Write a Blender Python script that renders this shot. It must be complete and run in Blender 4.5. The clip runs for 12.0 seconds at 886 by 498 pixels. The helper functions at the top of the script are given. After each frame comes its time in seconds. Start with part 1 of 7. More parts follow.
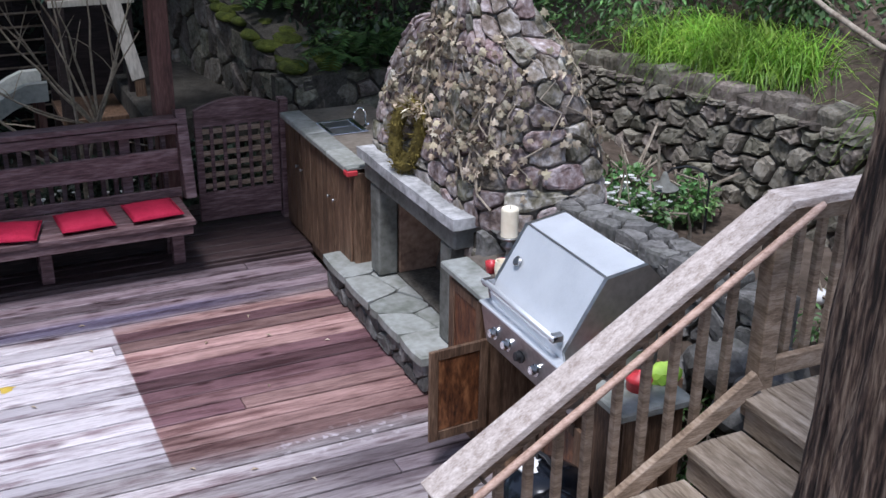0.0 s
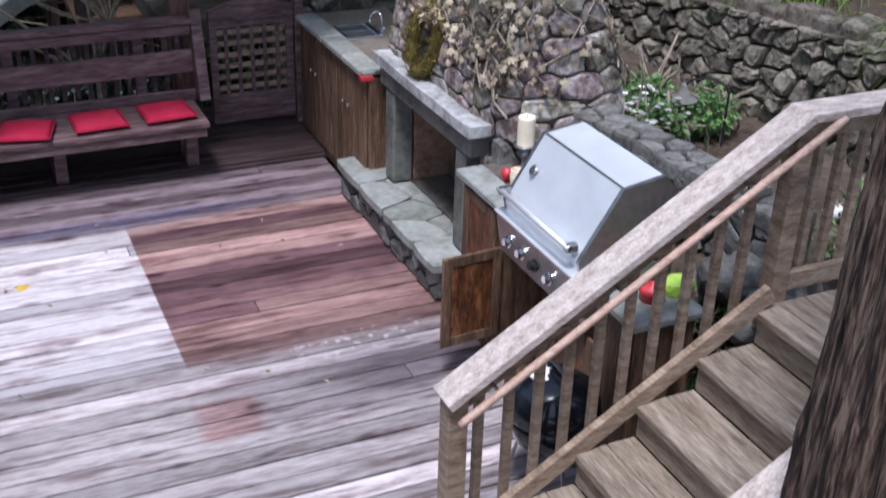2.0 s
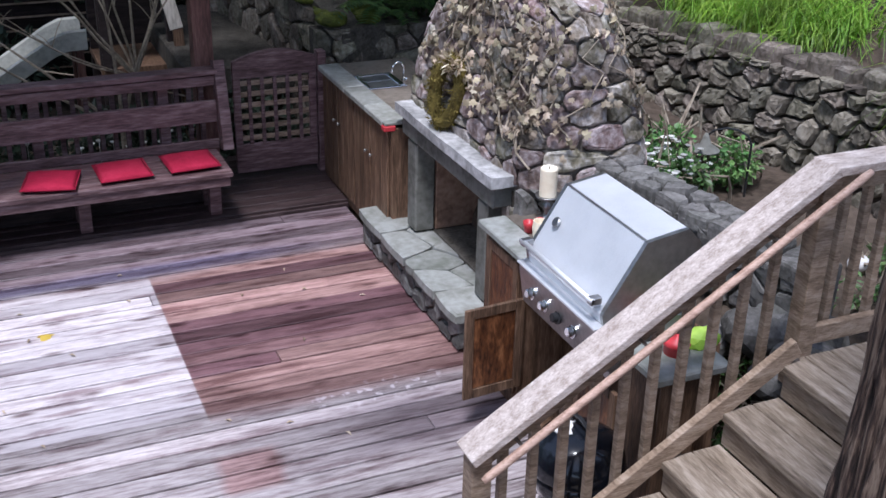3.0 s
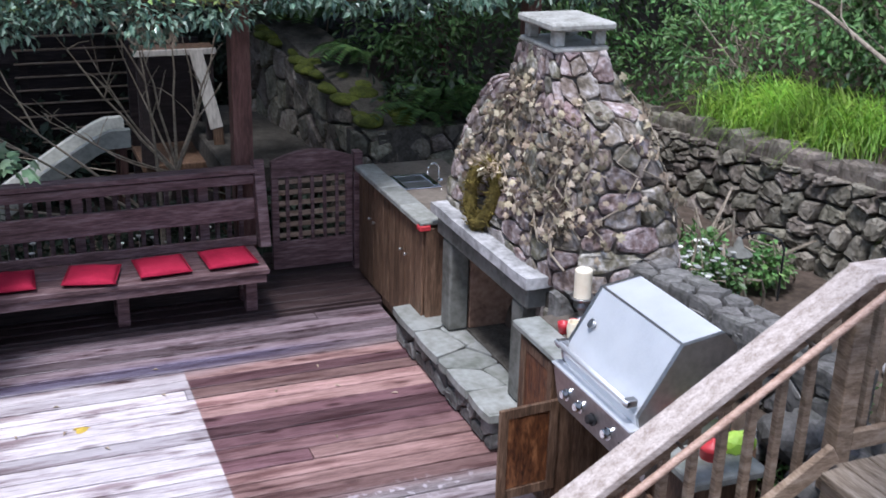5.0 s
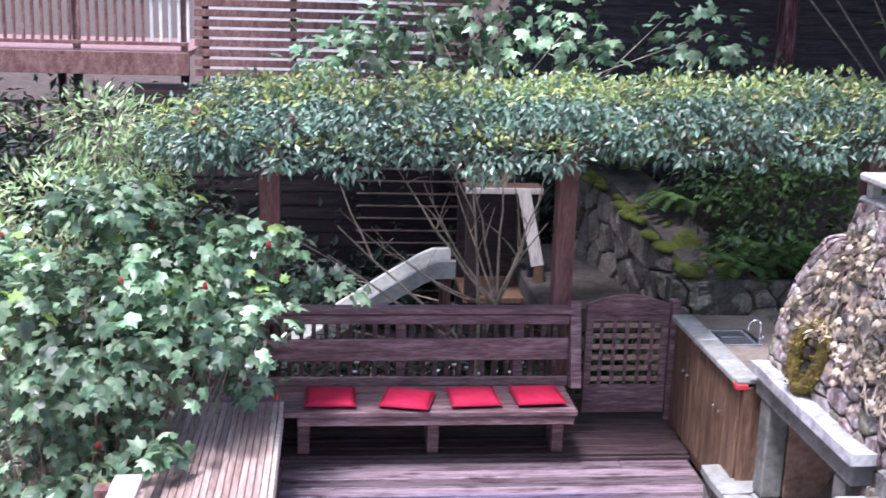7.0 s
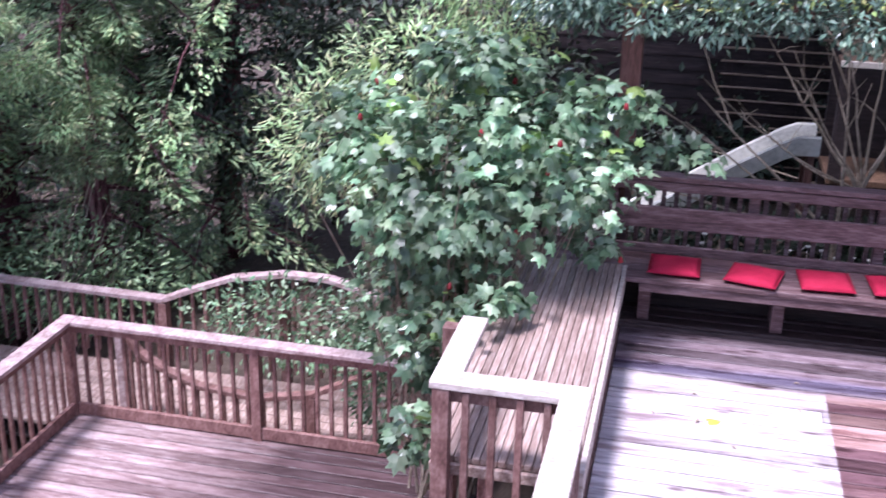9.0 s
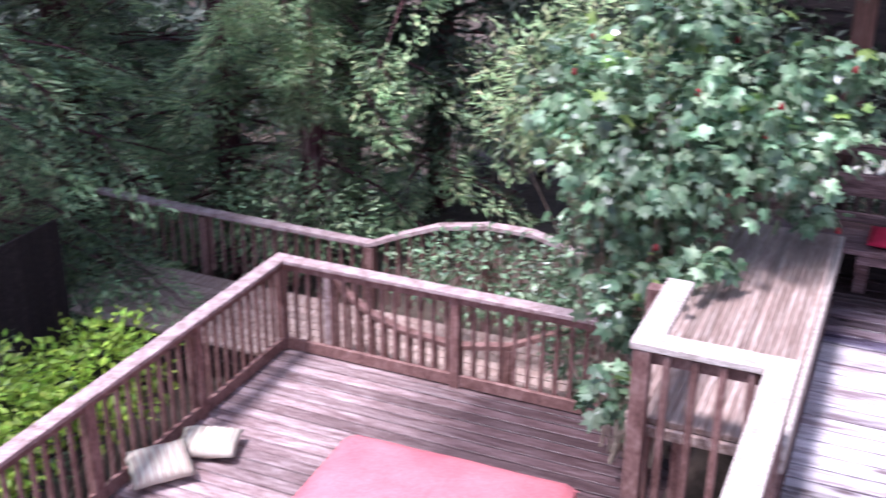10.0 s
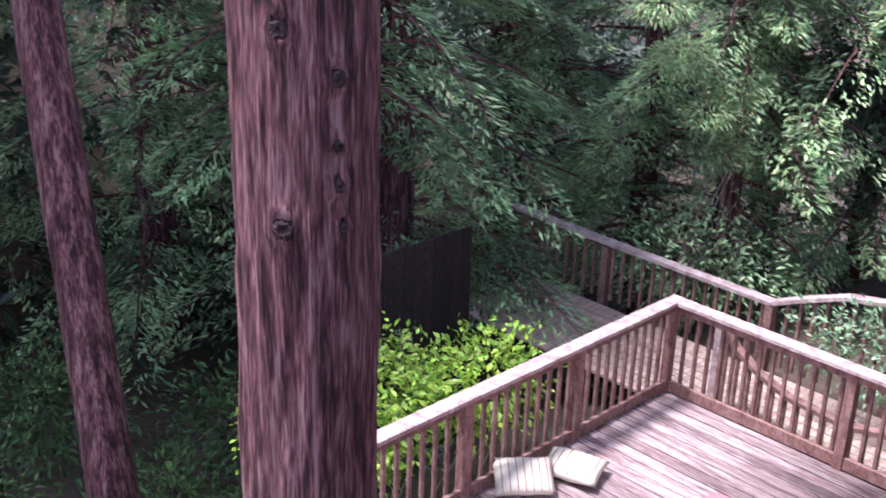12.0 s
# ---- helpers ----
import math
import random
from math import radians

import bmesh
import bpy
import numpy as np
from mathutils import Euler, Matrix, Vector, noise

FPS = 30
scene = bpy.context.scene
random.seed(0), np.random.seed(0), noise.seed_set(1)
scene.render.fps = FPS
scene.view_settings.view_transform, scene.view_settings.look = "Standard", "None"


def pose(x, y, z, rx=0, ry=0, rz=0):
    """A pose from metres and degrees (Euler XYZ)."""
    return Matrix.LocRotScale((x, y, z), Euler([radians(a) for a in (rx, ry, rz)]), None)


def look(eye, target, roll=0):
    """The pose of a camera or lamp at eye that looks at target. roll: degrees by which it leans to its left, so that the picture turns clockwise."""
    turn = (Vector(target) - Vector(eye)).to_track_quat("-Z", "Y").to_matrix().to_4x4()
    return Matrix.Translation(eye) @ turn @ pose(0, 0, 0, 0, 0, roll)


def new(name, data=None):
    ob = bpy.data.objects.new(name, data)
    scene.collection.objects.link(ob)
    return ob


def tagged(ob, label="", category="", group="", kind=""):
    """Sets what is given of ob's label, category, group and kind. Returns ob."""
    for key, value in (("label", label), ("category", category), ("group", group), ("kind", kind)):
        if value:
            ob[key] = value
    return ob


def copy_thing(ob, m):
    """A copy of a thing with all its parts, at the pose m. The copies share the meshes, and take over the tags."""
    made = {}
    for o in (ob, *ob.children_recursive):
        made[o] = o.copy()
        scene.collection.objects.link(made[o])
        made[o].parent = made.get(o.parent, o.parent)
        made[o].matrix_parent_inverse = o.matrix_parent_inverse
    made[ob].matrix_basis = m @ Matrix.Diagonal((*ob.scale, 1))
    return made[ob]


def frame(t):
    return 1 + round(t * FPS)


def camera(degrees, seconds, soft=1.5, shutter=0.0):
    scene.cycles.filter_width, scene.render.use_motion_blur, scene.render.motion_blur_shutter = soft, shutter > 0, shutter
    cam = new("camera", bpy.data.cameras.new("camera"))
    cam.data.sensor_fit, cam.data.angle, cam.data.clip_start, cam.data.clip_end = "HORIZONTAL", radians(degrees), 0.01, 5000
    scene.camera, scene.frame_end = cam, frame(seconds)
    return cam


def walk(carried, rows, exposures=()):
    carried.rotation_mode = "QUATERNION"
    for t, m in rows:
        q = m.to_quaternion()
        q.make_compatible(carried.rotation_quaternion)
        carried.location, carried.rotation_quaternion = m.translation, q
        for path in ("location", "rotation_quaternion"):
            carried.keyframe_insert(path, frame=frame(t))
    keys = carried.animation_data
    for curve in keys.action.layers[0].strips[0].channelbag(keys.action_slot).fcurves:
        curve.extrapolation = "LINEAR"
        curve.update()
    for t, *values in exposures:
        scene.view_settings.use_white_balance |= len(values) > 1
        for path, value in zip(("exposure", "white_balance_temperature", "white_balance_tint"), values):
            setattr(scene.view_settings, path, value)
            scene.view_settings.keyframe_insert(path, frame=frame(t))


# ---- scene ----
cam = camera(42.9, 12.0, shutter=0.4)

PATH = [
    (0, pose(0.000, -0.000, 3.589, 67.17, -0.74, -25.20)),
    (0.5, pose(-0.003, 0.002, 3.597, 67.38, -0.70, -25.23)),
    (1, pose(0.000, 0.009, 3.604, 68.02, -0.83, -24.70)),
    (1.5, pose(-0.006, 0.002, 3.587, 67.56, -1.29, -24.49)),
    (2, pose(-0.023, 0.013, 3.578, 62.53, -1.63, -24.23)),
    (2.5, pose(-0.014, 0.036, 3.590, 61.06, -2.49, -23.79)),
    (2.7, pose(-0.018, 0.042, 3.600, 63.67, -1.52, -23.12)),
    (4.3, pose(-0.072, 0.011, 3.636, 66.25, 0.01, -24.74)),
    (4.5, pose(-0.079, 0.007, 3.642, 67.66, 0.16, -23.04)),
    (5, pose(-0.100, -0.000, 3.651, 69.64, -1.46, -21.74)),
    (5.5, pose(-0.119, 0.004, 3.667, 71.29, -1.03, -15.37)),
    (6, pose(-0.138, 0.008, 3.677, 72.59, -1.63, -7.34)),
    (6.5, pose(-0.148, 0.017, 3.683, 77.30, -3.10, -6.63)),
    (6.7, pose(-0.150, 0.018, 3.684, 77.04, -2.54, -6.56)),
    (8.3, pose(-0.145, 0.019, 3.683, 71.57, -0.48, 6.28)),
    (8.5, pose(-0.151, 0.013, 3.680, 70.95, -0.75, 8.34)),
    (9, pose(-0.161, 0.002, 3.678, 68.87, -1.26, 12.93)),
    (9.5, pose(-0.166, -0.007, 3.675, 67.35, -0.88, 17.07)),
    (10, pose(-0.189, -0.019, 3.676, 66.46, -0.39, 23.55)),
    (10.5, pose(-0.210, -0.035, 3.679, 66.82, -0.42, 34.46)),
    (11, pose(-0.223, -0.073, 3.696, 67.02, -1.14, 39.39)),
    (11.5, pose(-0.199, -0.057, 3.679, 66.74, -1.72, 42.73)),
    (12, pose(-0.171, -0.030, 3.664, 67.96, -1.73, 45.93)),
]
walk(cam, PATH, exposures=[(0, 0.55, 5800, 13), (2.7, 0.65, 5800, 15), (5.0, 0.75, 5800, 14), (6.5, 1.7, 5850, 23), (8.5, 1.5, 5750, 32), (9.5, 1.55, 5800, 29), (10.5, 1.47, 5900, 26), (11.2, 1.65, 5950, 23), (12, 1.82, 5950, 22)])

# ---- world and light ----
SUN_ELEV, SUN_ROT = radians(68), radians(220)
world = bpy.data.worlds.new("sky")
scene.world = world
world.use_nodes = True
wn = world.node_tree.nodes
sky = wn.new("ShaderNodeTexSky")
sky.sky_type, sky.sun_disc = "NISHITA", False
sky.sun_elevation, sky.sun_rotation = SUN_ELEV, SUN_ROT
haze = wn.new("ShaderNodeHueSaturation")
haze.inputs["Saturation"].default_value = 0.7
world.node_tree.links.new(sky.outputs[0], haze.inputs["Color"])
world.node_tree.links.new(haze.outputs[0], wn["Background"].inputs[0])
wn["Background"].inputs[1].default_value = 0.12
sun = new("sun", bpy.data.lights.new("sun", "SUN"))
sun.data.energy, sun.data.angle, sun.data.color = 2.6, radians(12), (1.0, 0.97, 0.945)
sun.matrix_world = look((-5, -2, 20), (0, 4, 0))


# ---- materials ----
def mat(name, stops, scale=(1, 1, 1), noise_scale=6.0, rough=0.75, bump=0.3, fine=40.0, metal=0.0, vary=0.25, space="Object", detail=6.0, island=False, spec=0.4, hue=0.0, tight=0.16):
    """Two scales of noise between the colours in stops; each object (or island) is a little lighter or darker."""
    m = bpy.data.materials.new(name)
    m.use_nodes = True
    n, l = m.node_tree.nodes, m.node_tree.links
    b = n["Principled BSDF"]
    tc, mp = n.new("ShaderNodeTexCoord"), n.new("ShaderNodeMapping")
    l.new(tc.outputs[space], mp.inputs[0])
    mp.inputs["Scale"].default_value = scale
    rnd = n.new("ShaderNodeNewGeometry" if island else "ShaderNodeObjectInfo")
    rout = rnd.outputs["Random Per Island" if island else "Random"]
    off = n.new("ShaderNodeMath")
    off.operation = "MULTIPLY"
    off.inputs[1].default_value = 37.0
    l.new(rout, off.inputs[0])
    comb = n.new("ShaderNodeCombineXYZ")
    for k in range(3):
        l.new(off.outputs[0], comb.inputs[k])
    l.new(comb.outputs[0], mp.inputs["Location"])
    a, f = n.new("ShaderNodeTexNoise"), n.new("ShaderNodeTexNoise")
    a.inputs["Scale"].default_value, f.inputs["Scale"].default_value = noise_scale, fine
    a.inputs["Detail"].default_value = f.inputs["Detail"].default_value = detail
    a.inputs["Roughness"].default_value = 0.65
    l.new(mp.outputs[0], a.inputs[0])
    l.new(mp.outputs[0], f.inputs[0])
    mix = n.new("ShaderNodeMath")
    mix.operation = "MULTIPLY_ADD"
    mix.inputs[1].default_value = 0.45
    l.new(f.outputs[0], mix.inputs[0])
    half = n.new("ShaderNodeMath")
    half.operation = "MULTIPLY_ADD"
    half.inputs[1].default_value, half.inputs[2].default_value = 0.75, -0.1
    l.new(a.outputs[0], half.inputs[0])
    l.new(half.outputs[0], mix.inputs[2])
    ramp = n.new("ShaderNodeValToRGB")
    els = ramp.color_ramp.elements
    for i, c in enumerate(stops):
        e = els[i] if i < 2 else els.new(0.5)
        e.color = (*c, 1)
    k = len(stops)
    for i in range(k):
        els[i].position = 0.5 - tight + 2 * tight * i / (k - 1)
    for i, c in enumerate(stops):
        els[i].color = (*c, 1)
    l.new(mix.outputs[0], ramp.inputs[0])
    hs = n.new("ShaderNodeHueSaturation")
    v = n.new("ShaderNodeMapRange")
    v.inputs[3].default_value, v.inputs[4].default_value = 1 - vary, 1 + vary
    l.new(rout, v.inputs[0])
    l.new(v.outputs[0], hs.inputs["Value"])
    if hue:
        hv = n.new("ShaderNodeMapRange")
        hv.inputs[3].default_value, hv.inputs[4].default_value = 0.5 - hue, 0.5 + hue
        fr = n.new("ShaderNodeMath")
        fr.operation = "FRACT"
        m7 = n.new("ShaderNodeMath")
        m7.operation = "MULTIPLY"
        m7.inputs[1].default_value = 7.31
        l.new(rout, m7.inputs[0])
        l.new(m7.outputs[0], fr.inputs[0])
        l.new(fr.outputs[0], hv.inputs[0])
        l.new(hv.outputs[0], hs.inputs["Hue"])
    l.new(ramp.outputs[0], hs.inputs["Color"])
    l.new(hs.outputs[0], b.inputs["Base Color"])
    rr = n.new("ShaderNodeMapRange")
    rr.inputs[3].default_value, rr.inputs[4].default_value = max(rough - 0.12, 0.03), min(rough + 0.12, 1)
    l.new(a.outputs[0], rr.inputs[0])
    l.new(rr.outputs[0], b.inputs["Roughness"])
    b.inputs["Metallic"].default_value = metal
    b.inputs["Specular IOR Level"].default_value = spec
    if bump:
        bp = n.new("ShaderNodeBump")
        bp.inputs["Strength"].default_value, bp.inputs["Distance"].default_value = bump, 0.02
        l.new(mix.outputs[0], bp.inputs["Height"])
        l.new(bp.outputs[0], b.inputs["Normal"])
    return m


def leafmat(name, stops, rough=0.45, trans=0.25, hue=0.02, spec=0.5, clump=1.6, spread=0.4):
    """Leaves: colour by island, thin enough to let some light through."""
    m = mat(name, stops, noise_scale=2.0, fine=14, rough=rough, bump=0.0, vary=0.4, island=True, detail=2, hue=hue, spec=spec)
    n, l = m.node_tree.nodes, m.node_tree.links
    b, out = n["Principled BSDF"], n["Material Output"]
    # whole sprays paler or darker: lit clumps and deep gaps put into the colour
    geo, cl, cr = n.new("ShaderNodeNewGeometry"), n.new("ShaderNodeTexNoise"), n.new("ShaderNodeMapRange")
    l.new(geo.outputs["Position"], cl.inputs[0])
    cl.inputs["Scale"].default_value, cl.inputs["Detail"].default_value = clump, 3
    cr.inputs[1].default_value, cr.inputs[2].default_value, cr.inputs[3].default_value, cr.inputs[4].default_value = 0.36, 0.66, 1 - spread, 1 + spread
    l.new(cl.outputs[0], cr.inputs[0])
    tone = n.new("ShaderNodeHueSaturation")
    l.new(b.inputs["Base Color"].links[0].from_socket, tone.inputs["Color"])
    l.new(cr.outputs[0], tone.inputs["Value"])
    l.new(tone.outputs[0], b.inputs["Base Color"])
    t, mx = n.new("ShaderNodeBsdfTranslucent"), n.new("ShaderNodeMixShader")
    l.new(b.inputs["Base Color"].links[0].from_socket, t.inputs[0])
    mx.inputs[0].default_value = trans
    l.new(b.outputs[0], mx.inputs[1])
    l.new(t.outputs[0], mx.inputs[2])
    l.new(mx.outputs[0], out.inputs[0])
    return m


def deckmat():
    """Main deck boards: silvery dry wood, a pale rug mark, red-brown bare wood and dark damp wood, with knots."""
    m = mat("deck_wood", [(0.26, 0.215, 0.215), (0.46, 0.405, 0.405), (0.60, 0.545, 0.545)], scale=(1.1, 9, 9), noise_scale=2.6, fine=11, rough=0.45, bump=0.35, vary=0.42)
    n, l = m.node_tree.nodes, m.node_tree.links
    b = n["Principled BSDF"]
    geo, sep = n.new("ShaderNodeNewGeometry"), n.new("ShaderNodeSeparateXYZ")
    l.new(geo.outputs["Position"], sep.inputs[0])
    wob = n.new("ShaderNodeTexNoise")
    wob.inputs["Scale"].default_value, wob.inputs["Detail"].default_value = 1.6, 5
    st = n.new("ShaderNodeMapping")
    st.inputs["Scale"].default_value = (0.5, 2.2, 1)
    l.new(geo.outputs["Position"], st.inputs[0])
    l.new(st.outputs[0], wob.inputs[0])

    def band(src, lo, hi, soft, wobble):
        sh = n.new("ShaderNodeMath")
        sh.operation = "MULTIPLY_ADD"
        sh.inputs[1].default_value = wobble
        l.new(wob.outputs[0], sh.inputs[0])
        l.new(src, sh.inputs[2])
        outs = []
        for edge, a, c in ((lo, 0, 1), (hi, 1, 0)):
            r = n.new("ShaderNodeMapRange")
            r.inputs[1].default_value, r.inputs[2].default_value = edge + wobble / 2 - soft, edge + wobble / 2 + soft
            r.inputs[3].default_value, r.inputs[4].default_value = a, c
            l.new(sh.outputs[0], r.inputs[0])
            outs.append(r.outputs[0])
        mu = n.new("ShaderNodeMath")
        mu.operation = "MULTIPLY"
        l.new(outs[0], mu.inputs[0])
        l.new(outs[1], mu.inputs[1])
        return mu.outputs[0]

    def both(p, q, k=1.0):
        mu = n.new("ShaderNodeMath")
        mu.operation = "MULTIPLY"
        l.new(p, mu.inputs[0])
        l.new(q, mu.inputs[1])
        m2 = n.new("ShaderNodeMath")
        m2.operation = "MULTIPLY"
        m2.inputs[1].default_value = k
        l.new(mu.outputs[0], m2.inputs[0])
        return m2.outputs[0]

    def tint(col, fac, value, mode="MULTIPLY"):
        mx = n.new("ShaderNodeMix")
        mx.data_type, mx.blend_type = "RGBA", mode
        l.new(fac, mx.inputs[0])
        l.new(col, mx.inputs[6])
        mx.inputs[7].default_value = (*value, 1)
        return mx.outputs[2]

    X, Y = sep.outputs[0], sep.outputs[1]
    col = b.inputs["Base Color"].links[0].from_socket
    rug = both(band(X, -9, 0.94, 0.003, 0.0), band(Y, 5.52, 7.31, 0.003, 0.0))
    col = tint(col, rug, (0.22, 0.20, 0.22), "SCREEN")
    red = both(band(X, 0.945, 9, 0.006, 0.0), band(Y, 5.44, 7.35, 0.08, 0.3), 0.95)
    col = tint(col, red, (0.74, 0.50, 0.45))
    # some boards are darker and more purple than their neighbours
    oi, fr, m7, st7 = n.new("ShaderNodeObjectInfo"), n.new("ShaderNodeMath"), n.new("ShaderNodeMath"), n.new("ShaderNodeMapRange")
    m7.operation, fr.operation = "MULTIPLY", "FRACT"
    m7.inputs[1].default_value = 13.7
    l.new(oi.outputs["Random"], m7.inputs[0])
    l.new(m7.outputs[0], fr.inputs[0])
    st7.inputs[1].default_value, st7.inputs[2].default_value, st7.inputs[3].default_value, st7.inputs[4].default_value = 0.55, 0.9, 0.0, 1.0
    l.new(fr.outputs[0], st7.inputs[0])
    col = tint(col, both(st7.outputs[0], red), (0.40, 0.34, 0.42))
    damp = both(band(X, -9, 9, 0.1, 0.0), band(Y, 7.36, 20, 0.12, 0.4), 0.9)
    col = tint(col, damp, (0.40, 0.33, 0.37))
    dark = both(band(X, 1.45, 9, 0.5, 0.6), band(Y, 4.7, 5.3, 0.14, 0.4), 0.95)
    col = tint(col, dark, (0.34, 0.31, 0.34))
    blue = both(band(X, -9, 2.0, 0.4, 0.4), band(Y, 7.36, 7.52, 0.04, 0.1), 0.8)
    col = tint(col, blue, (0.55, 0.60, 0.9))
    spot = both(band(X, 0.88, 1.2, 0.03, 0.1), band(Y, 4.72, 5.05, 0.03, 0.1), 0.7)
    col = tint(col, spot, (0.75, 0.45, 0.42))
    # knots
    vo, km = n.new("ShaderNodeTexVoronoi"), n.new("ShaderNodeMapping")
    km.inputs["Scale"].default_value = (2.1, 6.9, 1)
    l.new(geo.outputs["Position"], km.inputs[0])
    l.new(km.outputs[0], vo.inputs[0])
    vo.inputs["Scale"].default_value = 1.0
    kr = n.new("ShaderNodeMapRange")
    kr.inputs[1].default_value, kr.inputs[2].default_value, kr.inputs[3].default_value, kr.inputs[4].default_value = 0.06, 0.20, 0.95, 0.0
    l.new(vo.outputs["Distance"], kr.inputs[0])
    col = tint(col, kr.outputs[0], (0.24, 0.18, 0.18))
    # long worn streaks
    wk, wm = n.new("ShaderNodeTexNoise"), n.new("ShaderNodeMapping")
    wm.inputs["Scale"].default_value = (0.9, 7.5, 1)
    l.new(geo.outputs["Position"], wm.inputs[0])
    l.new(wm.outputs[0], wk.inputs[0])
    wk.inputs["Scale"].default_value, wk.inputs["Detail"].default_value, wk.inputs["Roughness"].default_value = 1.5, 7, 0.7
    wr = n.new("ShaderNodeMapRange")
    wr.inputs[1].default_value, wr.inputs[2].default_value, wr.inputs[3].default_value, wr.inputs[4].default_value = 0.49, 0.62, 0.0, 0.95
    l.new(wk.outputs[0], wr.inputs[0])
    col = tint(col, wr.outputs[0], (0.44, 0.36, 0.37))
    # flaked pale chips
    ch, cm = n.new("ShaderNodeTexNoise"), n.new("ShaderNodeMapRange")
    l.new(geo.outputs["Position"], ch.inputs[0])
    ch.inputs["Scale"].default_value, ch.inputs["Detail"].default_value = 16, 3
    cm.inputs[1].default_value, cm.inputs[2].default_value = 0.57, 0.66
    l.new(ch.outputs[0], cm.inputs[0])
    col = tint(col, both(both(band(X, 1.55, 2.35, 0.1, 0.1), band(Y, 5.26, 5.48, 0.05, 0.1)), cm.outputs[0], 0.7), (0.62, 0.56, 0.6), "MIX")
    l.new(col, b.inputs["Base Color"])
    wet = n.new("ShaderNodeMapRange")
    wet.inputs[3].default_value, wet.inputs[4].default_value = 0.42, 0.24
    l.new(damp, wet.inputs[0])
    l.new(wet.outputs[0], b.inputs["Roughness"])
    return m


DECK = deckmat()
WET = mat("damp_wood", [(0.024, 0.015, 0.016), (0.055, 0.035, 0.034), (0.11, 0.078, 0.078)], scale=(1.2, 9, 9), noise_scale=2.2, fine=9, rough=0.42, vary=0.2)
BENCHW = mat("bench_wood", [(0.052, 0.026, 0.027), (0.135, 0.078, 0.08), (0.255, 0.175, 0.178)], scale=(1.2, 9, 9), noise_scale=2.4, fine=9, rough=0.6, vary=0.15)
SIDEW = mat("slat_wood", [(0.19, 0.12, 0.10), (0.36, 0.26, 0.22), (0.52, 0.42, 0.37)], scale=(14, 1.2, 14), noise_scale=1.8, fine=8, rough=0.55, vary=0.22)
def lowmat():
    """Lower deck boards: dry and pale by the outer rail, darkened by damp and painted-in shade on the side of the main
    deck.
    """
    m = mat("low_deck_wood", [(0.13, 0.07, 0.07), (0.31, 0.22, 0.215), (0.54, 0.44, 0.435)], scale=(1.0, 9, 9), noise_scale=2.0, fine=9, rough=0.45, vary=0.26)
    n, l = m.node_tree.nodes, m.node_tree.links
    b = n["Principled BSDF"]
    geo, sep, wob = n.new("ShaderNodeNewGeometry"), n.new("ShaderNodeSeparateXYZ"), n.new("ShaderNodeTexNoise")
    l.new(geo.outputs["Position"], sep.inputs[0])
    l.new(geo.outputs["Position"], wob.inputs[0])
    wob.inputs["Scale"].default_value = 1.3
    # damp, plus shade of bench and bush, darkens the colour towards the main deck
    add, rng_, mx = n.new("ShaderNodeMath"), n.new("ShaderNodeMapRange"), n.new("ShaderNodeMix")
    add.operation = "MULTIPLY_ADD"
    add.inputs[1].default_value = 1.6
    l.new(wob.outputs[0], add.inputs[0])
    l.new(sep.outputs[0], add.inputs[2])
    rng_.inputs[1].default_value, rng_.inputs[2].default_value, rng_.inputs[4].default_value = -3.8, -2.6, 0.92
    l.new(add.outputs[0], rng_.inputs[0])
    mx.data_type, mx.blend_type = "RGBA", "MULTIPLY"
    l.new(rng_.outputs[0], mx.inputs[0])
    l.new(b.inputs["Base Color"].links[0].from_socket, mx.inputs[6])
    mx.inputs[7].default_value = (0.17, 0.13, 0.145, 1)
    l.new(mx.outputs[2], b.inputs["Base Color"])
    return m


LOWW = lowmat()
RAILW = mat("rail_wood", [(0.14, 0.095, 0.062), (0.27, 0.195, 0.135), (0.40, 0.31, 0.235)], scale=(3, 3, 14), noise_scale=2.0, fine=10, rough=0.7, vary=0.12)
CAPW = mat("cap_wood", [(0.33, 0.26, 0.22), (0.52, 0.44, 0.39), (0.70, 0.62, 0.57)], scale=(3, 9, 9), noise_scale=3, fine=14, rough=0.65, vary=0.08)
STAIRW = mat("stair_wood", [(0.12, 0.09, 0.065), (0.25, 0.20, 0.15), (0.38, 0.32, 0.26)], scale=(9, 1.3, 9), noise_scale=2, fine=10, rough=0.7, vary=0.12)
REDW = mat("red_post_wood", [(0.06, 0.028, 0.024), (0.13, 0.06, 0.05), (0.2, 0.11, 0.09)], scale=(9, 9, 1.2), noise_scale=2.4, fine=10, rough=0.6, vary=0.15)
LRAILW = mat("low_rail_wood", [(0.11, 0.05, 0.042), (0.22, 0.115, 0.10), (0.34, 0.21, 0.185)], scale=(6, 6, 3), noise_scale=2.2, fine=10, rough=0.6, vary=0.15)
LCAPW = mat("low_cap_wood", [(0.23, 0.15, 0.14), (0.42, 0.31, 0.30), (0.62, 0.51, 0.50)], scale=(4, 4, 6), noise_scale=2.2, fine=10, rough=0.5, vary=0.08)
CABW = mat("cabinet_wood", [(0.05, 0.028, 0.016), (0.13, 0.075, 0.045), (0.24, 0.15, 0.095)], scale=(10, 10, 1.3), noise_scale=2.2, fine=10, rough=0.6, vary=0.2)
PANELW = mat("door_panel_wood", [(0.035, 0.014, 0.008), (0.12, 0.045, 0.018), (0.28, 0.12, 0.05)], scale=(6, 6, 2), noise_scale=3.0, fine=10, rough=0.4, vary=0.1)
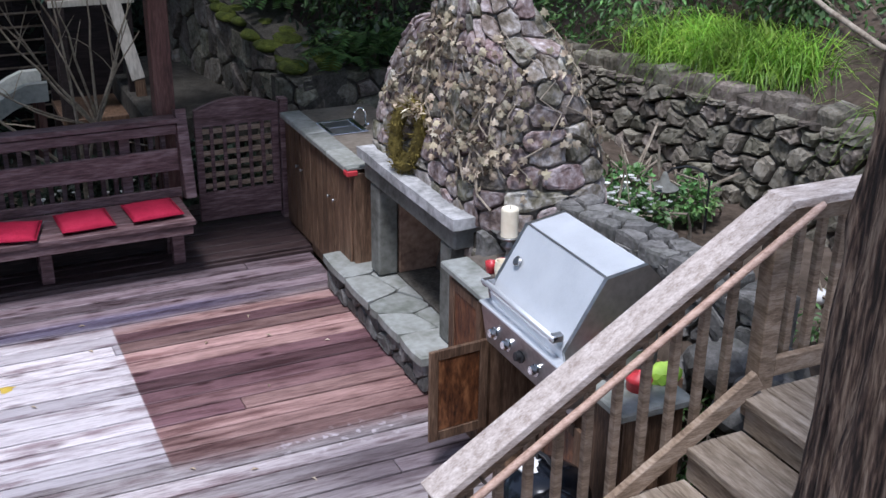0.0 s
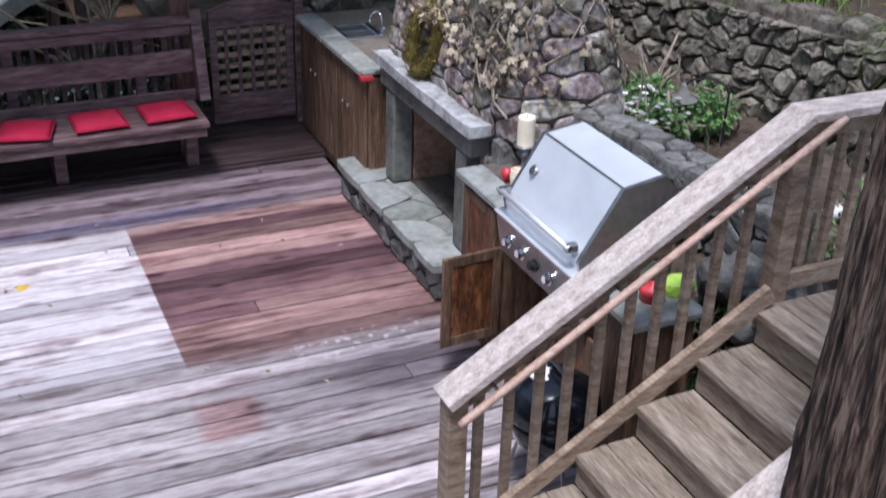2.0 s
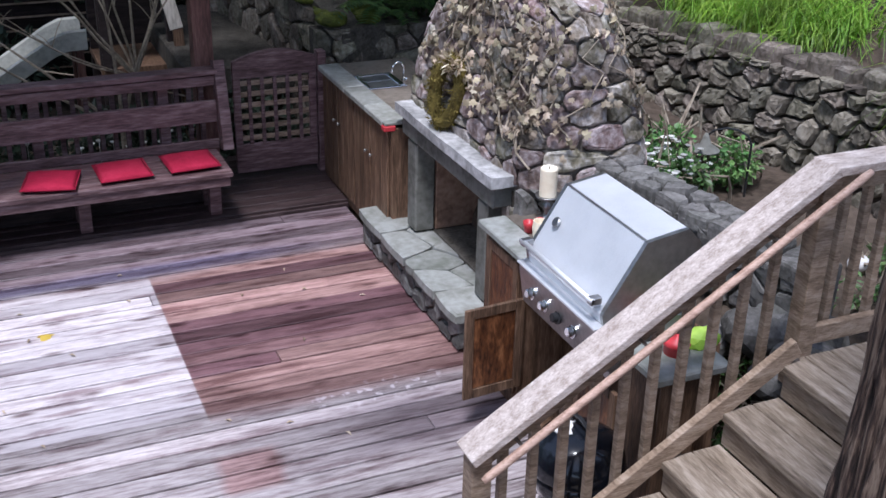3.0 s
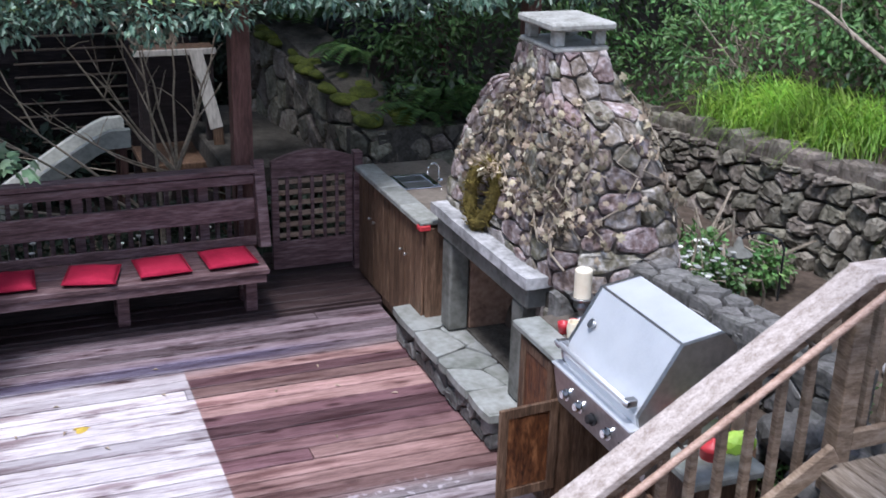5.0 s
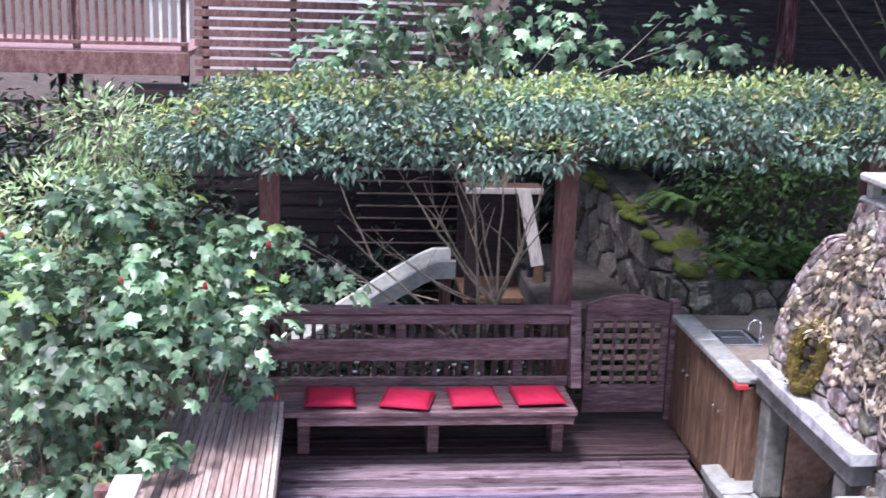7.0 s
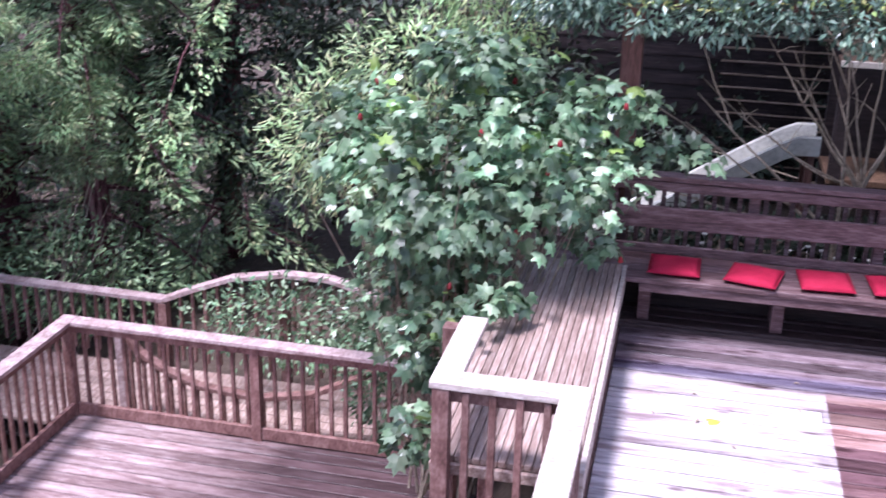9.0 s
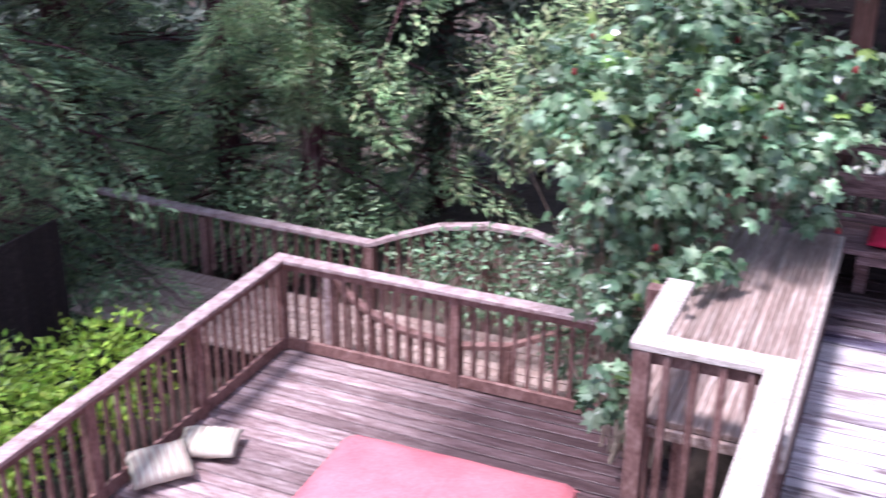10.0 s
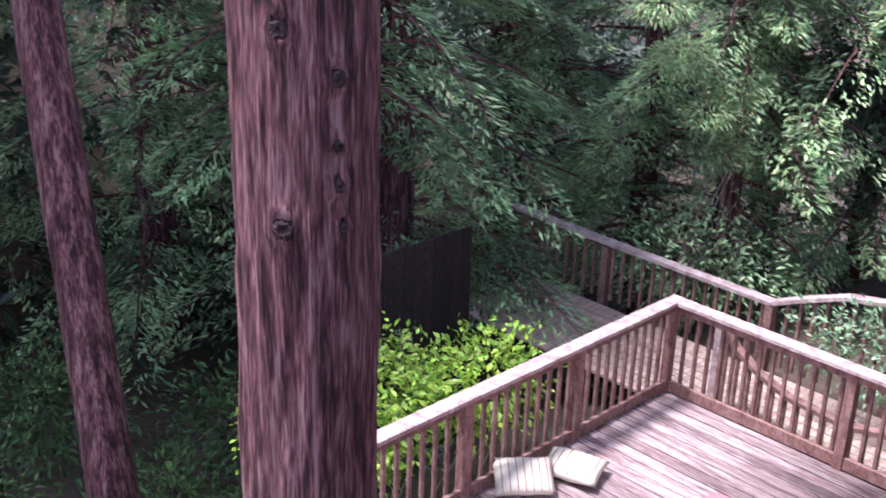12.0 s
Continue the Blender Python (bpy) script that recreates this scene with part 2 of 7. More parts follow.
ROCK = mat("field_stone", [(0.08, 0.062, 0.046), (0.18, 0.145, 0.115), (0.27, 0.235, 0.215), (0.44, 0.40, 0.375)], noise_scale=6, fine=30, rough=0.85, bump=0.9, vary=0.45, hue=0.06, tight=0.13)
WROCK = mat("wall_stone", [(0.055, 0.05, 0.035), (0.12, 0.105, 0.08), (0.2, 0.175, 0.14), (0.27, 0.25, 0.21)], noise_scale=5, fine=30, rough=0.88, bump=0.7, vary=0.38, hue=0.03)
HROCK = mat("hearth_stone", [(0.07, 0.068, 0.06), (0.14, 0.135, 0.125), (0.22, 0.21, 0.2)], noise_scale=6, fine=34, rough=0.85, bump=0.6, vary=0.3, hue=0.02)
STACKM = mat("stack_mortar", [(0.10, 0.085, 0.07), (0.17, 0.15, 0.125), (0.24, 0.215, 0.185)], noise_scale=9, fine=50, rough=0.95, bump=0.6)
MORTAR = mat("mortar", [(0.04, 0.035, 0.028), (0.09, 0.08, 0.065), (0.14, 0.125, 0.105)], noise_scale=9, fine=50, rough=0.95, bump=0.6)
SLAB = mat("flagstone", [(0.17, 0.18, 0.15), (0.27, 0.275, 0.25), (0.36, 0.37, 0.35)], noise_scale=3.5, fine=20, rough=0.6, bump=0.25, vary=0.15, hue=0.02)
MANTEL = mat("mantel_stone", [(0.24, 0.24, 0.235), (0.42, 0.415, 0.41), (0.66, 0.65, 0.65)], noise_scale=4, fine=24, rough=0.7, bump=0.35, vary=0.1)
LINTEL = mat("lintel_stone", [(0.09, 0.09, 0.075), (0.16, 0.16, 0.14), (0.22, 0.22, 0.2)], noise_scale=5, fine=24, rough=0.8, bump=0.4, vary=0.1)
CONC = mat("cap_concrete", [(0.30, 0.29, 0.25), (0.48, 0.47, 0.42), (0.62, 0.61, 0.56)], noise_scale=7, fine=40, rough=0.9, bump=0.4)
TILE = mat("counter_tile", [(0.09, 0.075, 0.06), (0.16, 0.135, 0.11), (0.22, 0.19, 0.16)], noise_scale=6, fine=26, rough=0.45, bump=0.15)
FIREBRICK = mat("fire_brick", [(0.16, 0.09, 0.06), (0.32, 0.2, 0.14), (0.42, 0.29, 0.21)], noise_scale=4, fine=24, rough=0.9, bump=0.3, vary=0.25)
STEEL = mat("stainless_steel", [(0.80, 0.82, 0.84), (0.85, 0.87, 0.89), (0.88, 0.90, 0.92)], scale=(3, 3, 3), noise_scale=2, fine=60, rough=0.5, bump=0.02, metal=0.6, vary=0.04)
DSTEEL = mat("dull_steel", [(0.34, 0.34, 0.34), (0.45, 0.45, 0.45), (0.55, 0.55, 0.55)], noise_scale=3, fine=30, rough=0.4, bump=0.05, metal=1.0, vary=0.05)
CHROME = mat("chrome", [(0.75, 0.75, 0.76), (0.85, 0.85, 0.86)], noise_scale=3, fine=20, rough=0.14, bump=0.0, metal=1.0, vary=0.02)
BLACKP = mat("black_plastic", [(0.012, 0.012, 0.013), (0.03, 0.03, 0.032)], noise_scale=8, fine=40, rough=0.4, bump=0.05, vary=0.05)
ENAMEL = mat("black_enamel", [(0.006, 0.008, 0.012), (0.012, 0.014, 0.02)], noise_scale=4, fine=30, rough=0.14, bump=0.0, vary=0.02, spec=0.6)
REDC = mat("red_fabric", [(0.29, 0.004, 0.030), (0.39, 0.008, 0.042), (0.47, 0.02, 0.062)], noise_scale=5, fine=90, rough=0.85, bump=0.2, vary=0.08)
MATTC = mat("faded_red_cover", [(0.52, 0.14, 0.17), (0.62, 0.19, 0.22), (0.68, 0.24, 0.27)], noise_scale=2.4, fine=40, rough=0.6, bump=0.12, vary=0.03)
REDP = mat("red_paint", [(0.45, 0.03, 0.04), (0.62, 0.06, 0.07)], noise_scale=6, fine=40, rough=0.4, bump=0.1)
PILLOWC = mat("cream_fabric", [(0.70, 0.62, 0.48), (0.78, 0.71, 0.58), (0.84, 0.79, 0.68)], noise_scale=6, fine=70, rough=0.9, bump=0.2)
STRIPEC = mat("brown_stripe", [(0.3, 0.12, 0.1), (0.42, 0.2, 0.16)], noise_scale=6, fine=70, rough=0.9, bump=0.2)
WAX = mat("candle_wax", [(0.72, 0.63, 0.47), (0.82, 0.75, 0.6)], noise_scale=5, fine=30, rough=0.5, bump=0.05)
SOIL = mat("soil", [(0.035, 0.024, 0.016), (0.075, 0.055, 0.04), (0.12, 0.09, 0.07)], noise_scale=1.5, fine=18, rough=0.95, bump=1.0, vary=0.0)
MOSS = mat("moss", [(0.04, 0.05, 0.008), (0.09, 0.11, 0.015), (0.17, 0.19, 0.03)], noise_scale=7, fine=50, rough=0.95, bump=0.8, vary=0.2)
WREATHM = mat("wreath_moss", [(0.05, 0.038, 0.008), (0.13, 0.10, 0.02), (0.24, 0.19, 0.05)], noise_scale=9, fine=60, rough=0.95, bump=0.9, vary=0.1)
BARK = mat("redwood_bark", [(0.016, 0.005, 0.007), (0.07, 0.022, 0.027), (0.15, 0.06, 0.066), (0.25, 0.135, 0.14)], scale=(9, 9, 0.8), noise_scale=1.8, fine=8, rough=0.9, bump=1.0, vary=0.05, tight=0.11)
BARK2 = mat("cedar_bark", [(0.012, 0.007, 0.005), (0.05, 0.03, 0.022), (0.12, 0.08, 0.058), (0.21, 0.155, 0.115)], scale=(11, 11, 0.9), noise_scale=2.0, fine=8, rough=0.92, bump=1.0, vary=0.05, tight=0.11)
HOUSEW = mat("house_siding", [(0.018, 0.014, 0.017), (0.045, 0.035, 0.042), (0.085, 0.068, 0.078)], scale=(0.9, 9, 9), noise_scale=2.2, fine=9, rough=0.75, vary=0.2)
KNOTW = mat("knot_wood", [(0.008, 0.004, 0.005), (0.03, 0.014, 0.016), (0.07, 0.04, 0.042)], noise_scale=14, fine=50, rough=0.95, bump=0.8, vary=0.1)
TWIG = mat("twig_bark", [(0.16, 0.125, 0.09), (0.3, 0.25, 0.19), (0.42, 0.36, 0.28)], noise_scale=8, fine=40, rough=0.85, bump=0.3, vary=0.15)
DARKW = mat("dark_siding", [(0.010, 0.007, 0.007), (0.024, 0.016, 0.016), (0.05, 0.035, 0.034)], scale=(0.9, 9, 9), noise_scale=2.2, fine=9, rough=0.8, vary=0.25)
SLIDEP = mat("slide_plastic", [(0.30, 0.30, 0.27), (0.40, 0.40, 0.36), (0.48, 0.48, 0.44)], noise_scale=3, fine=24, rough=0.45, bump=0.05)
WHITEW = mat("weathered_white_wood", [(0.42, 0.38, 0.32), (0.60, 0.55, 0.48), (0.72, 0.67, 0.6)], scale=(8, 8, 1.2), noise_scale=2.4, fine=9, rough=0.75, vary=0.1)
PAINTW = mat("white_paint", [(0.62, 0.60, 0.58), (0.76, 0.75, 0.73)], noise_scale=4, fine=30, rough=0.6, bump=0.1)
IVY = leafmat("dried_vine_leaf", [(0.24, 0.185, 0.12), (0.40, 0.33, 0.23), (0.55, 0.48, 0.37)], rough=0.8, trans=0.15)
HEDGEL = leafmat("jasmine_leaf", [(0.035, 0.08, 0.058), (0.11, 0.19, 0.13), (0.27, 0.36, 0.26)], rough=0.32, trans=0.15, hue=0.015)
HEDGET = leafmat("jasmine_new_leaf", [(0.17, 0.27, 0.07), (0.30, 0.40, 0.13), (0.44, 0.34, 0.14)], rough=0.5, trans=0.3)
BUSHL = leafmat("maple_shaped_leaf", [(0.055, 0.12, 0.06), (0.17, 0.28, 0.155), (0.40, 0.50, 0.33)], rough=0.3, trans=0.25, spread=0.6)
BUSHT = leafmat("maple_shaped_young_leaf", [(0.15, 0.27, 0.06), (0.26, 0.40, 0.11), (0.38, 0.50, 0.19)], rough=0.4, trans=0.35)
REDL = leafmat("redwood_leaf", [(0.07, 0.13, 0.062), (0.19, 0.30, 0.15), (0.37, 0.48, 0.25)], rough=0.5, trans=0.15, clump=0.9, spread=0.7)
REDLT = leafmat("redwood_tip_leaf", [(0.20, 0.35, 0.15), (0.34, 0.49, 0.24), (0.56, 0.53, 0.30)], rough=0.5, trans=0.25, clump=0.9, spread=0.6)
# near-black leaves: deep shade among the foliage is put into the colour
SHADEL = leafmat("shade_leaf", [(0.015, 0.028, 0.016), (0.035, 0.056, 0.034), (0.075, 0.10, 0.062)], rough=0.6, trans=0.1)
LIME = leafmat("lime_leaf", [(0.22, 0.38, 0.04), (0.34, 0.52, 0.07), (0.46, 0.62, 0.13)], rough=0.5, trans=0.35)
GRASSL = leafmat("grass_blade", [(0.12, 0.26, 0.02), (0.22, 0.40, 0.04), (0.38, 0.54, 0.12)], rough=0.45, trans=0.3)
FERNL = leafmat("fern_leaf", [(0.03, 0.07, 0.02), (0.06, 0.12, 0.035), (0.10, 0.18, 0.05)], rough=0.55, trans=0.25)
HERBL = leafmat("herb_leaf", [(0.08, 0.18, 0.05), (0.14, 0.28, 0.085), (0.24, 0.40, 0.14)], rough=0.5, trans=0.3)
YELLOWL = leafmat("yellow_leaf", [(0.55, 0.42, 0.06), (0.65, 0.52, 0.1)], rough=0.6)
FLOWR = leafmat("red_petal", [(0.24, 0.012, 0.045), (0.34, 0.03, 0.07)], rough=0.6)
FLOWW = leafmat("white_petal", [(0.75, 0.75, 0.7), (0.85, 0.85, 0.82)], rough=0.6)


# ---- building helpers ----
def thing(name, label, category, at=(0, 0, 0), group="", kind=""):
    ob = new(name)
    ob.location = at
    ob.empty_display_size = 0.1
    return tagged(ob, label, category, group, kind)


def under(ob, parent):
    """Parent ob, keeping its place."""
    ob.parent = parent
    inv = Matrix.Translation(parent.location).inverted()
    ob.matrix_parent_inverse = Matrix.Identity(4) if parent.type == "MESH" else inv
    return ob


def part(name, bm, material, parent=None, label="", smooth=False, kind=""):
    me = bpy.data.meshes.new(name)
    if isinstance(bm, tuple):
        me.from_pydata(*bm)
    else:
        bm.to_mesh(me)
        bm.free()
    me.materials.append(material)
    if smooth:
        me.polygons.foreach_set("use_smooth", [True] * len(me.polygons))
    ob = new(name, me)
    if parent:
        under(ob, parent)
    return tagged(ob, label, kind=kind)


def box(bm, x0, x1, y0, y1, z0, z1, bevel=0.004):
    vs = [bm.verts.new((x, y, z)) for x in (x0, x1) for y in (y0, y1) for z in (z0, z1)]
    fs = [bm.faces.new([vs[i] for i in f]) for f in ((0, 1, 3, 2), (4, 6, 7, 5), (0, 4, 5, 1), (2, 3, 7, 6), (0, 2, 6, 4), (1, 5, 7, 3))]
    if bevel:
        es = list({e for f in fs for e in f.edges})
        bmesh.ops.bevel(bm, geom=es, offset=bevel, segments=1, affect="EDGES")
    return bm


def boxed(name, dims, material, parent, label="", bevel=0.004):
    return part(name, box(bmesh.new(), *dims, bevel), material, parent, label)


def beam(bm, p0, p1, w, h, up=(0, 0, 1), bevel=0.004):
    """A bar from p0 to p1, w wide sideways and h high, centred on the line."""
    p0, p1 = Vector(p0), Vector(p1)
    d = (p1 - p0).normalized()
    s = d.cross(Vector(up)).normalized()
    u = s.cross(d)
    vs = []
    for p in (p0, p1):
        for a in (-1, 1):
            for b in (-1, 1):
                vs.append(bm.verts.new(p + s * a * w / 2 + u * b * h / 2))
    fs = [bm.faces.new([vs[i] for i in f]) for f in ((0, 1, 3, 2), (4, 6, 7, 5), (0, 4, 5, 1), (2, 3, 7, 6), (0, 2, 6, 4), (1, 5, 7, 3))]
    bmesh.ops.recalc_face_normals(bm, faces=fs)
    if bevel:
        bmesh.ops.bevel(bm, geom=list({e for f in fs for e in f.edges}), offset=bevel, segments=1, affect="EDGES")
    return bm


def tube(bm, pts, radii, seg=8, wobble=0.0):
    """A round bar through pts; radii is one number or one for each point."""
    pts = [Vector(p) for p in pts]
    radii = radii if isinstance(radii, (list, tuple)) else [radii] * len(pts)
    rings, ref = [], Vector((0.3, 0.2, 1))
    for i, p in enumerate(pts):
        d = (pts[min(i + 1, len(pts) - 1)] - pts[max(i - 1, 0)]).normalized()
        s = d.cross(ref if abs(d.dot(ref.normalized())) < 0.95 else Vector((1, 0, 0))).normalized()
        u = s.cross(d)
        rings.append([bm.verts.new(p + (s * math.cos(a) + u * math.sin(a)) * radii[i] * (1 + wobble * random.uniform(-1, 1))) for a in (2 * math.pi * k / seg for k in range(seg))])
    for a, b in zip(rings, rings[1:]):
        for k in range(seg):
            bm.faces.new((a[k], a[(k + 1) % seg], b[(k + 1) % seg], b[k]))
    bm.faces.new(rings[0][::-1])
    bm.faces.new(rings[-1])
    return bm


def lathe(bm, profile, at, seg=20, squash=1.0):
    """Turn (radius, height) pairs round an upright axis at the given place."""
    rings = [[bm.verts.new((at[0] + r * math.cos(2 * math.pi * k / seg), at[1] + r * squash * math.sin(2 * math.pi * k / seg), at[2] + h)) for k in range(seg)] for r, h in profile]
    for a, b in zip(rings, rings[1:]):
        for k in range(seg):
            bm.faces.new((a[k], a[(k + 1) % seg], b[(k + 1) % seg], b[k]))
    bm.faces.new(rings[0][::-1])
    bm.faces.new(rings[-1])
    return bm


def cells(seeds, u0, u1, v0, v1):
    """The nearest-seed polygons of a rectangle."""
    out = []
    for i, (a, b) in enumerate(seeds):
        poly = [(u0, v0), (u1, v0), (u1, v1), (u0, v1)]
        near = sorted(range(len(seeds)), key=lambda j: (seeds[j][0] - a) ** 2 + (seeds[j][1] - b) ** 2)[1:22]
        for j in near:
            c, d = seeds[j]
            nx, ny = c - a, d - b
            k = (c * c + d * d - a * a - b * b) / 2
            res = []
            for p, q in zip(poly, poly[1:] + poly[:1]):
                sp, sq = p[0] * nx + p[1] * ny - k, q[0] * nx + q[1] * ny - k
                if sp <= 0:
                    res.append(p)
                if sp * sq < 0:
                    t = sp / (sp - sq)
                    res.append((p[0] + (q[0] - p[0]) * t, p[1] + (q[1] - p[1]) * t))
            poly = res
            if len(poly) < 3:
                break
        if len(poly) >= 3:
            out.append(poly)
    return out


def rows_of_seeds(rng, u0, u1, v0, v1, w, h, jit=0.3):
    seeds, v = [], v0
    while v < v1 - h * 0.3:
        hh = h * rng.uniform(0.75, 1.3)
        u = u0 + rng.uniform(0, w)
        while u < u1:
            ww = w * rng.uniform(0.6, 1.5)
            seeds.append((min(u + rng.uniform(-jit, jit) * w * 0.5, u1 - 0.01), min(max(v + hh / 2 + rng.uniform(-jit, jit) * h, v0 + 0.01), v1 - 0.01)))
            u += ww
        v += hh
    return seeds


def stone(poly, surf, rng, gap=0.012, bulge=0.04, back=0.05, wob=0.14, flat=0.0):
    """One stone that fills a polygon of a surface: chipped rim, rounded face."""
    n = len(poly)
    cx, cy = sum(p[0] for p in poly) / n, sum(p[1] for p in poly) / n
    ring = []
    for p, q in zip(poly, poly[1:] + poly[:1]):
        for t in (0.0, 0.34, 0.67):
            x, y = p[0] + (q[0] - p[0]) * t, p[1] + (q[1] - p[1]) * t
            if math.hypot(q[0] - p[0], q[1] - p[1]) < 0.05 and t:
                continue
            r = math.hypot(x - cx, y - cy) + 1e-6
            s = max(0.3, 1 - gap / r) * (1 - (0.06 if t == 0 else 0.0)) * (1 + rng.uniform(-wob, wob * 0.3) * 0.4)
            ring.append(((x - cx) * s, (y - cy) * s))
    m, hh = len(ring), bulge * rng.uniform(0.55, 1.3)
    tilt = (rng.uniform(-0.5, 0.5), rng.uniform(-0.5, 0.5))
    verts, faces = [], []
    for f, h in ((1.0, -back), (1.0, hh * 0.5), (0.92, hh * 0.9), (0.58 + flat * 0.18, hh)):
        for x, y in ring:
            k = h + (hh * (x * tilt[0] + y * tilt[1]) * 3.0 + rng.uniform(-0.12, 0.12) * hh if h > 0 else 0)
            verts.append(surf(cx + x * f, cy + y * f, k))
    for r in range(3):
        for k in range(m):
            faces.append((r * m + k, r * m + (k + 1) % m, (r + 1) * m + (k + 1) % m, (r + 1) * m + k))
    faces.append(tuple(range(3 * m, 4 * m)))
    return verts, [], faces


def stonework(parent, surf, rng, u0, u1, v0, v1, w, h, material, keep=None, squeeze=1.0, name="stone", **kw):
    seeds = [(a / squeeze, b) for a, b in rows_of_seeds(rng, u0, u1, v0, v1, w, h)]
    done = []
    for poly in cells(seeds, u0 / squeeze, u1 / squeeze, v0, v1):
        poly = [(a * squeeze, b) for a, b in poly]
        if keep and not keep(sum(p[0] for p in poly) / len(poly), sum(p[1] for p in poly) / len(poly)):
            continue
        done.append(part(name, stone(poly, surf, rng, **kw), material, parent))
    return done


def leaf_cloud(c, d, nrm, length, width, fold=0.15):
    """Pointed folded leaves: base points c, ways d, normals nrm; returns a pydata tuple."""
    c, d, nrm = np.asarray(c, float), np.asarray(d, float), np.asarray(nrm, float)
    d = d / (np.linalg.norm(d, axis=1, keepdims=True) + 1e-9)
    s = np.cross(d, nrm)
    s /= np.linalg.norm(s, axis=1, keepdims=True) + 1e-9
    u = np.cross(s, d)
    L, Wd = np.asarray(length).reshape(-1, 1), np.asarray(width).reshape(-1, 1)
    mid = c + d * L * 0.45
    v = np.stack([c, mid + s * Wd / 2 + u * Wd * fold, c + d * L - u * Wd * fold, mid - s * Wd / 2 + u * Wd * fold], 1).reshape(-1, 3)
    n = len(c)
    i = np.arange(n).reshape(-1, 1) * 4
    f = np.concatenate([i + [0, 1, 2], i + [0, 2, 3]], 1).reshape(-1, 3)
    return v.tolist(), [], f.tolist()


def lobed_cloud(c, d, nrm, size):
    """Broad five-lobed leaves, slightly cupped."""
    out = [(0, 0.0), (-0.28, -0.12), (-0.55, 0.18), (-0.36, 0.34), (-0.52, 0.68), (-0.18, 0.62), (0, 1.0), (0.18, 0.62), (0.52, 0.68), (0.36, 0.34), (0.55, 0.18), (0.28, -0.12)]
    d = d / (np.linalg.norm(d, axis=1, keepdims=True) + 1e-9)
    s = np.cross(d, nrm)
    s /= np.linalg.norm(s, axis=1, keepdims=True) + 1e-9
    u = np.cross(s, d)
    L = np.asarray(size).reshape(-1, 1)
    vs = [c + d * L * 0.35]
    for a, b in out:
        vs.append(c + s * L * a + d * L * b - u * L * (abs(a) * 0.35 + max(b - 0.5, 0) * 0.3))
    v = np.stack(vs, 1).reshape(-1, 3)
    k = len(out)
    i = np.arange(len(c)).reshape(-1, 1, 1) * (k + 1)
    tri = np.array([[0, 1 + j, 1 + (j + 1) % k] for j in range(k)]).reshape(1, k, 3)
    return v.tolist(), [], (i + tri).reshape(-1, 3).tolist()


def rand_dirs(rng, n):
    v = rng.normal(size=(n, 3))
    return v / np.linalg.norm(v, axis=1, keepdims=True)


def in_blobs(rng, n, blobs, shell=0.55):
    """Points in the outer part of ellipsoids (centre, radii), shared by size."""
    w = np.array([b[1][0] * b[1][1] * b[1][2] for b in blobs]) ** 0.67
    pick = rng.choice(len(blobs), n, p=w / w.sum())
    r = (shell + (1 - shell) * rng.random((n, 1))) * (1 + 0.1 * rng.normal(size=(n, 1)))
    dirs = rand_dirs(rng, n)
    cs, rs = np.array([b[0] for b in blobs], float), np.array([b[1] for b in blobs], float)
    return cs[pick] + dirs * r * rs[pick], dirs


# ---- ground ----
def ground_height(x, y):
    """Steep garden: terrace beside the deck, bank above the wall, gully to the west, hills beyond."""
    def ramp(v, a, b):
        t = min(max((v - a) / (b - a), 0), 1)
        return t * t * (3 - 2 * t)
    z = -1.1
    z += 1.98 * ramp(x, 2.9, 3.35) * ramp(y, 2.6, 3.6) * (1 - ramp(y, 8.4, 9.0) * 0.6)
    z += (0.46 + 0.085 * min(max(8.0 - y, 0), 3.6)) * ramp(x, 5.0, 5.3) + 0.5 * max(min(x - 5.3, 14), 0)
    z += 0.5 * ramp(y, 9.0, 12.0) * ramp(x, -2.5, 0.5)
    z += 0.4 * max(min(y - 14, 20), 0) * ramp(x, 1.0, 5.0)
    z -= 1.4 * ramp(-x, 1.2, 1.9)
    z -= 1.6 * ramp(-x, 6.0, 10.0)
    z += 0.6 * max(min(-x - 15, 22), 0) * (1 - ramp(y, 12, 22) * 0.75)
    return z + 0.05 * noise.noise((x * 1.3, y * 1.3, 0)) + 0.3 * noise.noise((x * 0.2, y * 0.2, 4)) * ramp(abs(x) + abs(y), 12, 22)


def build_ground():
    xs = [-900, -300, -120, -60, -45] + [-36 + 1.5 * i for i in range(16)] + [-12 + 0.4 * i for i in range(22)] + [-3.2 + 0.2 * i for i in range(46)] + [6 + 0.6 * i for i in range(10)] + [12 + 2 * i for i in range(6)] + [30, 60, 120, 300, 900]
    ys = [-900, -300, -120, -60, -30, -20, -12, -8] + [-5 + 0.8 * i for i in range(8)] + [1.4 + 0.25 * i for i in range(44)] + [12.4 + 0.9 * i for i in range(14)] + [26, 30, 36, 44, 60, 120, 300, 900]
    verts = [(x, y, ground_height(x, y)) for y in ys for x in xs]
    n = len(xs)
    faces = [(j * n + i, j * n + i + 1, (j + 1) * n + i + 1, (j + 1) * n + i) for j in range(len(ys) - 1) for i in range(n - 1)]
    ob = part("ground", (verts, [], faces), SOIL, smooth=True)
    tagged(ob, "dark brown garden soil and leaf litter on steep banks", "ground", kind="structure")


build_ground()


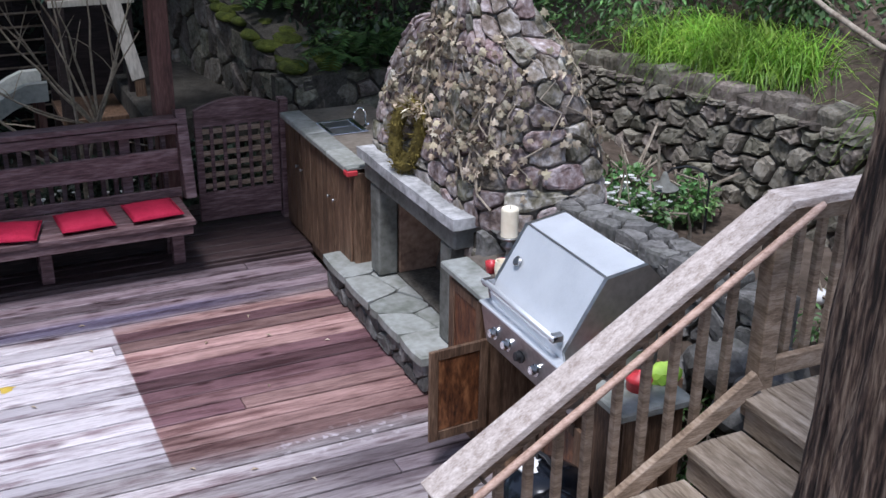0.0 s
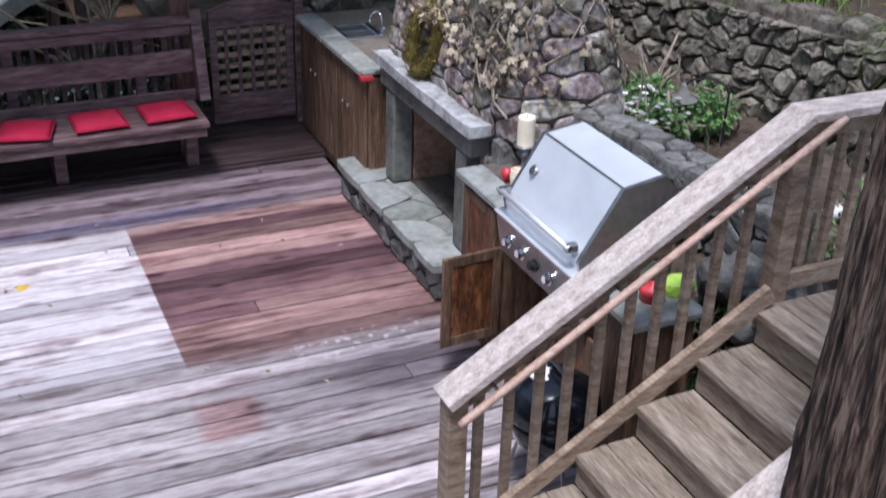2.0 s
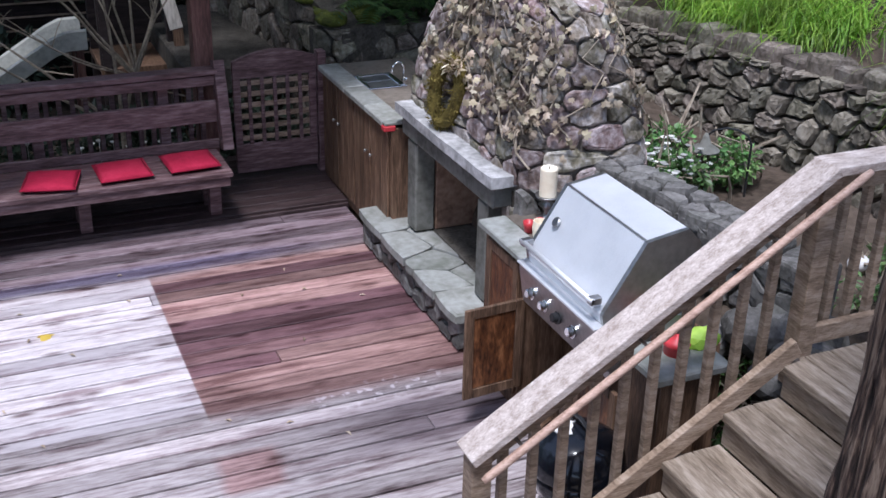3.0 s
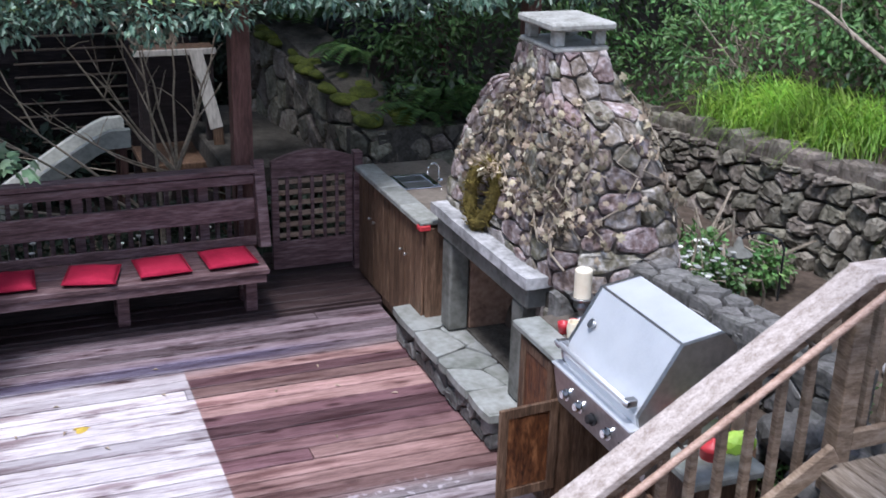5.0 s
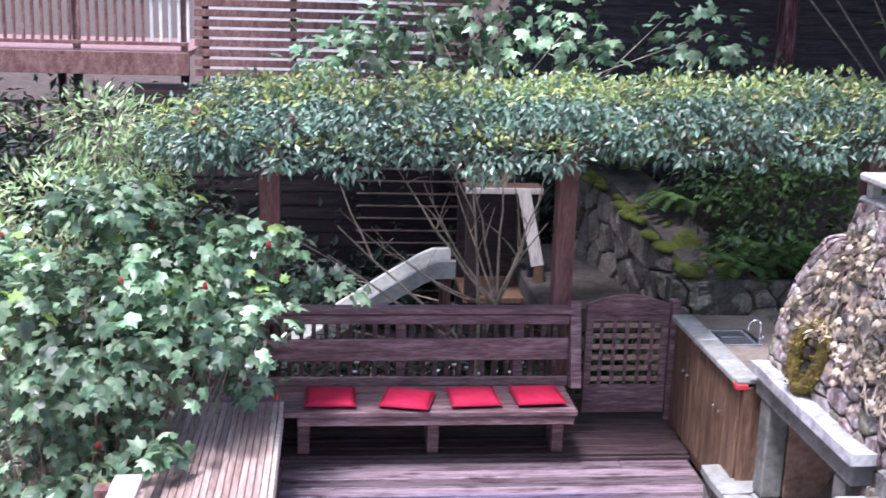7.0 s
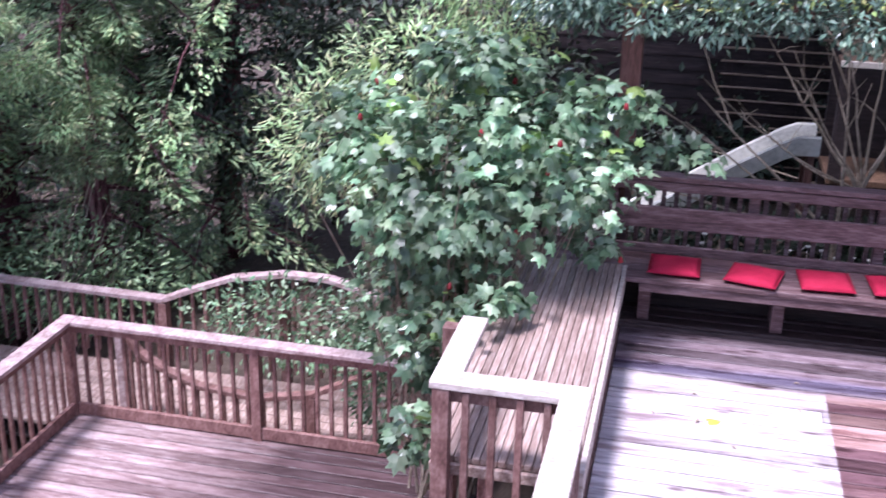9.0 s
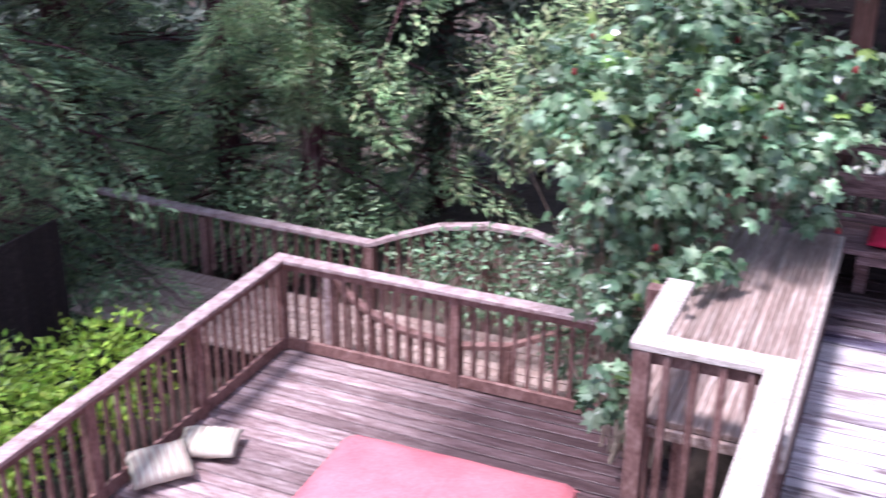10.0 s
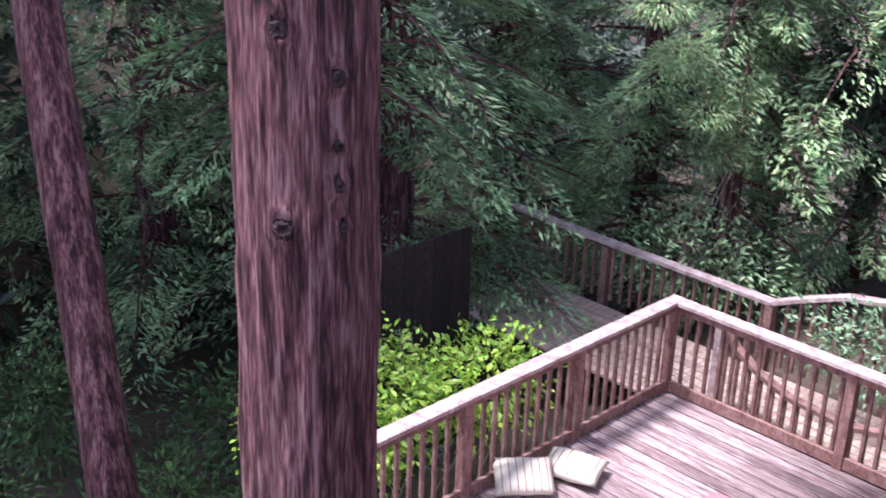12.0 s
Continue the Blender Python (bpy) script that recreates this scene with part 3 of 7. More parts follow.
# ---- decks ----
def decking(name, label, x0, x1, y0, y1, top, material, under_mat, pitch=0.145, thick=0.04, joints=()):
    """Boards along x over dark joists; each board is a part."""
    bm = bmesh.new()
    y = y0 + 0.2
    while y < y1:
        box(bm, x0 + 0.02, x1 - 0.02, y, y + 0.05, top - thick - 0.16, top - thick, 0)
        y += 0.6
    box(bm, x0 + 0.05, x1 - 0.05, y0 + 0.02, y1 - 0.02, top - thick - 0.2, top - thick - 0.17, 0)
    deck = tagged(part(name, bm, under_mat), label, "deck", kind="structure")
    rng = random.Random(name)
    i, y = 0, y0
    meshes = {}
    while y + pitch * 0.5 < y1:
        cuts = [x0, x1]
        if joints and i % 7 == 3:
            cuts.insert(1, joints[i % len(joints)])
        for a, b in zip(cuts, cuts[1:]):
            key = (a, b)
            if key not in meshes:
                bb = box(bmesh.new(), a + 0.002, b - 0.002, 0, pitch - 0.016, -thick, 0, 0.004)
                me = bpy.data.meshes.new("board")
                bb.to_mesh(me)
                bb.free()
                me.materials.append(material)
                meshes[key] = me
            ob = new("board", meshes[key])
            ob.location = (0, y, top + rng.uniform(-0.0025, 0.0025))
            ob.parent = deck
        i, y = i + 1, y + pitch
    return deck


def build_upper_deck():
    """The raised deck from which the garden is seen."""
    d = decking("deck_upper", "weathered wooden upper deck on tall posts", -1.1, 1.6, -2.6, 0.25, 2.1, STAIRW, DARKW)
    for x in (-1.0, 1.4):
        for y in (-2.5, 0.05):
            boxed("support", (x, x + 0.09, y, y + 0.09, ground_height(x, y) - 0.2, 1.9), DARKW, d)


build_upper_deck()
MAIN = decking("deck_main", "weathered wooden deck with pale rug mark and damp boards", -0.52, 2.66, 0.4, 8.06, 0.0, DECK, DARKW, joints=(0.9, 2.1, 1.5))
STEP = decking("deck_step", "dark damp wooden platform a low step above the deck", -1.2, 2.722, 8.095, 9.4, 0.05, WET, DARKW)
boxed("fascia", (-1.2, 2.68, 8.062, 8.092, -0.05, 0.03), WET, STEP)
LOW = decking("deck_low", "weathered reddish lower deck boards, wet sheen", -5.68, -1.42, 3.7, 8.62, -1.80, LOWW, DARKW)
boxed("fascia", (-0.565, -0.524, 0.4, 8.06, -0.3, -0.004), LRAILW, MAIN)


# ---- benches ----
def build_bench():
    b = thing("bench", "long dark weathered wooden bench with plank back", "bench", (0.4, 8.2, 0.05))
    for i in range(4):
        y = 7.90 + i * 0.14
        boxed("seat_board", (-1.14, 1.715, y, y + 0.132, 0.445, 0.485), BENCHW, b)
    boxed("apron", (-0.40, 1.695, 7.915, 7.95, 0.372, 0.443), BENCHW, b)
    for x in (-0.36, 0.64, 1.62):
        boxed("leg", (x - 0.045, x + 0.045, 8.14, 8.23, 0.05, 0.444), BENCHW, b)
        boxed("leg", (x - 0.045, x + 0.045, 8.36, 8.44, 0.05, 0.444), BENCHW, b)
    part("back_board", beam(bmesh.new(), (-0.74, 8.505, 0.765), (1.745, 8.505, 0.78), 0.04, 0.175), BENCHW, b)
    part("back_board", beam(bmesh.new(), (-1.1, 8.475, 0.52), (1.745, 8.475, 0.52), 0.035, 0.07), BENCHW, b)
    # dark panel added to stand for the shade under the seat
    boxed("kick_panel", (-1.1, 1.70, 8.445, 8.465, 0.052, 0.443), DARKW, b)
    part("top_rail", beam(bmesh.new(), (-0.86, 8.52, 1.02), (1.745, 8.52, 1.02), 0.035, 0.075), BENCHW, b)
    part("top_cap", beam(bmesh.new(), (-0.90, 8.56, 1.085), (1.77, 8.56, 1.09), 0.14, 0.04), BENCHW, b)
    part("end_board", beam(bmesh.new(), (1.79, 8.39, 0.487), (1.79, 8.58, 1.16), 0.085, 0.13, up=(0, 1, 0)), BENCHW, b)
    for x in (-0.68, 0.4, 1.35):
        part("back_post", beam(bmesh.new(), (x, 8.60, 0.05), (x, 8.60, 1.06), 0.08, 0.08, up=(0, 1, 0)), BENCHW, b)
    n = 26
    for i in range(n):
        x = -0.8 + i * 0.098
        boxed("baluster", (x, x + 0.036, 8.66, 8.695, 0.06, 1.06), BENCHW, b, bevel=0.003)
    return b


def build_side_bench():
    b = thing("slatted_bench", "wide bench of narrow pale wooden slats beside deck", "bench", (-0.85, 6.5, 0))
    n, w = 17, 0.042
    for i in range(n):
        x = -0.545 - i * (w + 0.005)
        boxed("slat", (x - w, x, 5.10, 8.12, 0.455, 0.49), SIDEW, b, bevel=0.003)
    boxed("front_board", (-0.538, -0.506, 5.10, 8.12, 0.33, 0.492), CAPW, b)
    boxed("end_board", (-1.33, -0.54, 5.07, 5.098, 0.39, 0.454), SIDEW, b)
    for y in (5.2, 6.4, 7.6):
        boxed("leg", (-0.63, -0.55, y, y + 0.08, -0.3, 0.454), LRAILW, b)
        boxed("leg", (-1.30, -1.22, y, y + 0.08, -1.8, 0.454), LRAILW, b)
    return b


build_bench()
build_side_bench()


def build_cushion():
    """A square tufted seat pad with soft corners."""
    bm = bmesh.new()
    n, s, h = 12, 0.37, 0.065
    grid = {}
    for side in (1, -1):
        for i in range(n + 1):
            for j in range(n + 1):
                u, v = i / n * 2 - 1, j / n * 2 - 1
                e = (1 - abs(u) ** 3.2) * (1 - abs(v) ** 3.2)
                edge = i in (0, n) or j in (0, n)
                pin = 1 + 0.05 * (abs(u) * abs(v)) ** 2
                z = h / 2 + side * h / 2 * max(e, 0.0) ** 0.45
                if edge and side == -1:
                    grid[side, i, j] = grid[1, i, j]
                else:
                    grid[side, i, j] = bm.verts.new((u * s / 2 * pin, v * s / 2 * pin, z + 0.004 * noise.noise((u * 3, v * 3, side))))
        for i in range(n):
            for j in range(n):
                q = [grid[side, i, j], grid[side, i + 1, j], grid[side, i + 1, j + 1], grid[side, i, j + 1]]
                bm.faces.new(q if side == 1 else q[::-1])
    return bm


def build_cushions():
    first = thing("seat_cushion", "flat square bright red seat cushion on bench", "cushion", (0, 0, 0), "cushions on the bench")
    part("pad", build_cushion(), REDC, first, smooth=True)
    bm = bmesh.new()
    r = 0.187
    pts = [(r, r, 0.033), (-r, r, 0.033), (-r, -r, 0.033), (r, -r, 0.033), (r, r, 0.033)]
    tube(bm, pts, 0.006, 6)
    part("piping", bm, REDC, first)
    places = [(-0.155, 8.14, -1), (0.43, 8.10, -13), (0.94, 8.13, 3), (1.445, 8.155, 4)]
    first.matrix_basis = pose(*places[0][:2], 0.486, 0, 0, places[0][2])
    for x, y, r in places[1:]:
        copy_thing(first, pose(x, y, 0.486, 0, 0, r))


build_cushions()


# ---- gate and posts ----
def build_gate():
    g = thing("garden_gate", "weathered wooden lattice gate with arched top board", "gate", (2.3, 8.8, 0.16))
    x0, x1, y = 1.95, 2.65, 8.8
    bm = bmesh.new()
    n = 12
    top, bot = [], []
    for i in range(n + 1):
        u = i / n
        x = x0 + (x1 - x0) * u
        top.append((x, 1.07 + 0.08 * math.sin(math.pi * u)))
        bot.append((x, 0.93))
    front = [bm.verts.new((x, y - 0.03, z)) for x, z in top + bot[::-1]]
    back = [bm.verts.new((x, y + 0.015, z)) for x, z in top + bot[::-1]]
    bm.faces.new(front)
    bm.faces.new(back[::-1])
    m = len(front)
    for i in range(m):
        bm.faces.new((front[i], back[i], back[(i + 1) % m], front[(i + 1) % m]))
    bmesh.ops.recalc_face_normals(bm, faces=bm.faces)
    part("top_board", bm, BENCHW, g)
    boxed("bottom_board", (x0, x1, y - 0.03, y + 0.015, 0.12, 0.36), BENCHW, g)
    boxed("stile", (x0, x0 + 0.06, y - 0.025, y + 0.01, 0.36, 0.93), BENCHW, g)
    boxed("stile", (x1 - 0.06, x1, y - 0.025, y + 0.01, 0.36, 0.93), BENCHW, g)
    for i in range(5):
        x = x0 + 0.12 + i * 0.107
        boxed("upright_slat", (x, x + 0.03, y - 0.022, y - 0.006, 0.36, 0.93), BENCHW, g, bevel=0.002)
    for i in range(6):
        z = 0.39 + i * 0.094
        boxed("cross_slat", (x0 + 0.06, x1 - 0.06, y - 0.004, y + 0.012, z, z + 0.042), RAILW, g, bevel=0.002)


build_gate()
tagged(boxed("gate_post", (2.662, 2.735, 8.76, 8.86, 0.05, 1.10), BENCHW, None), "square dark wooden post beside the gate", "post")
tagged(boxed("pergola_post", (1.645, 1.80, 8.73, 8.88, 0.05, 2.75), REDW, None), "tall reddish-brown square post holding the pergola", "post")
tagged(boxed("pergola_post", (-0.72, -0.56, 8.73, 8.88, 0.05, 2.75), REDW, None), "tall reddish-brown square post half hidden by leaves", "post")


# ---- counter with sink ----
def build_sink_counter():
    c = thing("sink_cabinet", "brown plank-fronted outdoor cabinet under stone counter", "cabinet", (3.1, 7.8, 0.16))
    boxed("body", (2.745, 3.45, 7.10, 8.66, 0.0, 0.97), CABW, c)
    for i, (a, b) in enumerate(((7.14, 7.50), (7.51, 7.87), (7.88, 8.25), (8.26, 8.64))):
        d = thing("door", "", "", (2.73, a, 0.2))
        under(d, c)
        for k in range(3):
            w = (b - a - 0.01) / 3
            boxed("plank", (2.722, 2.742, a + k * w + 0.002, a + (k + 1) * w - 0.002, 0.09, 0.95), CABW, d, bevel=0.003)
        kn = lathe(bmesh.new(), [(0.006, 0), (0.006, 0.012), (0.014, 0.016), (0.012, 0.026), (0.004, 0.028)], (0, 0, 0), 10)
        bmesh.ops.rotate(kn, verts=kn.verts, cent=(0, 0, 0), matrix=Matrix.Rotation(radians(-90), 3, "Y"))
        bmesh.ops.translate(kn, verts=kn.verts, vec=(2.722, b - 0.05 if i % 2 == 0 else a + 0.05, 0.66))
        part("knob", kn, DSTEEL, d, smooth=True)
    t = thing("counter_top", "grey stone edged counter with dark tiles and red painted corner", "counter", (3.1, 7.8, 0.97))
    boxed("tiled_top", (2.87, 3.47, 7.10, 8.66, 0.972, 1.012), TILE, t)
    for a, b in ((7.17, 7.55), (7.554, 8.0), (8.004, 8.66)):
        boxed("edge_slab", (2.69, 2.868, a, b, 0.972, 1.02), SLAB, t, bevel=0.008)
    boxed("edge_slab", (2.692, 2.868, 7.105, 7.168, 0.995, 1.02), SLAB, t, bevel=0.006)
    boxed("red_corner", (2.684, 2.772, 7.095, 7.166, 0.955, 0.994), REDP, t, "red painted counter corner", bevel=0.006)
    s = thing("sink", "small steel outdoor sink set in counter", "sink", (2.97, 8.05, 1.01))
    bm = bmesh.new()
    x0, x1, y0, y1 = 2.86, 3.17, 7.88, 8.26
    for a in ((x0, x1, y0, y0 + 0.03), (x0, x1, y1 - 0.03, y1), (x0, x0 + 0.03, y0 + 0.031, y1 - 0.031), (x1 - 0.05, x1, y0 + 0.031, y1 - 0.031)):
        box(bm, *a, 1.013, 1.024, 0.003)
    part("rim", bm, CHROME, s)
    boxed("basin", (x0 + 0.03, x1 - 0.05, y0 + 0.03, y1 - 0.03, 1.013, 1.017), DSTEEL, s)
    boxed("divider", (x0 + 0.03, x1 - 0.05, 8.06, 8.075, 1.0175, 1.023), CHROME, s)
    f = thing("faucet", "chrome gooseneck faucet at the sink", "faucet", (3.2, 8.03, 1.02))
    pts = [(3.2, 8.03, 1.012), (3.2, 8.03, 1.12)] + [(3.2 - 0.05 + 0.05 * math.cos(a), 8.03, 1.12 + 0.05 * math.sin(a)) for a in (0.5, 1.0, 1.57, 2.1, 2.6, 3.14)] + [(3.10, 8.03, 1.09)]
    part("spout", tube(bmesh.new(), pts, 0.009, 8), CHROME, f, smooth=True)
    part("base", lathe(bmesh.new(), [(0.022, 0), (0.022, 0.012), (0.012, 0.018)], (3.2, 8.03, 1.012), 14), CHROME, f)
    part("lever", tube(bmesh.new(), [(3.2, 7.99, 1.02), (3.2, 7.97, 1.05), (3.18, 7.93, 1.065)], 0.006, 6), CHROME, f)
    for ob in (c, t, s, f):
        ob.location.x -= 0.06


build_sink_counter()


# ---- fireplace ----
def chimney_section(z):
    """Centre and half sizes of the stone stack at a height."""
    keys = [(1.0, 2.90, 3.82, 5.34, 7.26), (1.25, 2.90, 3.80, 5.36, 7.30), (1.7, 2.98, 3.69, 5.42, 7.24), (1.95, 3.0, 3.60, 5.49, 7.02), (2.12, 3.02, 3.55, 5.58, 6.82), (2.18, 3.05, 3.50, 5.74, 6.60), (2.46, 3.06, 3.40, 5.90, 6.40)]
    for a, b in zip(keys, keys[1:]):
        if z <= b[0] or b is keys[-1]:
            t = min(max((z - a[0]) / (b[0] - a[0]), 0), 1)
            x0, x1, y0, y1 = (a[k] + (b[k] - a[k]) * t for k in range(1, 5))
            return (x0 + x1) / 2, (y0 + y1) / 2, (x1 - x0) / 2, (y1 - y0) / 2


def arc_table():
    """Angle for each length round the stack at chest height."""
    tab, total, last = [(0.0, 0.0)], 0.0, None
    for i in range(721):
        a = 2 * math.pi * i / 720
        c, s = math.cos(a), math.sin(a)
        p = (math.copysign(abs(c) ** 0.58, c) * 0.37, math.copysign(abs(s) ** 0.58, s) * 0.9)
        if last:
            total += math.hypot(p[0] - last[0], p[1] - last[1])
            tab.append((total, a))
        last = p
    return tab


ARC = arc_table()


def arc_angle(u):
    L = ARC[-1][0]
    k, u = divmod(u, L)
    lo, hi = 0, len(ARC) - 1
    while hi - lo > 1:
        m = (lo + hi) // 2
        lo, hi = (m, hi) if ARC[m][0] <= u else (lo, m)
    (a, p), (b, q) = ARC[lo], ARC[hi]
    return p + (q - p) * (u - a) / max(b - a, 1e-9) + 2 * math.pi * k


def stack_face(u, z, h=0.0):
    return chimney_point(arc_angle(u), z, h)


def chimney_point(u, z, h=0.0):
    cx, cy, ax, ay = chimney_section(z)
    c, s = math.cos(u), math.sin(u)
    e = 0.36 + 0.22 * min(max((z - 1.25) / 0.8, 0), 1)
    px, py = math.copysign(abs(c) ** e, c), math.copysign(abs(s) ** e, s)
    nx, ny = px / ax, py / ay
    k = math.hypot(nx, ny)
    return (cx + px * ax + nx / k * h, cy + py * ay + ny / k * h, z + h * 0.3)


def build_fireplace():
    f = thing("fireplace", "outdoor stone fireplace with beehive chimney and dried vine", "fireplace", (3.3, 6.3, 0))
    rng = random.Random(5)
    # core of the stack
    n, zs = 40, [1.0 + 0.09 * i for i in range(17)]
    verts = [chimney_point(2 * math.pi * k / n, z, -0.015) for z in zs for k in range(n)]
    faces = [(r * n + k, r * n + (k + 1) % n, (r + 1) * n + (k + 1) % n, (r + 1) * n + k) for r in range(len(zs) - 1) for k in range(n)]
    faces += [tuple(range(n))[::-1], tuple((len(zs) - 1) * n + k for k in range(n))]
    part("stack_core", (verts, [], faces), STACKM, f, smooth=True)
    # stack stones: u runs round, seam at the back
    stonework(f, stack_face, rng, 0.6, 0.6 + ARC[-1][0], 1.10, 2.44, 0.185, 0.115, ROCK, gap=0.003, bulge=0.034, back=0.04, wob=0.34, squeeze=1.25, flat=0.9)
    # piers and back below the mantel
    for nm, d in (("pier", (2.92, 3.80, 6.84, 7.20, 0.0, 1.06)), ("pier", (2.92, 3.80, 5.40, 5.78, 0.0, 1.06)), ("back_wall", (3.45, 3.80, 5.78, 6.84, 0.0, 1.06))):
        boxed(nm, d, MORTAR, f)
    stonework(f, lambda u, v, h: (u, 5.40 - h, v), rng, 2.86, 3.84, 0.02, 1.14, 0.22, 0.15, HROCK, gap=0.009, bulge=0.045, wob=0.2)
    stonework(f, lambda u, v, h: (2.92 - h, u, v), rng, 5.40, 5.66, 0.3, 0.98, 0.2, 0.15, ROCK, gap=0.009, bulge=0.03, wob=0.2)
    stonework(f, lambda u, v, h: (2.92 - h, u, v), rng, 6.96, 7.2, 0.3, 0.98, 0.2, 0.15, ROCK, gap=0.009, bulge=0.03, wob=0.2)
    stonework(f, lambda u, v, h: (u, 7.20 + h, v), rng, 2.92, 3.84, 0.02, 1.08, 0.26, 0.18, ROCK, gap=0.009, bulge=0.04, wob=0.2)
    # surround
    boxed("jamb", (2.80, 2.95, 6.80, 6.955, 0.29, 0.955), LINTEL, f, "grey-green stone jamb", bevel=0.012)
    boxed("jamb", (2.80, 2.95, 5.66, 5.80, 0.29, 0.955), LINTEL, f, "grey-green stone jamb", bevel=0.012)
    boxed("lintel", (2.79, 2.97, 5.58, 7.04, 0.957, 1.105), LINTEL, f, "long grey stone lintel", bevel=0.014)
    bm = box(bmesh.new(), 2.755, 2.93, 5.53, 7.09, 1.108, 1.178, 0)
    bmesh.ops.subdivide_edges(bm, edges=bm.edges, cuts=7, use_grid_fill=True)
    for v in bm.verts:
        v.co += Vector((0.010, 0.010, 0.004)) * noise.noise(v.co * 5)
    part("mantel", bm, MANTEL, f, "rough pale grey stone mantel slab")
    # firebox
    for k in range(3):
        y = 5.80 + k * 0.335
        boxed("firebrick_panel", (3.40, 3.449, y + 0.004, y + 0.331, 0.29, 0.80), FIREBRICK, f, bevel=0.006)
        boxed("firebrick_panel", (3.40, 3.449, y + 0.004, y + 0.331, 0.808, 1.06), FIREBRICK, f, bevel=0.006)
    boxed("firebrick_side", (2.96, 3.398, 6.80, 6.838, 0.29, 1.06), FIREBRICK, f)
    boxed("firebrick_side", (2.96, 3.398, 5.782, 5.82, 0.29, 1.06), FIREBRICK, f)
    boxed("fire_floor", (2.95, 3.45, 5.78, 6.84, 0.0, 0.285), MORTAR, f)
    # hearth
    boxed("hearth_core", (2.63, 2.95, 5.64, 7.34, 0.0, 0.23), MORTAR, f)
    stonework(f, lambda u, v, h: (2.63 - h, u, v), rng, 5.60, 7.37, 0.01, 0.24, 0.17, 0.12, HROCK, gap=0.006, bulge=0.03, wob=0.16)
    stonework(f, lambda u, v, h: (u, 5.64 - h, v), rng, 2.62, 2.95, 0.01, 0.24, 0.15, 0.12, HROCK, gap=0.006, bulge=0.03, wob=0.16)
    stonework(f, lambda u, v, h: (u, 7.34 + h, v), rng, 2.62, 2.9, 0.01, 0.24, 0.15, 0.12, HROCK, gap=0.006, bulge=0.02, wob=0.16)
    seeds = [(2.70, 7.12), (2.70, 6.70), (2.84, 6.35), (2.92, 6.75), (2.72, 6.05), (2.72, 5.80), (2.93, 6.1), (3.0, 6.45)]
    for poly in cells(seeds, 2.565, 2.95, 5.57, 7.385):
        part("flagstone", stone(poly, lambda u, v, h: (u, v, 0.268 + h), rng, gap=0.003, bulge=0.014, back=0.05, wob=0.03, flat=1.9), SLAB, f)
    # chimney cap
    for x, y in ((3.085, 5.94), (3.36, 5.94), (3.085, 6.29), (3.36, 6.29)):
        boxed("cap_pillar", (x - 0.035, x + 0.035, y - 0.035, y + 0.035, 2.47, 2.568), CONC, f, bevel=0.01)
    boxed("cap_base", (3.045, 3.41, 5.885, 6.385, 2.435, 2.47), CONC, f, bevel=0.012)
    boxed("cap_slab", (3.01, 3.43, 5.85, 6.35, 2.568, 2.615), CONC, f, "pale lichened concrete cap slab", bevel=0.012)
    return f


build_fireplace().location.x -= 0.055


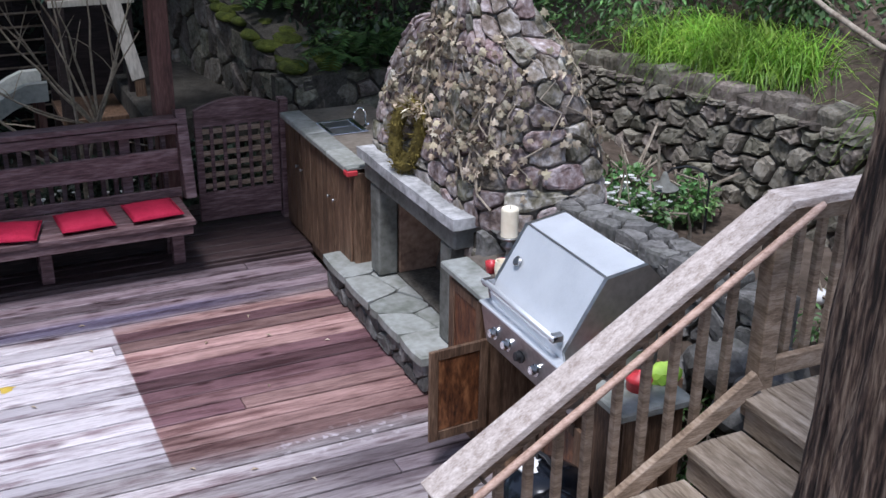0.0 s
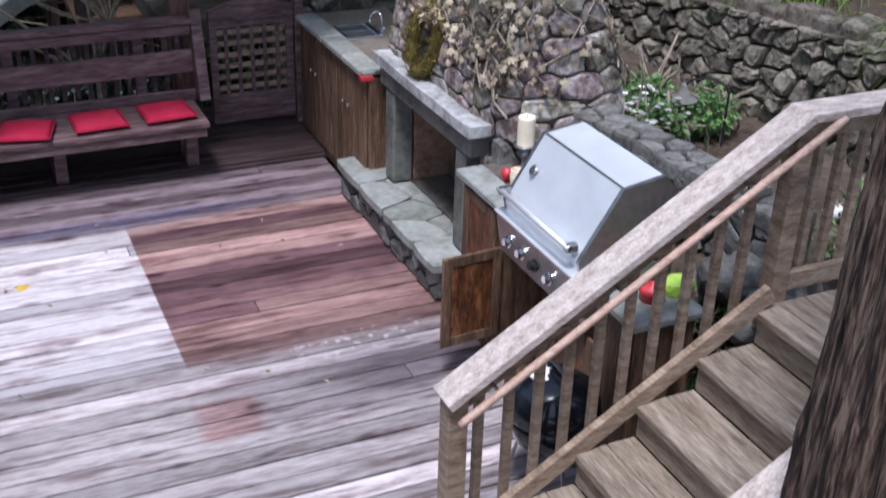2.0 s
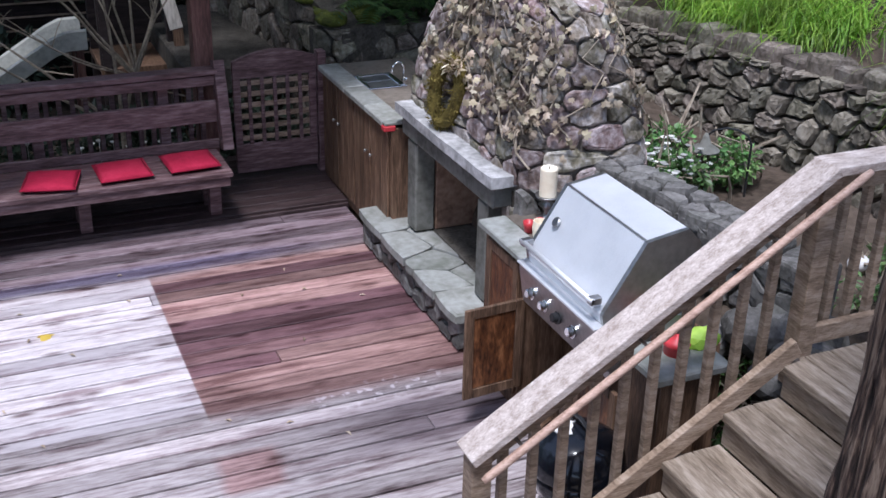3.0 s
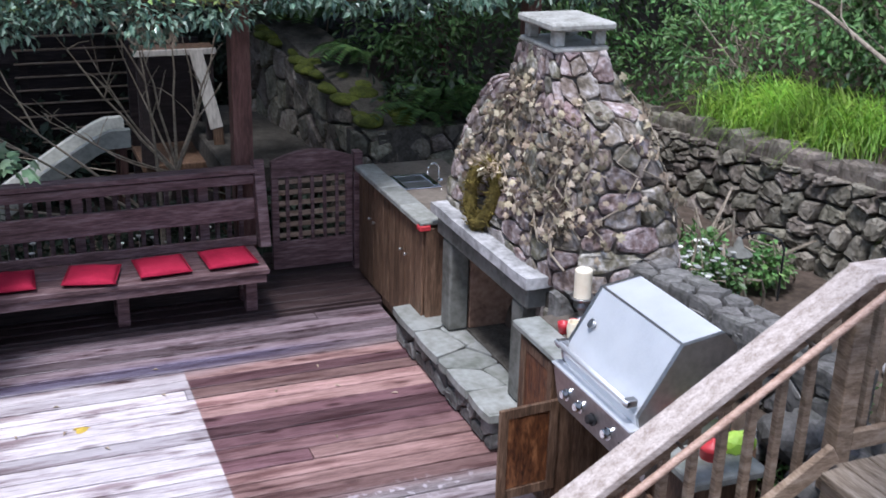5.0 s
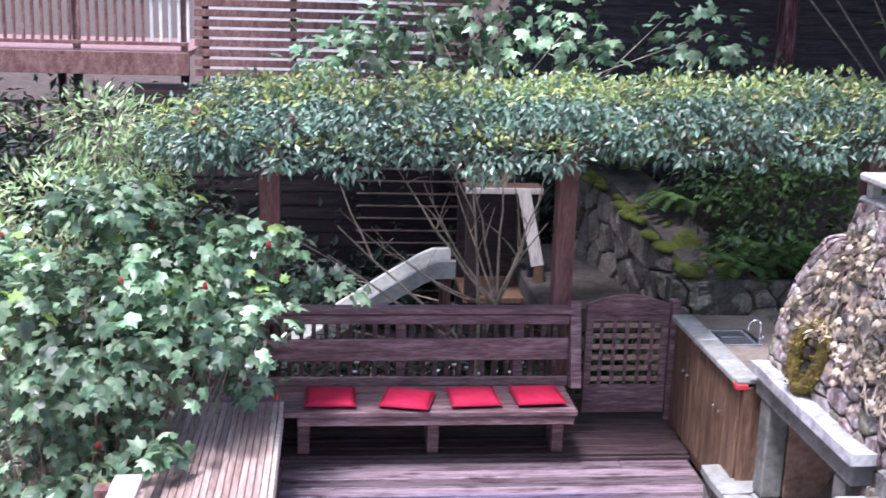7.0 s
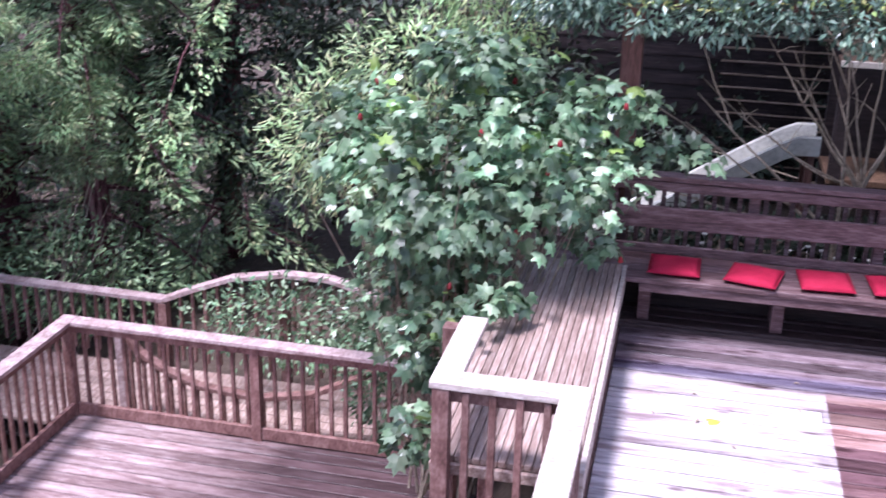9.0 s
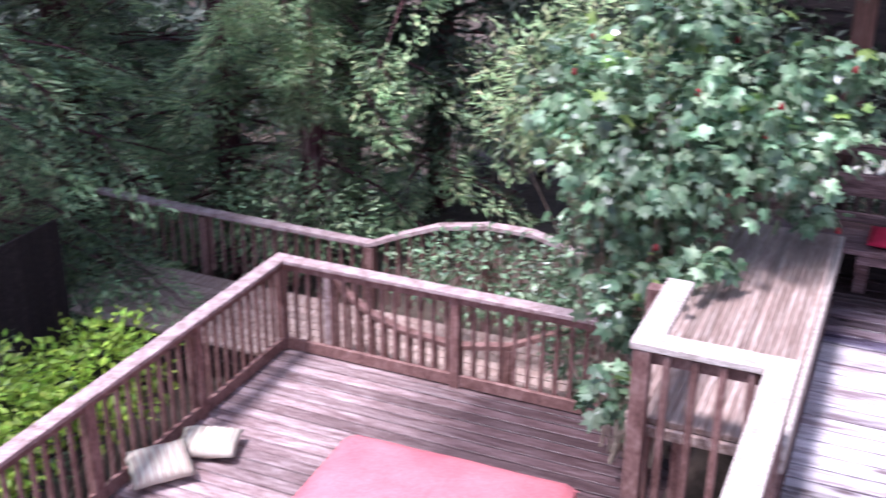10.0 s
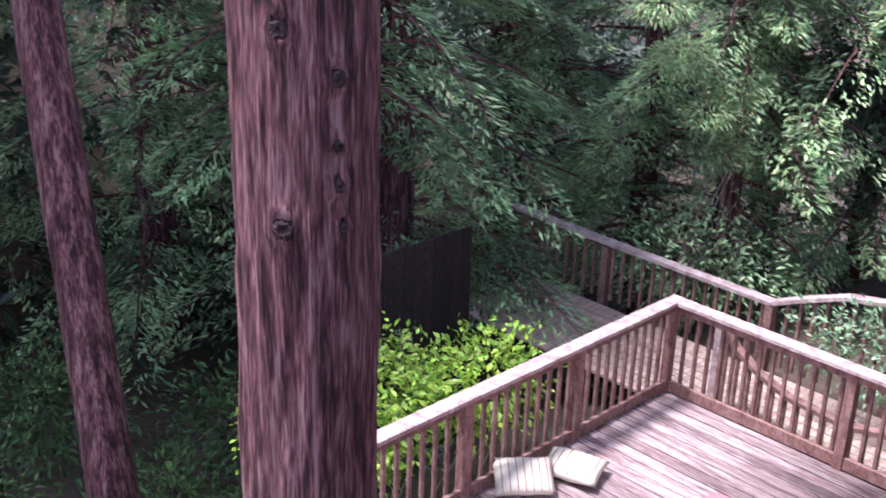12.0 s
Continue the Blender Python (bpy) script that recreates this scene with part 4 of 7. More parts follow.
# ---- grill and counters ----
def build_grill_counter():
    c = thing("grill_cabinet", "brown wooden outdoor cabinet with panelled doors", "cabinet", (2.9, 4.3, 0))
    boxed("body", (2.66, 3.2, 4.89, 5.36, 0.0, 0.955), CABW, c)
    boxed("body", (2.66, 3.0, 3.57, 3.84, 0.0, 0.955), CABW, c)
    boxed("back_panel", (3.1, 3.2, 3.84, 4.89, 0.0, 0.9), CABW, c)
    boxed("floor_panel", (2.66, 3.1, 3.84, 4.89, 0.0, 0.08), CABW, c)
    def panelled(parent, place):
        d = thing("door", "", "", place)
        under(d, parent)
        return d
    def leaf(d, m, w, h, label=""):
        """Door leaf in its own plane, hung at its left edge; m turns it into place."""
        for nm, dims, mt in (("stile", (0, 0.055, 0, 0.022, 0, h), CABW), ("stile", (w - 0.055, w, 0, 0.022, 0, h), CABW), ("rail", (0.056, w - 0.056, 0, 0.022, 0, 0.06), CABW), ("rail", (0.056, w - 0.056, 0, 0.022, h - 0.06, h), CABW), ("panel", (0.055, w - 0.055, 0.006, 0.016, 0.06, h - 0.06), PANELW)):
            bm = box(bmesh.new(), *dims, 0.004)
            bm.transform(m)
            part(nm, bm, mt, d)
        kn = lathe(bmesh.new(), [(0.006, 0), (0.006, 0.014), (0.016, 0.02), (0.013, 0.032), (0.004, 0.034)], (0, 0, 0), 10)
        kn.transform(m @ Matrix.Translation((w - 0.03, 0, h * 0.6)) @ Matrix.Rotation(radians(90), 4, "X"))
        part("knob", kn, CHROME, d, smooth=True)
    leaf(panelled(c, (2.65, 5.2, 0.1)), pose(2.636, 5.30, 0.10, 0, 0, -90), 0.39, 0.83)
    leaf(panelled(c, (2.65, 4.87, 0.2)), pose(2.66, 4.865, 0.19, 0, 0, 184), 0.37, 0.56)
    leaf(panelled(c, (2.65, 4.3, 0.1)), pose(2.636, 4.24, 0.12, 0, 0, -90), 0.38, 0.60)
    for i in range(3):
        x = 2.665 + i * 0.107
        boxed("end_plank", (x, x + 0.104, 3.548, 3.568, 0.02, 0.955), CABW, c)
    t = thing("grill_counter_top", "grey flagstone counter top beside the grill", "counter", (2.9, 5.0, 0.957))
    boxed("slab", (2.62, 2.80, 4.66, 5.40, 0.957, 1.0), SLAB, t, bevel=0.008)
    boxed("tiled_top", (2.803, 3.28, 4.66, 5.40, 0.957, 0.995), TILE, t)
    boxed("slab", (2.62, 3.02, 3.52, 3.84, 0.957, 1.0), SLAB, t, bevel=0.008)
    for ob in (c, t):
        ob.location.x -= 0.06


def build_grill():
    g = thing("gas_grill", "built-in stainless steel gas grill with closed hood", "grill", (2.8, 4.25, 0.9))
    y0, y1 = 3.86, 4.63
    boxed("body", (2.60, 3.06, y0 + 0.01, y1 - 0.01, 0.80, 1.09), DSTEEL, g)
    # control panel, leaning back
    bm = bmesh.new()
    prof = [(2.50, 1.065), (2.535, 0.87), (2.60, 0.86), (2.60, 1.095), (2.50, 1.085)]
    a, b = ([bm.verts.new((x, y, z)) for x, z in prof] for y in (y0, y1))
    bm.faces.new(a)
    bm.faces.new(b[::-1])
    for i in range(len(prof)):
        bm.faces.new((a[i], b[i], b[(i + 1) % 5], a[(i + 1) % 5]))
    bmesh.ops.recalc_face_normals(bm, faces=bm.faces)
    panel = part("control_panel", bm, DSTEEL, g)
    boxed("front_shelf", (2.485, 2.62, y0 - 0.005, y1 + 0.005, 1.097, 1.112), STEEL, g)
    # hood
    prof = [(2.54, 1.115), (2.53, 1.165), (2.735, 1.498), (2.955, 1.533), (3.03, 1.455), (3.045, 1.115)]
    bm = bmesh.new()
    a, b = ([bm.verts.new((x, y, z)) for x, z in prof] for y in (y0 + 0.03, y1 - 0.03))
    for i in range(len(prof) - 1):
        bm.faces.new((a[i], b[i], b[i + 1], a[i + 1]))
    bmesh.ops.recalc_face_normals(bm, faces=bm.faces)
    bmesh.ops.bevel(bm, geom=[e for e in bm.edges if len(e.link_faces) == 2], offset=0.005, segments=2, affect="EDGES")
    part("hood", bm, STEEL, g, "brushed stainless hood")
    for y in (y0 + 0.005, y1 - 0.029):
        bm = bmesh.new()
        a, b = ([bm.verts.new((x, yy, z)) for x, z in prof] for yy in (y, y + 0.024))
        bm.faces.new(a)
        bm.faces.new(b[::-1])
        for i in range(len(prof)):
            bm.faces.new((a[i], b[i], b[(i + 1) % len(prof)], a[(i + 1) % len(prof)]))
        bmesh.ops.recalc_face_normals(bm, faces=bm.faces)
        part("hood_side", bm, DSTEEL, g, "grey hood end plate")
    part("handle", tube(bmesh.new(), [(2.487, y0 + 0.03, 1.235), (2.487, y1 - 0.03, 1.235)], 0.014, 10), STEEL, g, smooth=True)
    for y in (y0 + 0.05, y1 - 0.05):
        boxed("handle_bracket", (2.478, 2.54, y - 0.02, y + 0.02, 1.21, 1.25), DSTEEL, g, bevel=0.006)
    th = lathe(bmesh.new(), [(0.026, 0), (0.026, 0.01), (0.02, 0.014)], (0, 0, 0), 16)
    th.transform(Matrix.Translation((2.628, 4.50, 1.353)) @ Matrix.Rotation(radians(-53), 4, "Y"))
    part("thermometer", th, DSTEEL, g)
    boxed("seam_strip", (2.733, 2.745, y0 + 0.03, y1 - 0.03, 1.499, 1.504), DSTEEL, g, bevel=0.001)
    for y in (4.50, 4.36, 4.23, 4.08):
        k = lathe(bmesh.new(), [(0.034, 0), (0.034, 0.008), (0.025, 0.012), (0.023, 0.035), (0.018, 0.038)], (0, 0, 0), 16)
        k.transform(Matrix.Translation((2.515, y, 0.975)) @ Matrix.Rotation(radians(-80), 4, "Y"))
        kb = part("knob", k, CHROME if y != 4.23 else BLACKP, panel, smooth=False)
    boxed("maker_plate", (2.513, 2.522, 3.90, 3.99, 0.955, 0.985), BLACKP, panel)
    lv = tube(bmesh.new(), [(2.90, y0 - 0.002, 1.22), (2.885, y0 - 0.03, 1.27), (2.90, y0 - 0.002, 1.32)], 0.007, 6)
    part("side_handle", lv, BLACKP, g)
    g.location.x -= 0.065


build_grill_counter()
build_grill()


# ---- stairs with rails ----
RISE, RUN, X1 = 0.177, 0.294, 1.64
SY0, SY1 = 2.22, 3.36


def build_stairs():
    s = thing("staircase", "weathered wooden stairs of five treads rising to landing", "stairs", (1.7, 2.8, 0))
    for k in range(1, 6):
        x, z = X1 + RUN * (k - 1), RISE * k
        boxed("tread", (x - 0.025, x + 0.142, SY0, SY1, z - 0.04, z), STAIRW, s)
        boxed("tread", (x + 0.146, x + RUN - 0.004, SY0, SY1, z - 0.04, z), STAIRW, s)
        boxed("riser", (x, x + 0.022, SY0, SY1, z - RISE + 0.001, z - 0.041), STAIRW, s)
    xl = X1 + RUN * 5
    boxed("riser", (xl, xl + 0.022, SY0, SY1, RISE * 5 + 0.001, RISE * 6 - 0.041), STAIRW, s)
    for y in (SY0 + 0.02, SY1 - 0.06):
        part("stringer", beam(bmesh.new(), (X1 + 0.14, y, -0.02), (xl + 0.02, y, RISE * 5 - 0.13), 0.04, 0.16), STAIRW, s)
    ld = thing("landing", "wooden stair landing of weathered boards", "landing", (xl, 2.8, RISE * 6), kind="structure")
    for i in range(9):
        x = xl - 0.025 + i * 0.145
        boxed("board", (x, x + 0.139, 1.6, SY1 + 0.02, RISE * 6 - 0.04, RISE * 6), STAIRW, ld)
    for x, y in ((xl + 0.06, 1.7), (xl + 0.06, 3.25), (xl + 1.15, 1.7), (xl + 1.15, 3.25)):
        boxed("support", (x, x + 0.09, y, y + 0.09, -1.1, RISE * 6 - 0.041), STAIRW, ld)


def stair_rail(name, y, label, grab):
    r = thing(name, label, "railing", (1.6, y, 0))
    p0, p1 = Vector((1.59, y, 0.93)), Vector((3.22, y, 1.955))
    d = (p1 - p0).normalized()
    boxed("newel", (1.60, 1.69, y - 0.045, y + 0.045, 0.0, 0.945), RAILW, r)
    part("cap", beam(bmesh.new(), p0, p1, 0.155, 0.042), CAPW, r, "pale worn cap board")
    off = Vector((0, 0, -0.075))
    part("under_rail", beam(bmesh.new(), p0 + off + d * 0.1, p1 + off, 0.04, 0.085), RAILW, r)
    lo = Vector((0, -0.06, -0.775))
    part("kick_board", beam(bmesh.new(), p0 + lo + d * 0.08, p1 + lo - d * 0.075, 0.04, 0.09), RAILW, r, "grey worn lower rail")
    n = 10
    for i in range(n):
        x = 1.78 + i * 0.141
        z = p0.z + (x - p0.x) * d.z / d.x
        boxed("baluster", (x - 0.019, x + 0.019, y + 0.022, y + 0.06, z - 0.88, z - 0.06), RAILW, r, bevel=0.003)
    boxed("top_post", (3.175, 3.265, y - 0.045, y + 0.045, 0.9, 1.925), RAILW, r)
    if grab:
        q = Vector((0, -0.10, -0.09))
        part("grab_rail", tube(bmesh.new(), [p0 + q + d * 0.04, p0 + q + d * 0.07, p1 + q + d * 0.12, p1 + q + d * 0.16], [0.014, 0.018, 0.018, 0.014], 12), CABRAIL, r, "round brown handrail", smooth=True)
        for t in (0.25, 0.9, 1.6):
            c = p0 + q + d * t
            part("bracket", tube(bmesh.new(), [c, c + Vector((0, 0.075, 0.0))], 0.008, 6), DSTEEL, r)
    return r


CABRAIL = mat("handrail_wood", [(0.26, 0.16, 0.12), (0.40, 0.27, 0.21), (0.5, 0.36, 0.29)], scale=(3, 9, 9), noise_scale=3, fine=14, rough=0.55)
build_stairs()
stair_rail("stair_railing", 3.42, "weathered wooden stair railing with pale cap and balusters", True)
stair_rail("stair_railing", 2.12, "weathered wooden stair railing along the open side", False)


def build_landing_rail():
    r = thing("landing_railing", "level weathered wooden railing along the landing", "railing", (3.3, 3.45, 1.08))
    p0, p1 = Vector((3.205, 3.43, 1.95)), Vector((4.5, 3.43, 1.95))
    part("cap", beam(bmesh.new(), p0, p1, 0.155, 0.042), CAPW, r, "pale worn cap board")
    part("under_rail", beam(bmesh.new(), p0 + Vector((0.07, 0, -0.07)), p1 + Vector((0, 0, -0.07)), 0.04, 0.09), RAILW, r)
    part("bottom_rail", beam(bmesh.new(), p0 + Vector((0.07, -0.02, -0.80)), p1 + Vector((0, -0.02, -0.80)), 0.04, 0.09), RAILW, r)
    for i in range(9):
        x = 3.40 + i * 0.122
        boxed("baluster", (x - 0.019, x + 0.019, 3.462, 3.50, 1.1, 1.94), RAILW, r, bevel=0.003)
    boxed("post", (4.42, 4.51, 3.40, 3.49, 0.8, 1.95), RAILW, r)


build_landing_rail()


# ---- rail at the deck's west edge ----
def build_box_rail():
    r = thing("deck_railing", "reddish-brown deck railing with broad pale cap", "railing", (-0.95, 5.0, 0))
    z = 0.98
    part("cap", beam(bmesh.new(), (-1.31, 5.02, z), (-0.495, 5.02, z), 0.15, 0.04), CAPW, r, "pale worn cap board")
    part("cap", beam(bmesh.new(), (-0.57, 4.942, z), (-0.57, 1.2, z), 0.15, 0.04), CAPW, r, "pale worn cap board")
    part("cap", beam(bmesh.new(), (-1.235, 5.098, z), (-1.235, 5.78, z), 0.15, 0.04), CAPW, r, "pale worn cap board")
    part("under_rail", beam(bmesh.new(), (-1.26, 5.02, z - 0.067), (-0.62, 5.02, z - 0.067), 0.04, 0.09), LRAILW, r)
    part("under_rail", beam(bmesh.new(), (-0.57, 4.99, z - 0.067), (-0.57, 1.2, z - 0.067), 0.04, 0.09), LRAILW, r)
    part("under_rail", beam(bmesh.new(), (-1.29, 5.05, z - 0.067), (-1.29, 5.76, z - 0.067), 0.04, 0.09), LRAILW, r)
    for x, y in ((-1.25, 4.995), (-0.595, 4.96), (-0.595, 3.4), (-0.595, 1.9), (-1.36, 5.72)):
        boxed("post", (x - 0.045, x + 0.045, y - 0.045, y + 0.045, -1.8 if x < -1 else -0.3, z - 0.021), LRAILW, r)
    for x in (-1.12, -0.98, -0.84, -0.70):
        boxed("baluster", (x - 0.019, x + 0.019, 4.955, 4.993, -0.1, z - 0.03), LRAILW, r, bevel=0.003)
    for i in range(23):
        y = 4.82 - i * 0.14
        boxed("baluster", (-0.545, -0.51, y - 0.019, y + 0.019, -0.1, z - 0.03), LRAILW, r, bevel=0.003)


build_box_rail()


# ---- lower deck rails ----
def flat_rail(name, label, a, b, floor, height=0.93, posts=1.45, post_first=True):
    a, b = Vector((*a, floor)), Vector((*b, floor))
    d = (b - a).normalized()
    L = (b - a).length
    s = d.cross(Vector((0, 0, 1)))
    r = thing(name, label, "railing", a)
    up = Vector((0, 0, 1))
    part("cap", beam(bmesh.new(), a + up * (height - 0.02) - d * 0.08, b + up * (height - 0.02) + d * (0.07 if post_first else -0.076), 0.15, 0.04), LCAPW, r, "pale worn cap board")
    part("under_rail", beam(bmesh.new(), a + up * (height - 0.085), b + up * (height - 0.085), 0.04, 0.085), LRAILW, r)
    part("toe_board", beam(bmesh.new(), a + up * 0.075 + s * 0.0, b + up * 0.075, 0.04, 0.12), LRAILW, r)
    k = 0 if post_first else 1
    while k * posts < L:
        p = a + d * k * posts
        part("post", beam(bmesh.new(), p + s * 0.01 - up * 0.3, p + s * 0.01 + up * (height - 0.041), 0.09, 0.09, up=d), LRAILW, r)
        k += 1
    n = int(L / 0.135)
    for i in range(1, n):
        p = a + d * i * L / n + s * 0.035
        part("baluster", beam(bmesh.new(), p + up * 0.02, p + up * (height - 0.045), 0.034, 0.034, up=d, bevel=0.003), LRAILW, r)
    return r


flat_rail("lower_railing", "reddish weathered wooden railing of the lower deck", (-5.63, 8.57), (-5.63, 3.75), -1.80, height=1.01, posts=1.43)
flat_rail("lower_railing", "reddish weathered wooden railing along the deck end", (-1.3, 8.57), (-5.63, 8.57), -1.80, height=1.01, posts=2.47, post_first=False)


# ---- garden walls ----
def wall_surface(u, v, h=0.0):
    """Retaining wall, gently curved, leaning back; u runs along y, v up."""
    x = 5.0 + 0.05 * ((u - 6.0) / 2.0) ** 2 + 0.14 * v - h
    return (x, u, 0.84 + v * (0.52 + 0.085 * (8.0 - max(u, 4.4))) / 0.7)


def build_retaining_wall():
    w = thing("retaining_wall", "dry-stacked mossy field stone retaining wall", "wall", (5.1, 5.5, 0.85), kind="structure")
    us = [2.2 + 0.4 * i for i in range(18)]
    verts = [wall_surface(u, v, -d) for u in us for v, d in ((-0.3, 0.03), (0.66, 0.03), (0.66, 0.3))]
    faces = [(i * 3 + k, i * 3 + k + 1, i * 3 + k + 4, i * 3 + k + 3) for i in range(len(us) - 1) for k in range(2)]
    part("core", (verts, [], faces), MORTAR, w)
    stonework(w, wall_surface, random.Random(11), 2.3, 9.0, 0.0, 0.70, 0.20, 0.135, WROCK, gap=0.010, bulge=0.075, back=0.05, wob=0.26, squeeze=1.3)
    rng = random.Random(12)
    for i in range(26):
        u = 2.5 + i * 0.25
        poly = [(u + rng.uniform(0, 0.03), -0.05), (u + 0.23, rng.uniform(-0.07, -0.03)), (u + 0.235, 0.2), (u + rng.uniform(0, 0.03), 0.23)]
        part("stone", stone(poly, lambda a, b, h: (wall_surface(a, 0.70)[0] + b, a, wall_surface(a, 0.70)[2] + 0.02 + h), rng, gap=0.008, bulge=rng.uniform(0.04, 0.10), wob=0.25), WROCK, w)


def build_low_wall():
    w = thing("garden_wall", "low rubble stone wall behind the grill", "wall", (3.4, 4.6, 0.9), kind="structure")
    rng = random.Random(21)
    def line(u):
        return 3.28 + 0.16 * (5.4 - u) / 1.5
    verts = [(line(u) + dx, u, z) for u in (3.75, 4.3, 4.9, 5.42) for dx, z in ((0.02, 0.6), (0.02, 1.24), (0.24, 1.24), (0.24, 0.6))]
    part("core", (verts, [], [(i * 4 + k, i * 4 + (k + 1) % 4, i * 4 + 4 + (k + 1) % 4, i * 4 + 4 + k) for i in range(3) for k in range(4)] + [(0, 1, 2, 3), (12, 13, 14, 15)]), MORTAR, w)
    stonework(w, lambda u, v, h: (line(u) + 0.02 - h, u, v), rng, 3.75, 5.42, 0.90, 1.24, 0.17, 0.11, HROCK, gap=0.007, bulge=0.035, wob=0.2)
    stonework(w, lambda u, v, h: (line(u) + 0.26 + h, u, v), rng, 3.75, 5.42, 0.85, 1.24, 0.22, 0.15, HROCK, gap=0.007, bulge=0.035, wob=0.2)
    stonework(w, lambda u, v, h: (line(u) + v, u, 1.25 + h), rng, 3.72, 5.44, -0.02, 0.26, 0.17, 0.13, HROCK, gap=0.007, bulge=0.045, wob=0.2)


def build_back_walls():
    w = thing("rear_wall", "shaded mossy stone wall behind the sink", "wall", (3.6, 9.3, 0.2), kind="structure")
    boxed("core", (2.85, 4.9, 9.30, 9.6, -0.4, 1.10), MORTAR, w)
    stonework(w, lambda u, v, h: (u, 9.30 - h, v), random.Random(31), 2.8, 4.9, 0.2, 1.14, 0.28, 0.16, WROCK, gap=0.01, bulge=0.05, wob=0.2)
    w = thing("mossy_wall", "moss-covered sloping stone wall in deep shade", "wall", (3.0, 10.5, 0.2), kind="structure")
    verts = [(x + 0.0, y, z) for y, z in ((9.25, 1.12), (10.2, 1.35), (11.5, 1.6), (13, 1.7)) for x, z in (((3.05 - (y - 9.2) * 0.12), -0.5), ((3.05 - (y - 9.2) * 0.12), z), ((3.45 - (y - 9.2) * 0.1), z + 0.04), ((3.45 - (y - 9.2) * 0.1), -0.5))]
    part("core", (verts, [], [(i * 4 + k, i * 4 + (k + 1) % 4, i * 4 + 4 + (k + 1) % 4, i * 4 + 4 + k) for i in range(3) for k in range(4)] + [(0, 1, 2, 3)]), MORTAR, w)
    stonework(w, lambda u, v, h: (3.05 - (u - 9.2) * 0.12 - h, u, v * (1 + (u - 9.25) * 0.13)), random.Random(32), 9.25, 12.8, 0.0, 1.12, 0.34, 0.2, WROCK, gap=0.01, bulge=0.06, wob=0.2)
    bm = bmesh.new()
    rng = random.Random(33)
    for i in range(70):
        y = rng.uniform(9.3, 12.5)
        x = 3.05 - (y - 9.2) * 0.12 + rng.uniform(-0.03, 0.36)
        z = 1.14 + (y - 9.25) * 0.16 + rng.uniform(-0.03, 0.03)
        r = rng.uniform(0.06, 0.16)
        m = Matrix.LocRotScale((x, y, z), None, (r, r * 1.4, r * 0.4))
        bmesh.ops.create_icosphere(bm, subdivisions=2, radius=1, matrix=m)
    for v in bm.verts:
        v.co += v.co.normalized() * 0.02 * noise.noise(v.co * 14)
    part("moss_cushion", bm, MOSS, w, "olive green moss", smooth=True, kind="stuff")
    tagged(boxed("garden_path", (1.85, 2.95, 10.2, 12.8, 0.35, 0.62), MORTAR, None, bevel=0.02), "dark grey concrete path slab in shade", "path", kind="structure")


build_retaining_wall()
build_low_wall()
build_back_walls()


# ---- behind the bench ----
def build_slide():
    s = thing("play_slide", "pale grey plastic garden slide", "slide", (0, 10.5, 0.4))
    path = [(1.02, 0.975), (0.84, 0.97), (0.72, 0.92), (0.34, 0.69), (-0.1, 0.40), (-0.6, 0.09), (-1.0, -0.15), (-1.3, -0.24)]
    y0, y1, hgt = 10.35, 10.85, 0.14
    prof = [(y0 - 0.03, hgt), (y0, hgt + 0.015), (y0 + 0.03, hgt), (y0 + 0.05, 0.02), (y1 - 0.05, 0.02), (y1 - 0.03, hgt), (y1, hgt + 0.015), (y1 + 0.03, hgt), (y1 + 0.01, -0.03), (y0 - 0.01, -0.03)]
    bm = bmesh.new()
    rings = [[bm.verts.new((x, y, z - 0.09 + h)) for y, h in prof] for x, z in path]
    k = len(prof)
    for a, b in zip(rings, rings[1:]):
        for i in range(k):
            bm.faces.new((a[i], b[i], b[(i + 1) % k], a[(i + 1) % k]))
    bm.faces.new(rings[0])
    bm.faces.new(rings[-1][::-1])
    bmesh.ops.recalc_face_normals(bm, faces=bm.faces)
    part("chute", bm, SLIDEP, s, smooth=False)
    for y in (10.4, 10.8):
        part("support", beam(bmesh.new(), (0.95, y, -0.8), (0.95, y, 0.86), 0.07, 0.07, up=(0, 1, 0)), REDW, s)


def build_playhouse():
    p = thing("play_tower", "old wooden garden play tower with pale leaning board", "play tower", (1.6, 11.4, -0.4))
    for x in (1.27, 1.93):
        for y in (11.3, 12.1):
            part("post", beam(bmesh.new(), (x, y, -0.6), (x, y, 1.53), 0.09, 0.09, up=(0, 1, 0)), DARKW, p)
    boxed("roof_board", (1.2, 2.0, 11.25, 11.55, 1.533, 1.57), CABW, p)
    boxed("roof_edge", (1.2, 2.0, 11.22, 11.248, 1.51, 1.57), WHITEW, p)
    boxed("back_wall", (1.27, 1.95, 12.12, 12.15, 0.3, 1.53), DARKW, p)
    boxed("floor_board", (1.22, 2.0, 11.24, 12.16, 0.34, 0.40), CABW, p)
    boxed("front_board", (1.24, 1.34, 11.22, 11.247, 0.4, 1.51), DARKW, p)
    part("leaning_board", beam(bmesh.new(), (1.79, 11.18, 1.56), (1.95, 11.08, 0.79), 0.025, 0.13, up=(1, 0, 0.2)), WHITEW, p, "pale weathered board")
    part("ladder_rail", beam(bmesh.new(), (1.96, 11.1, 0.8), (2.02, 11.0, -0.6), 0.05, 0.1, up=(1, 0, 0)), CABW, p)


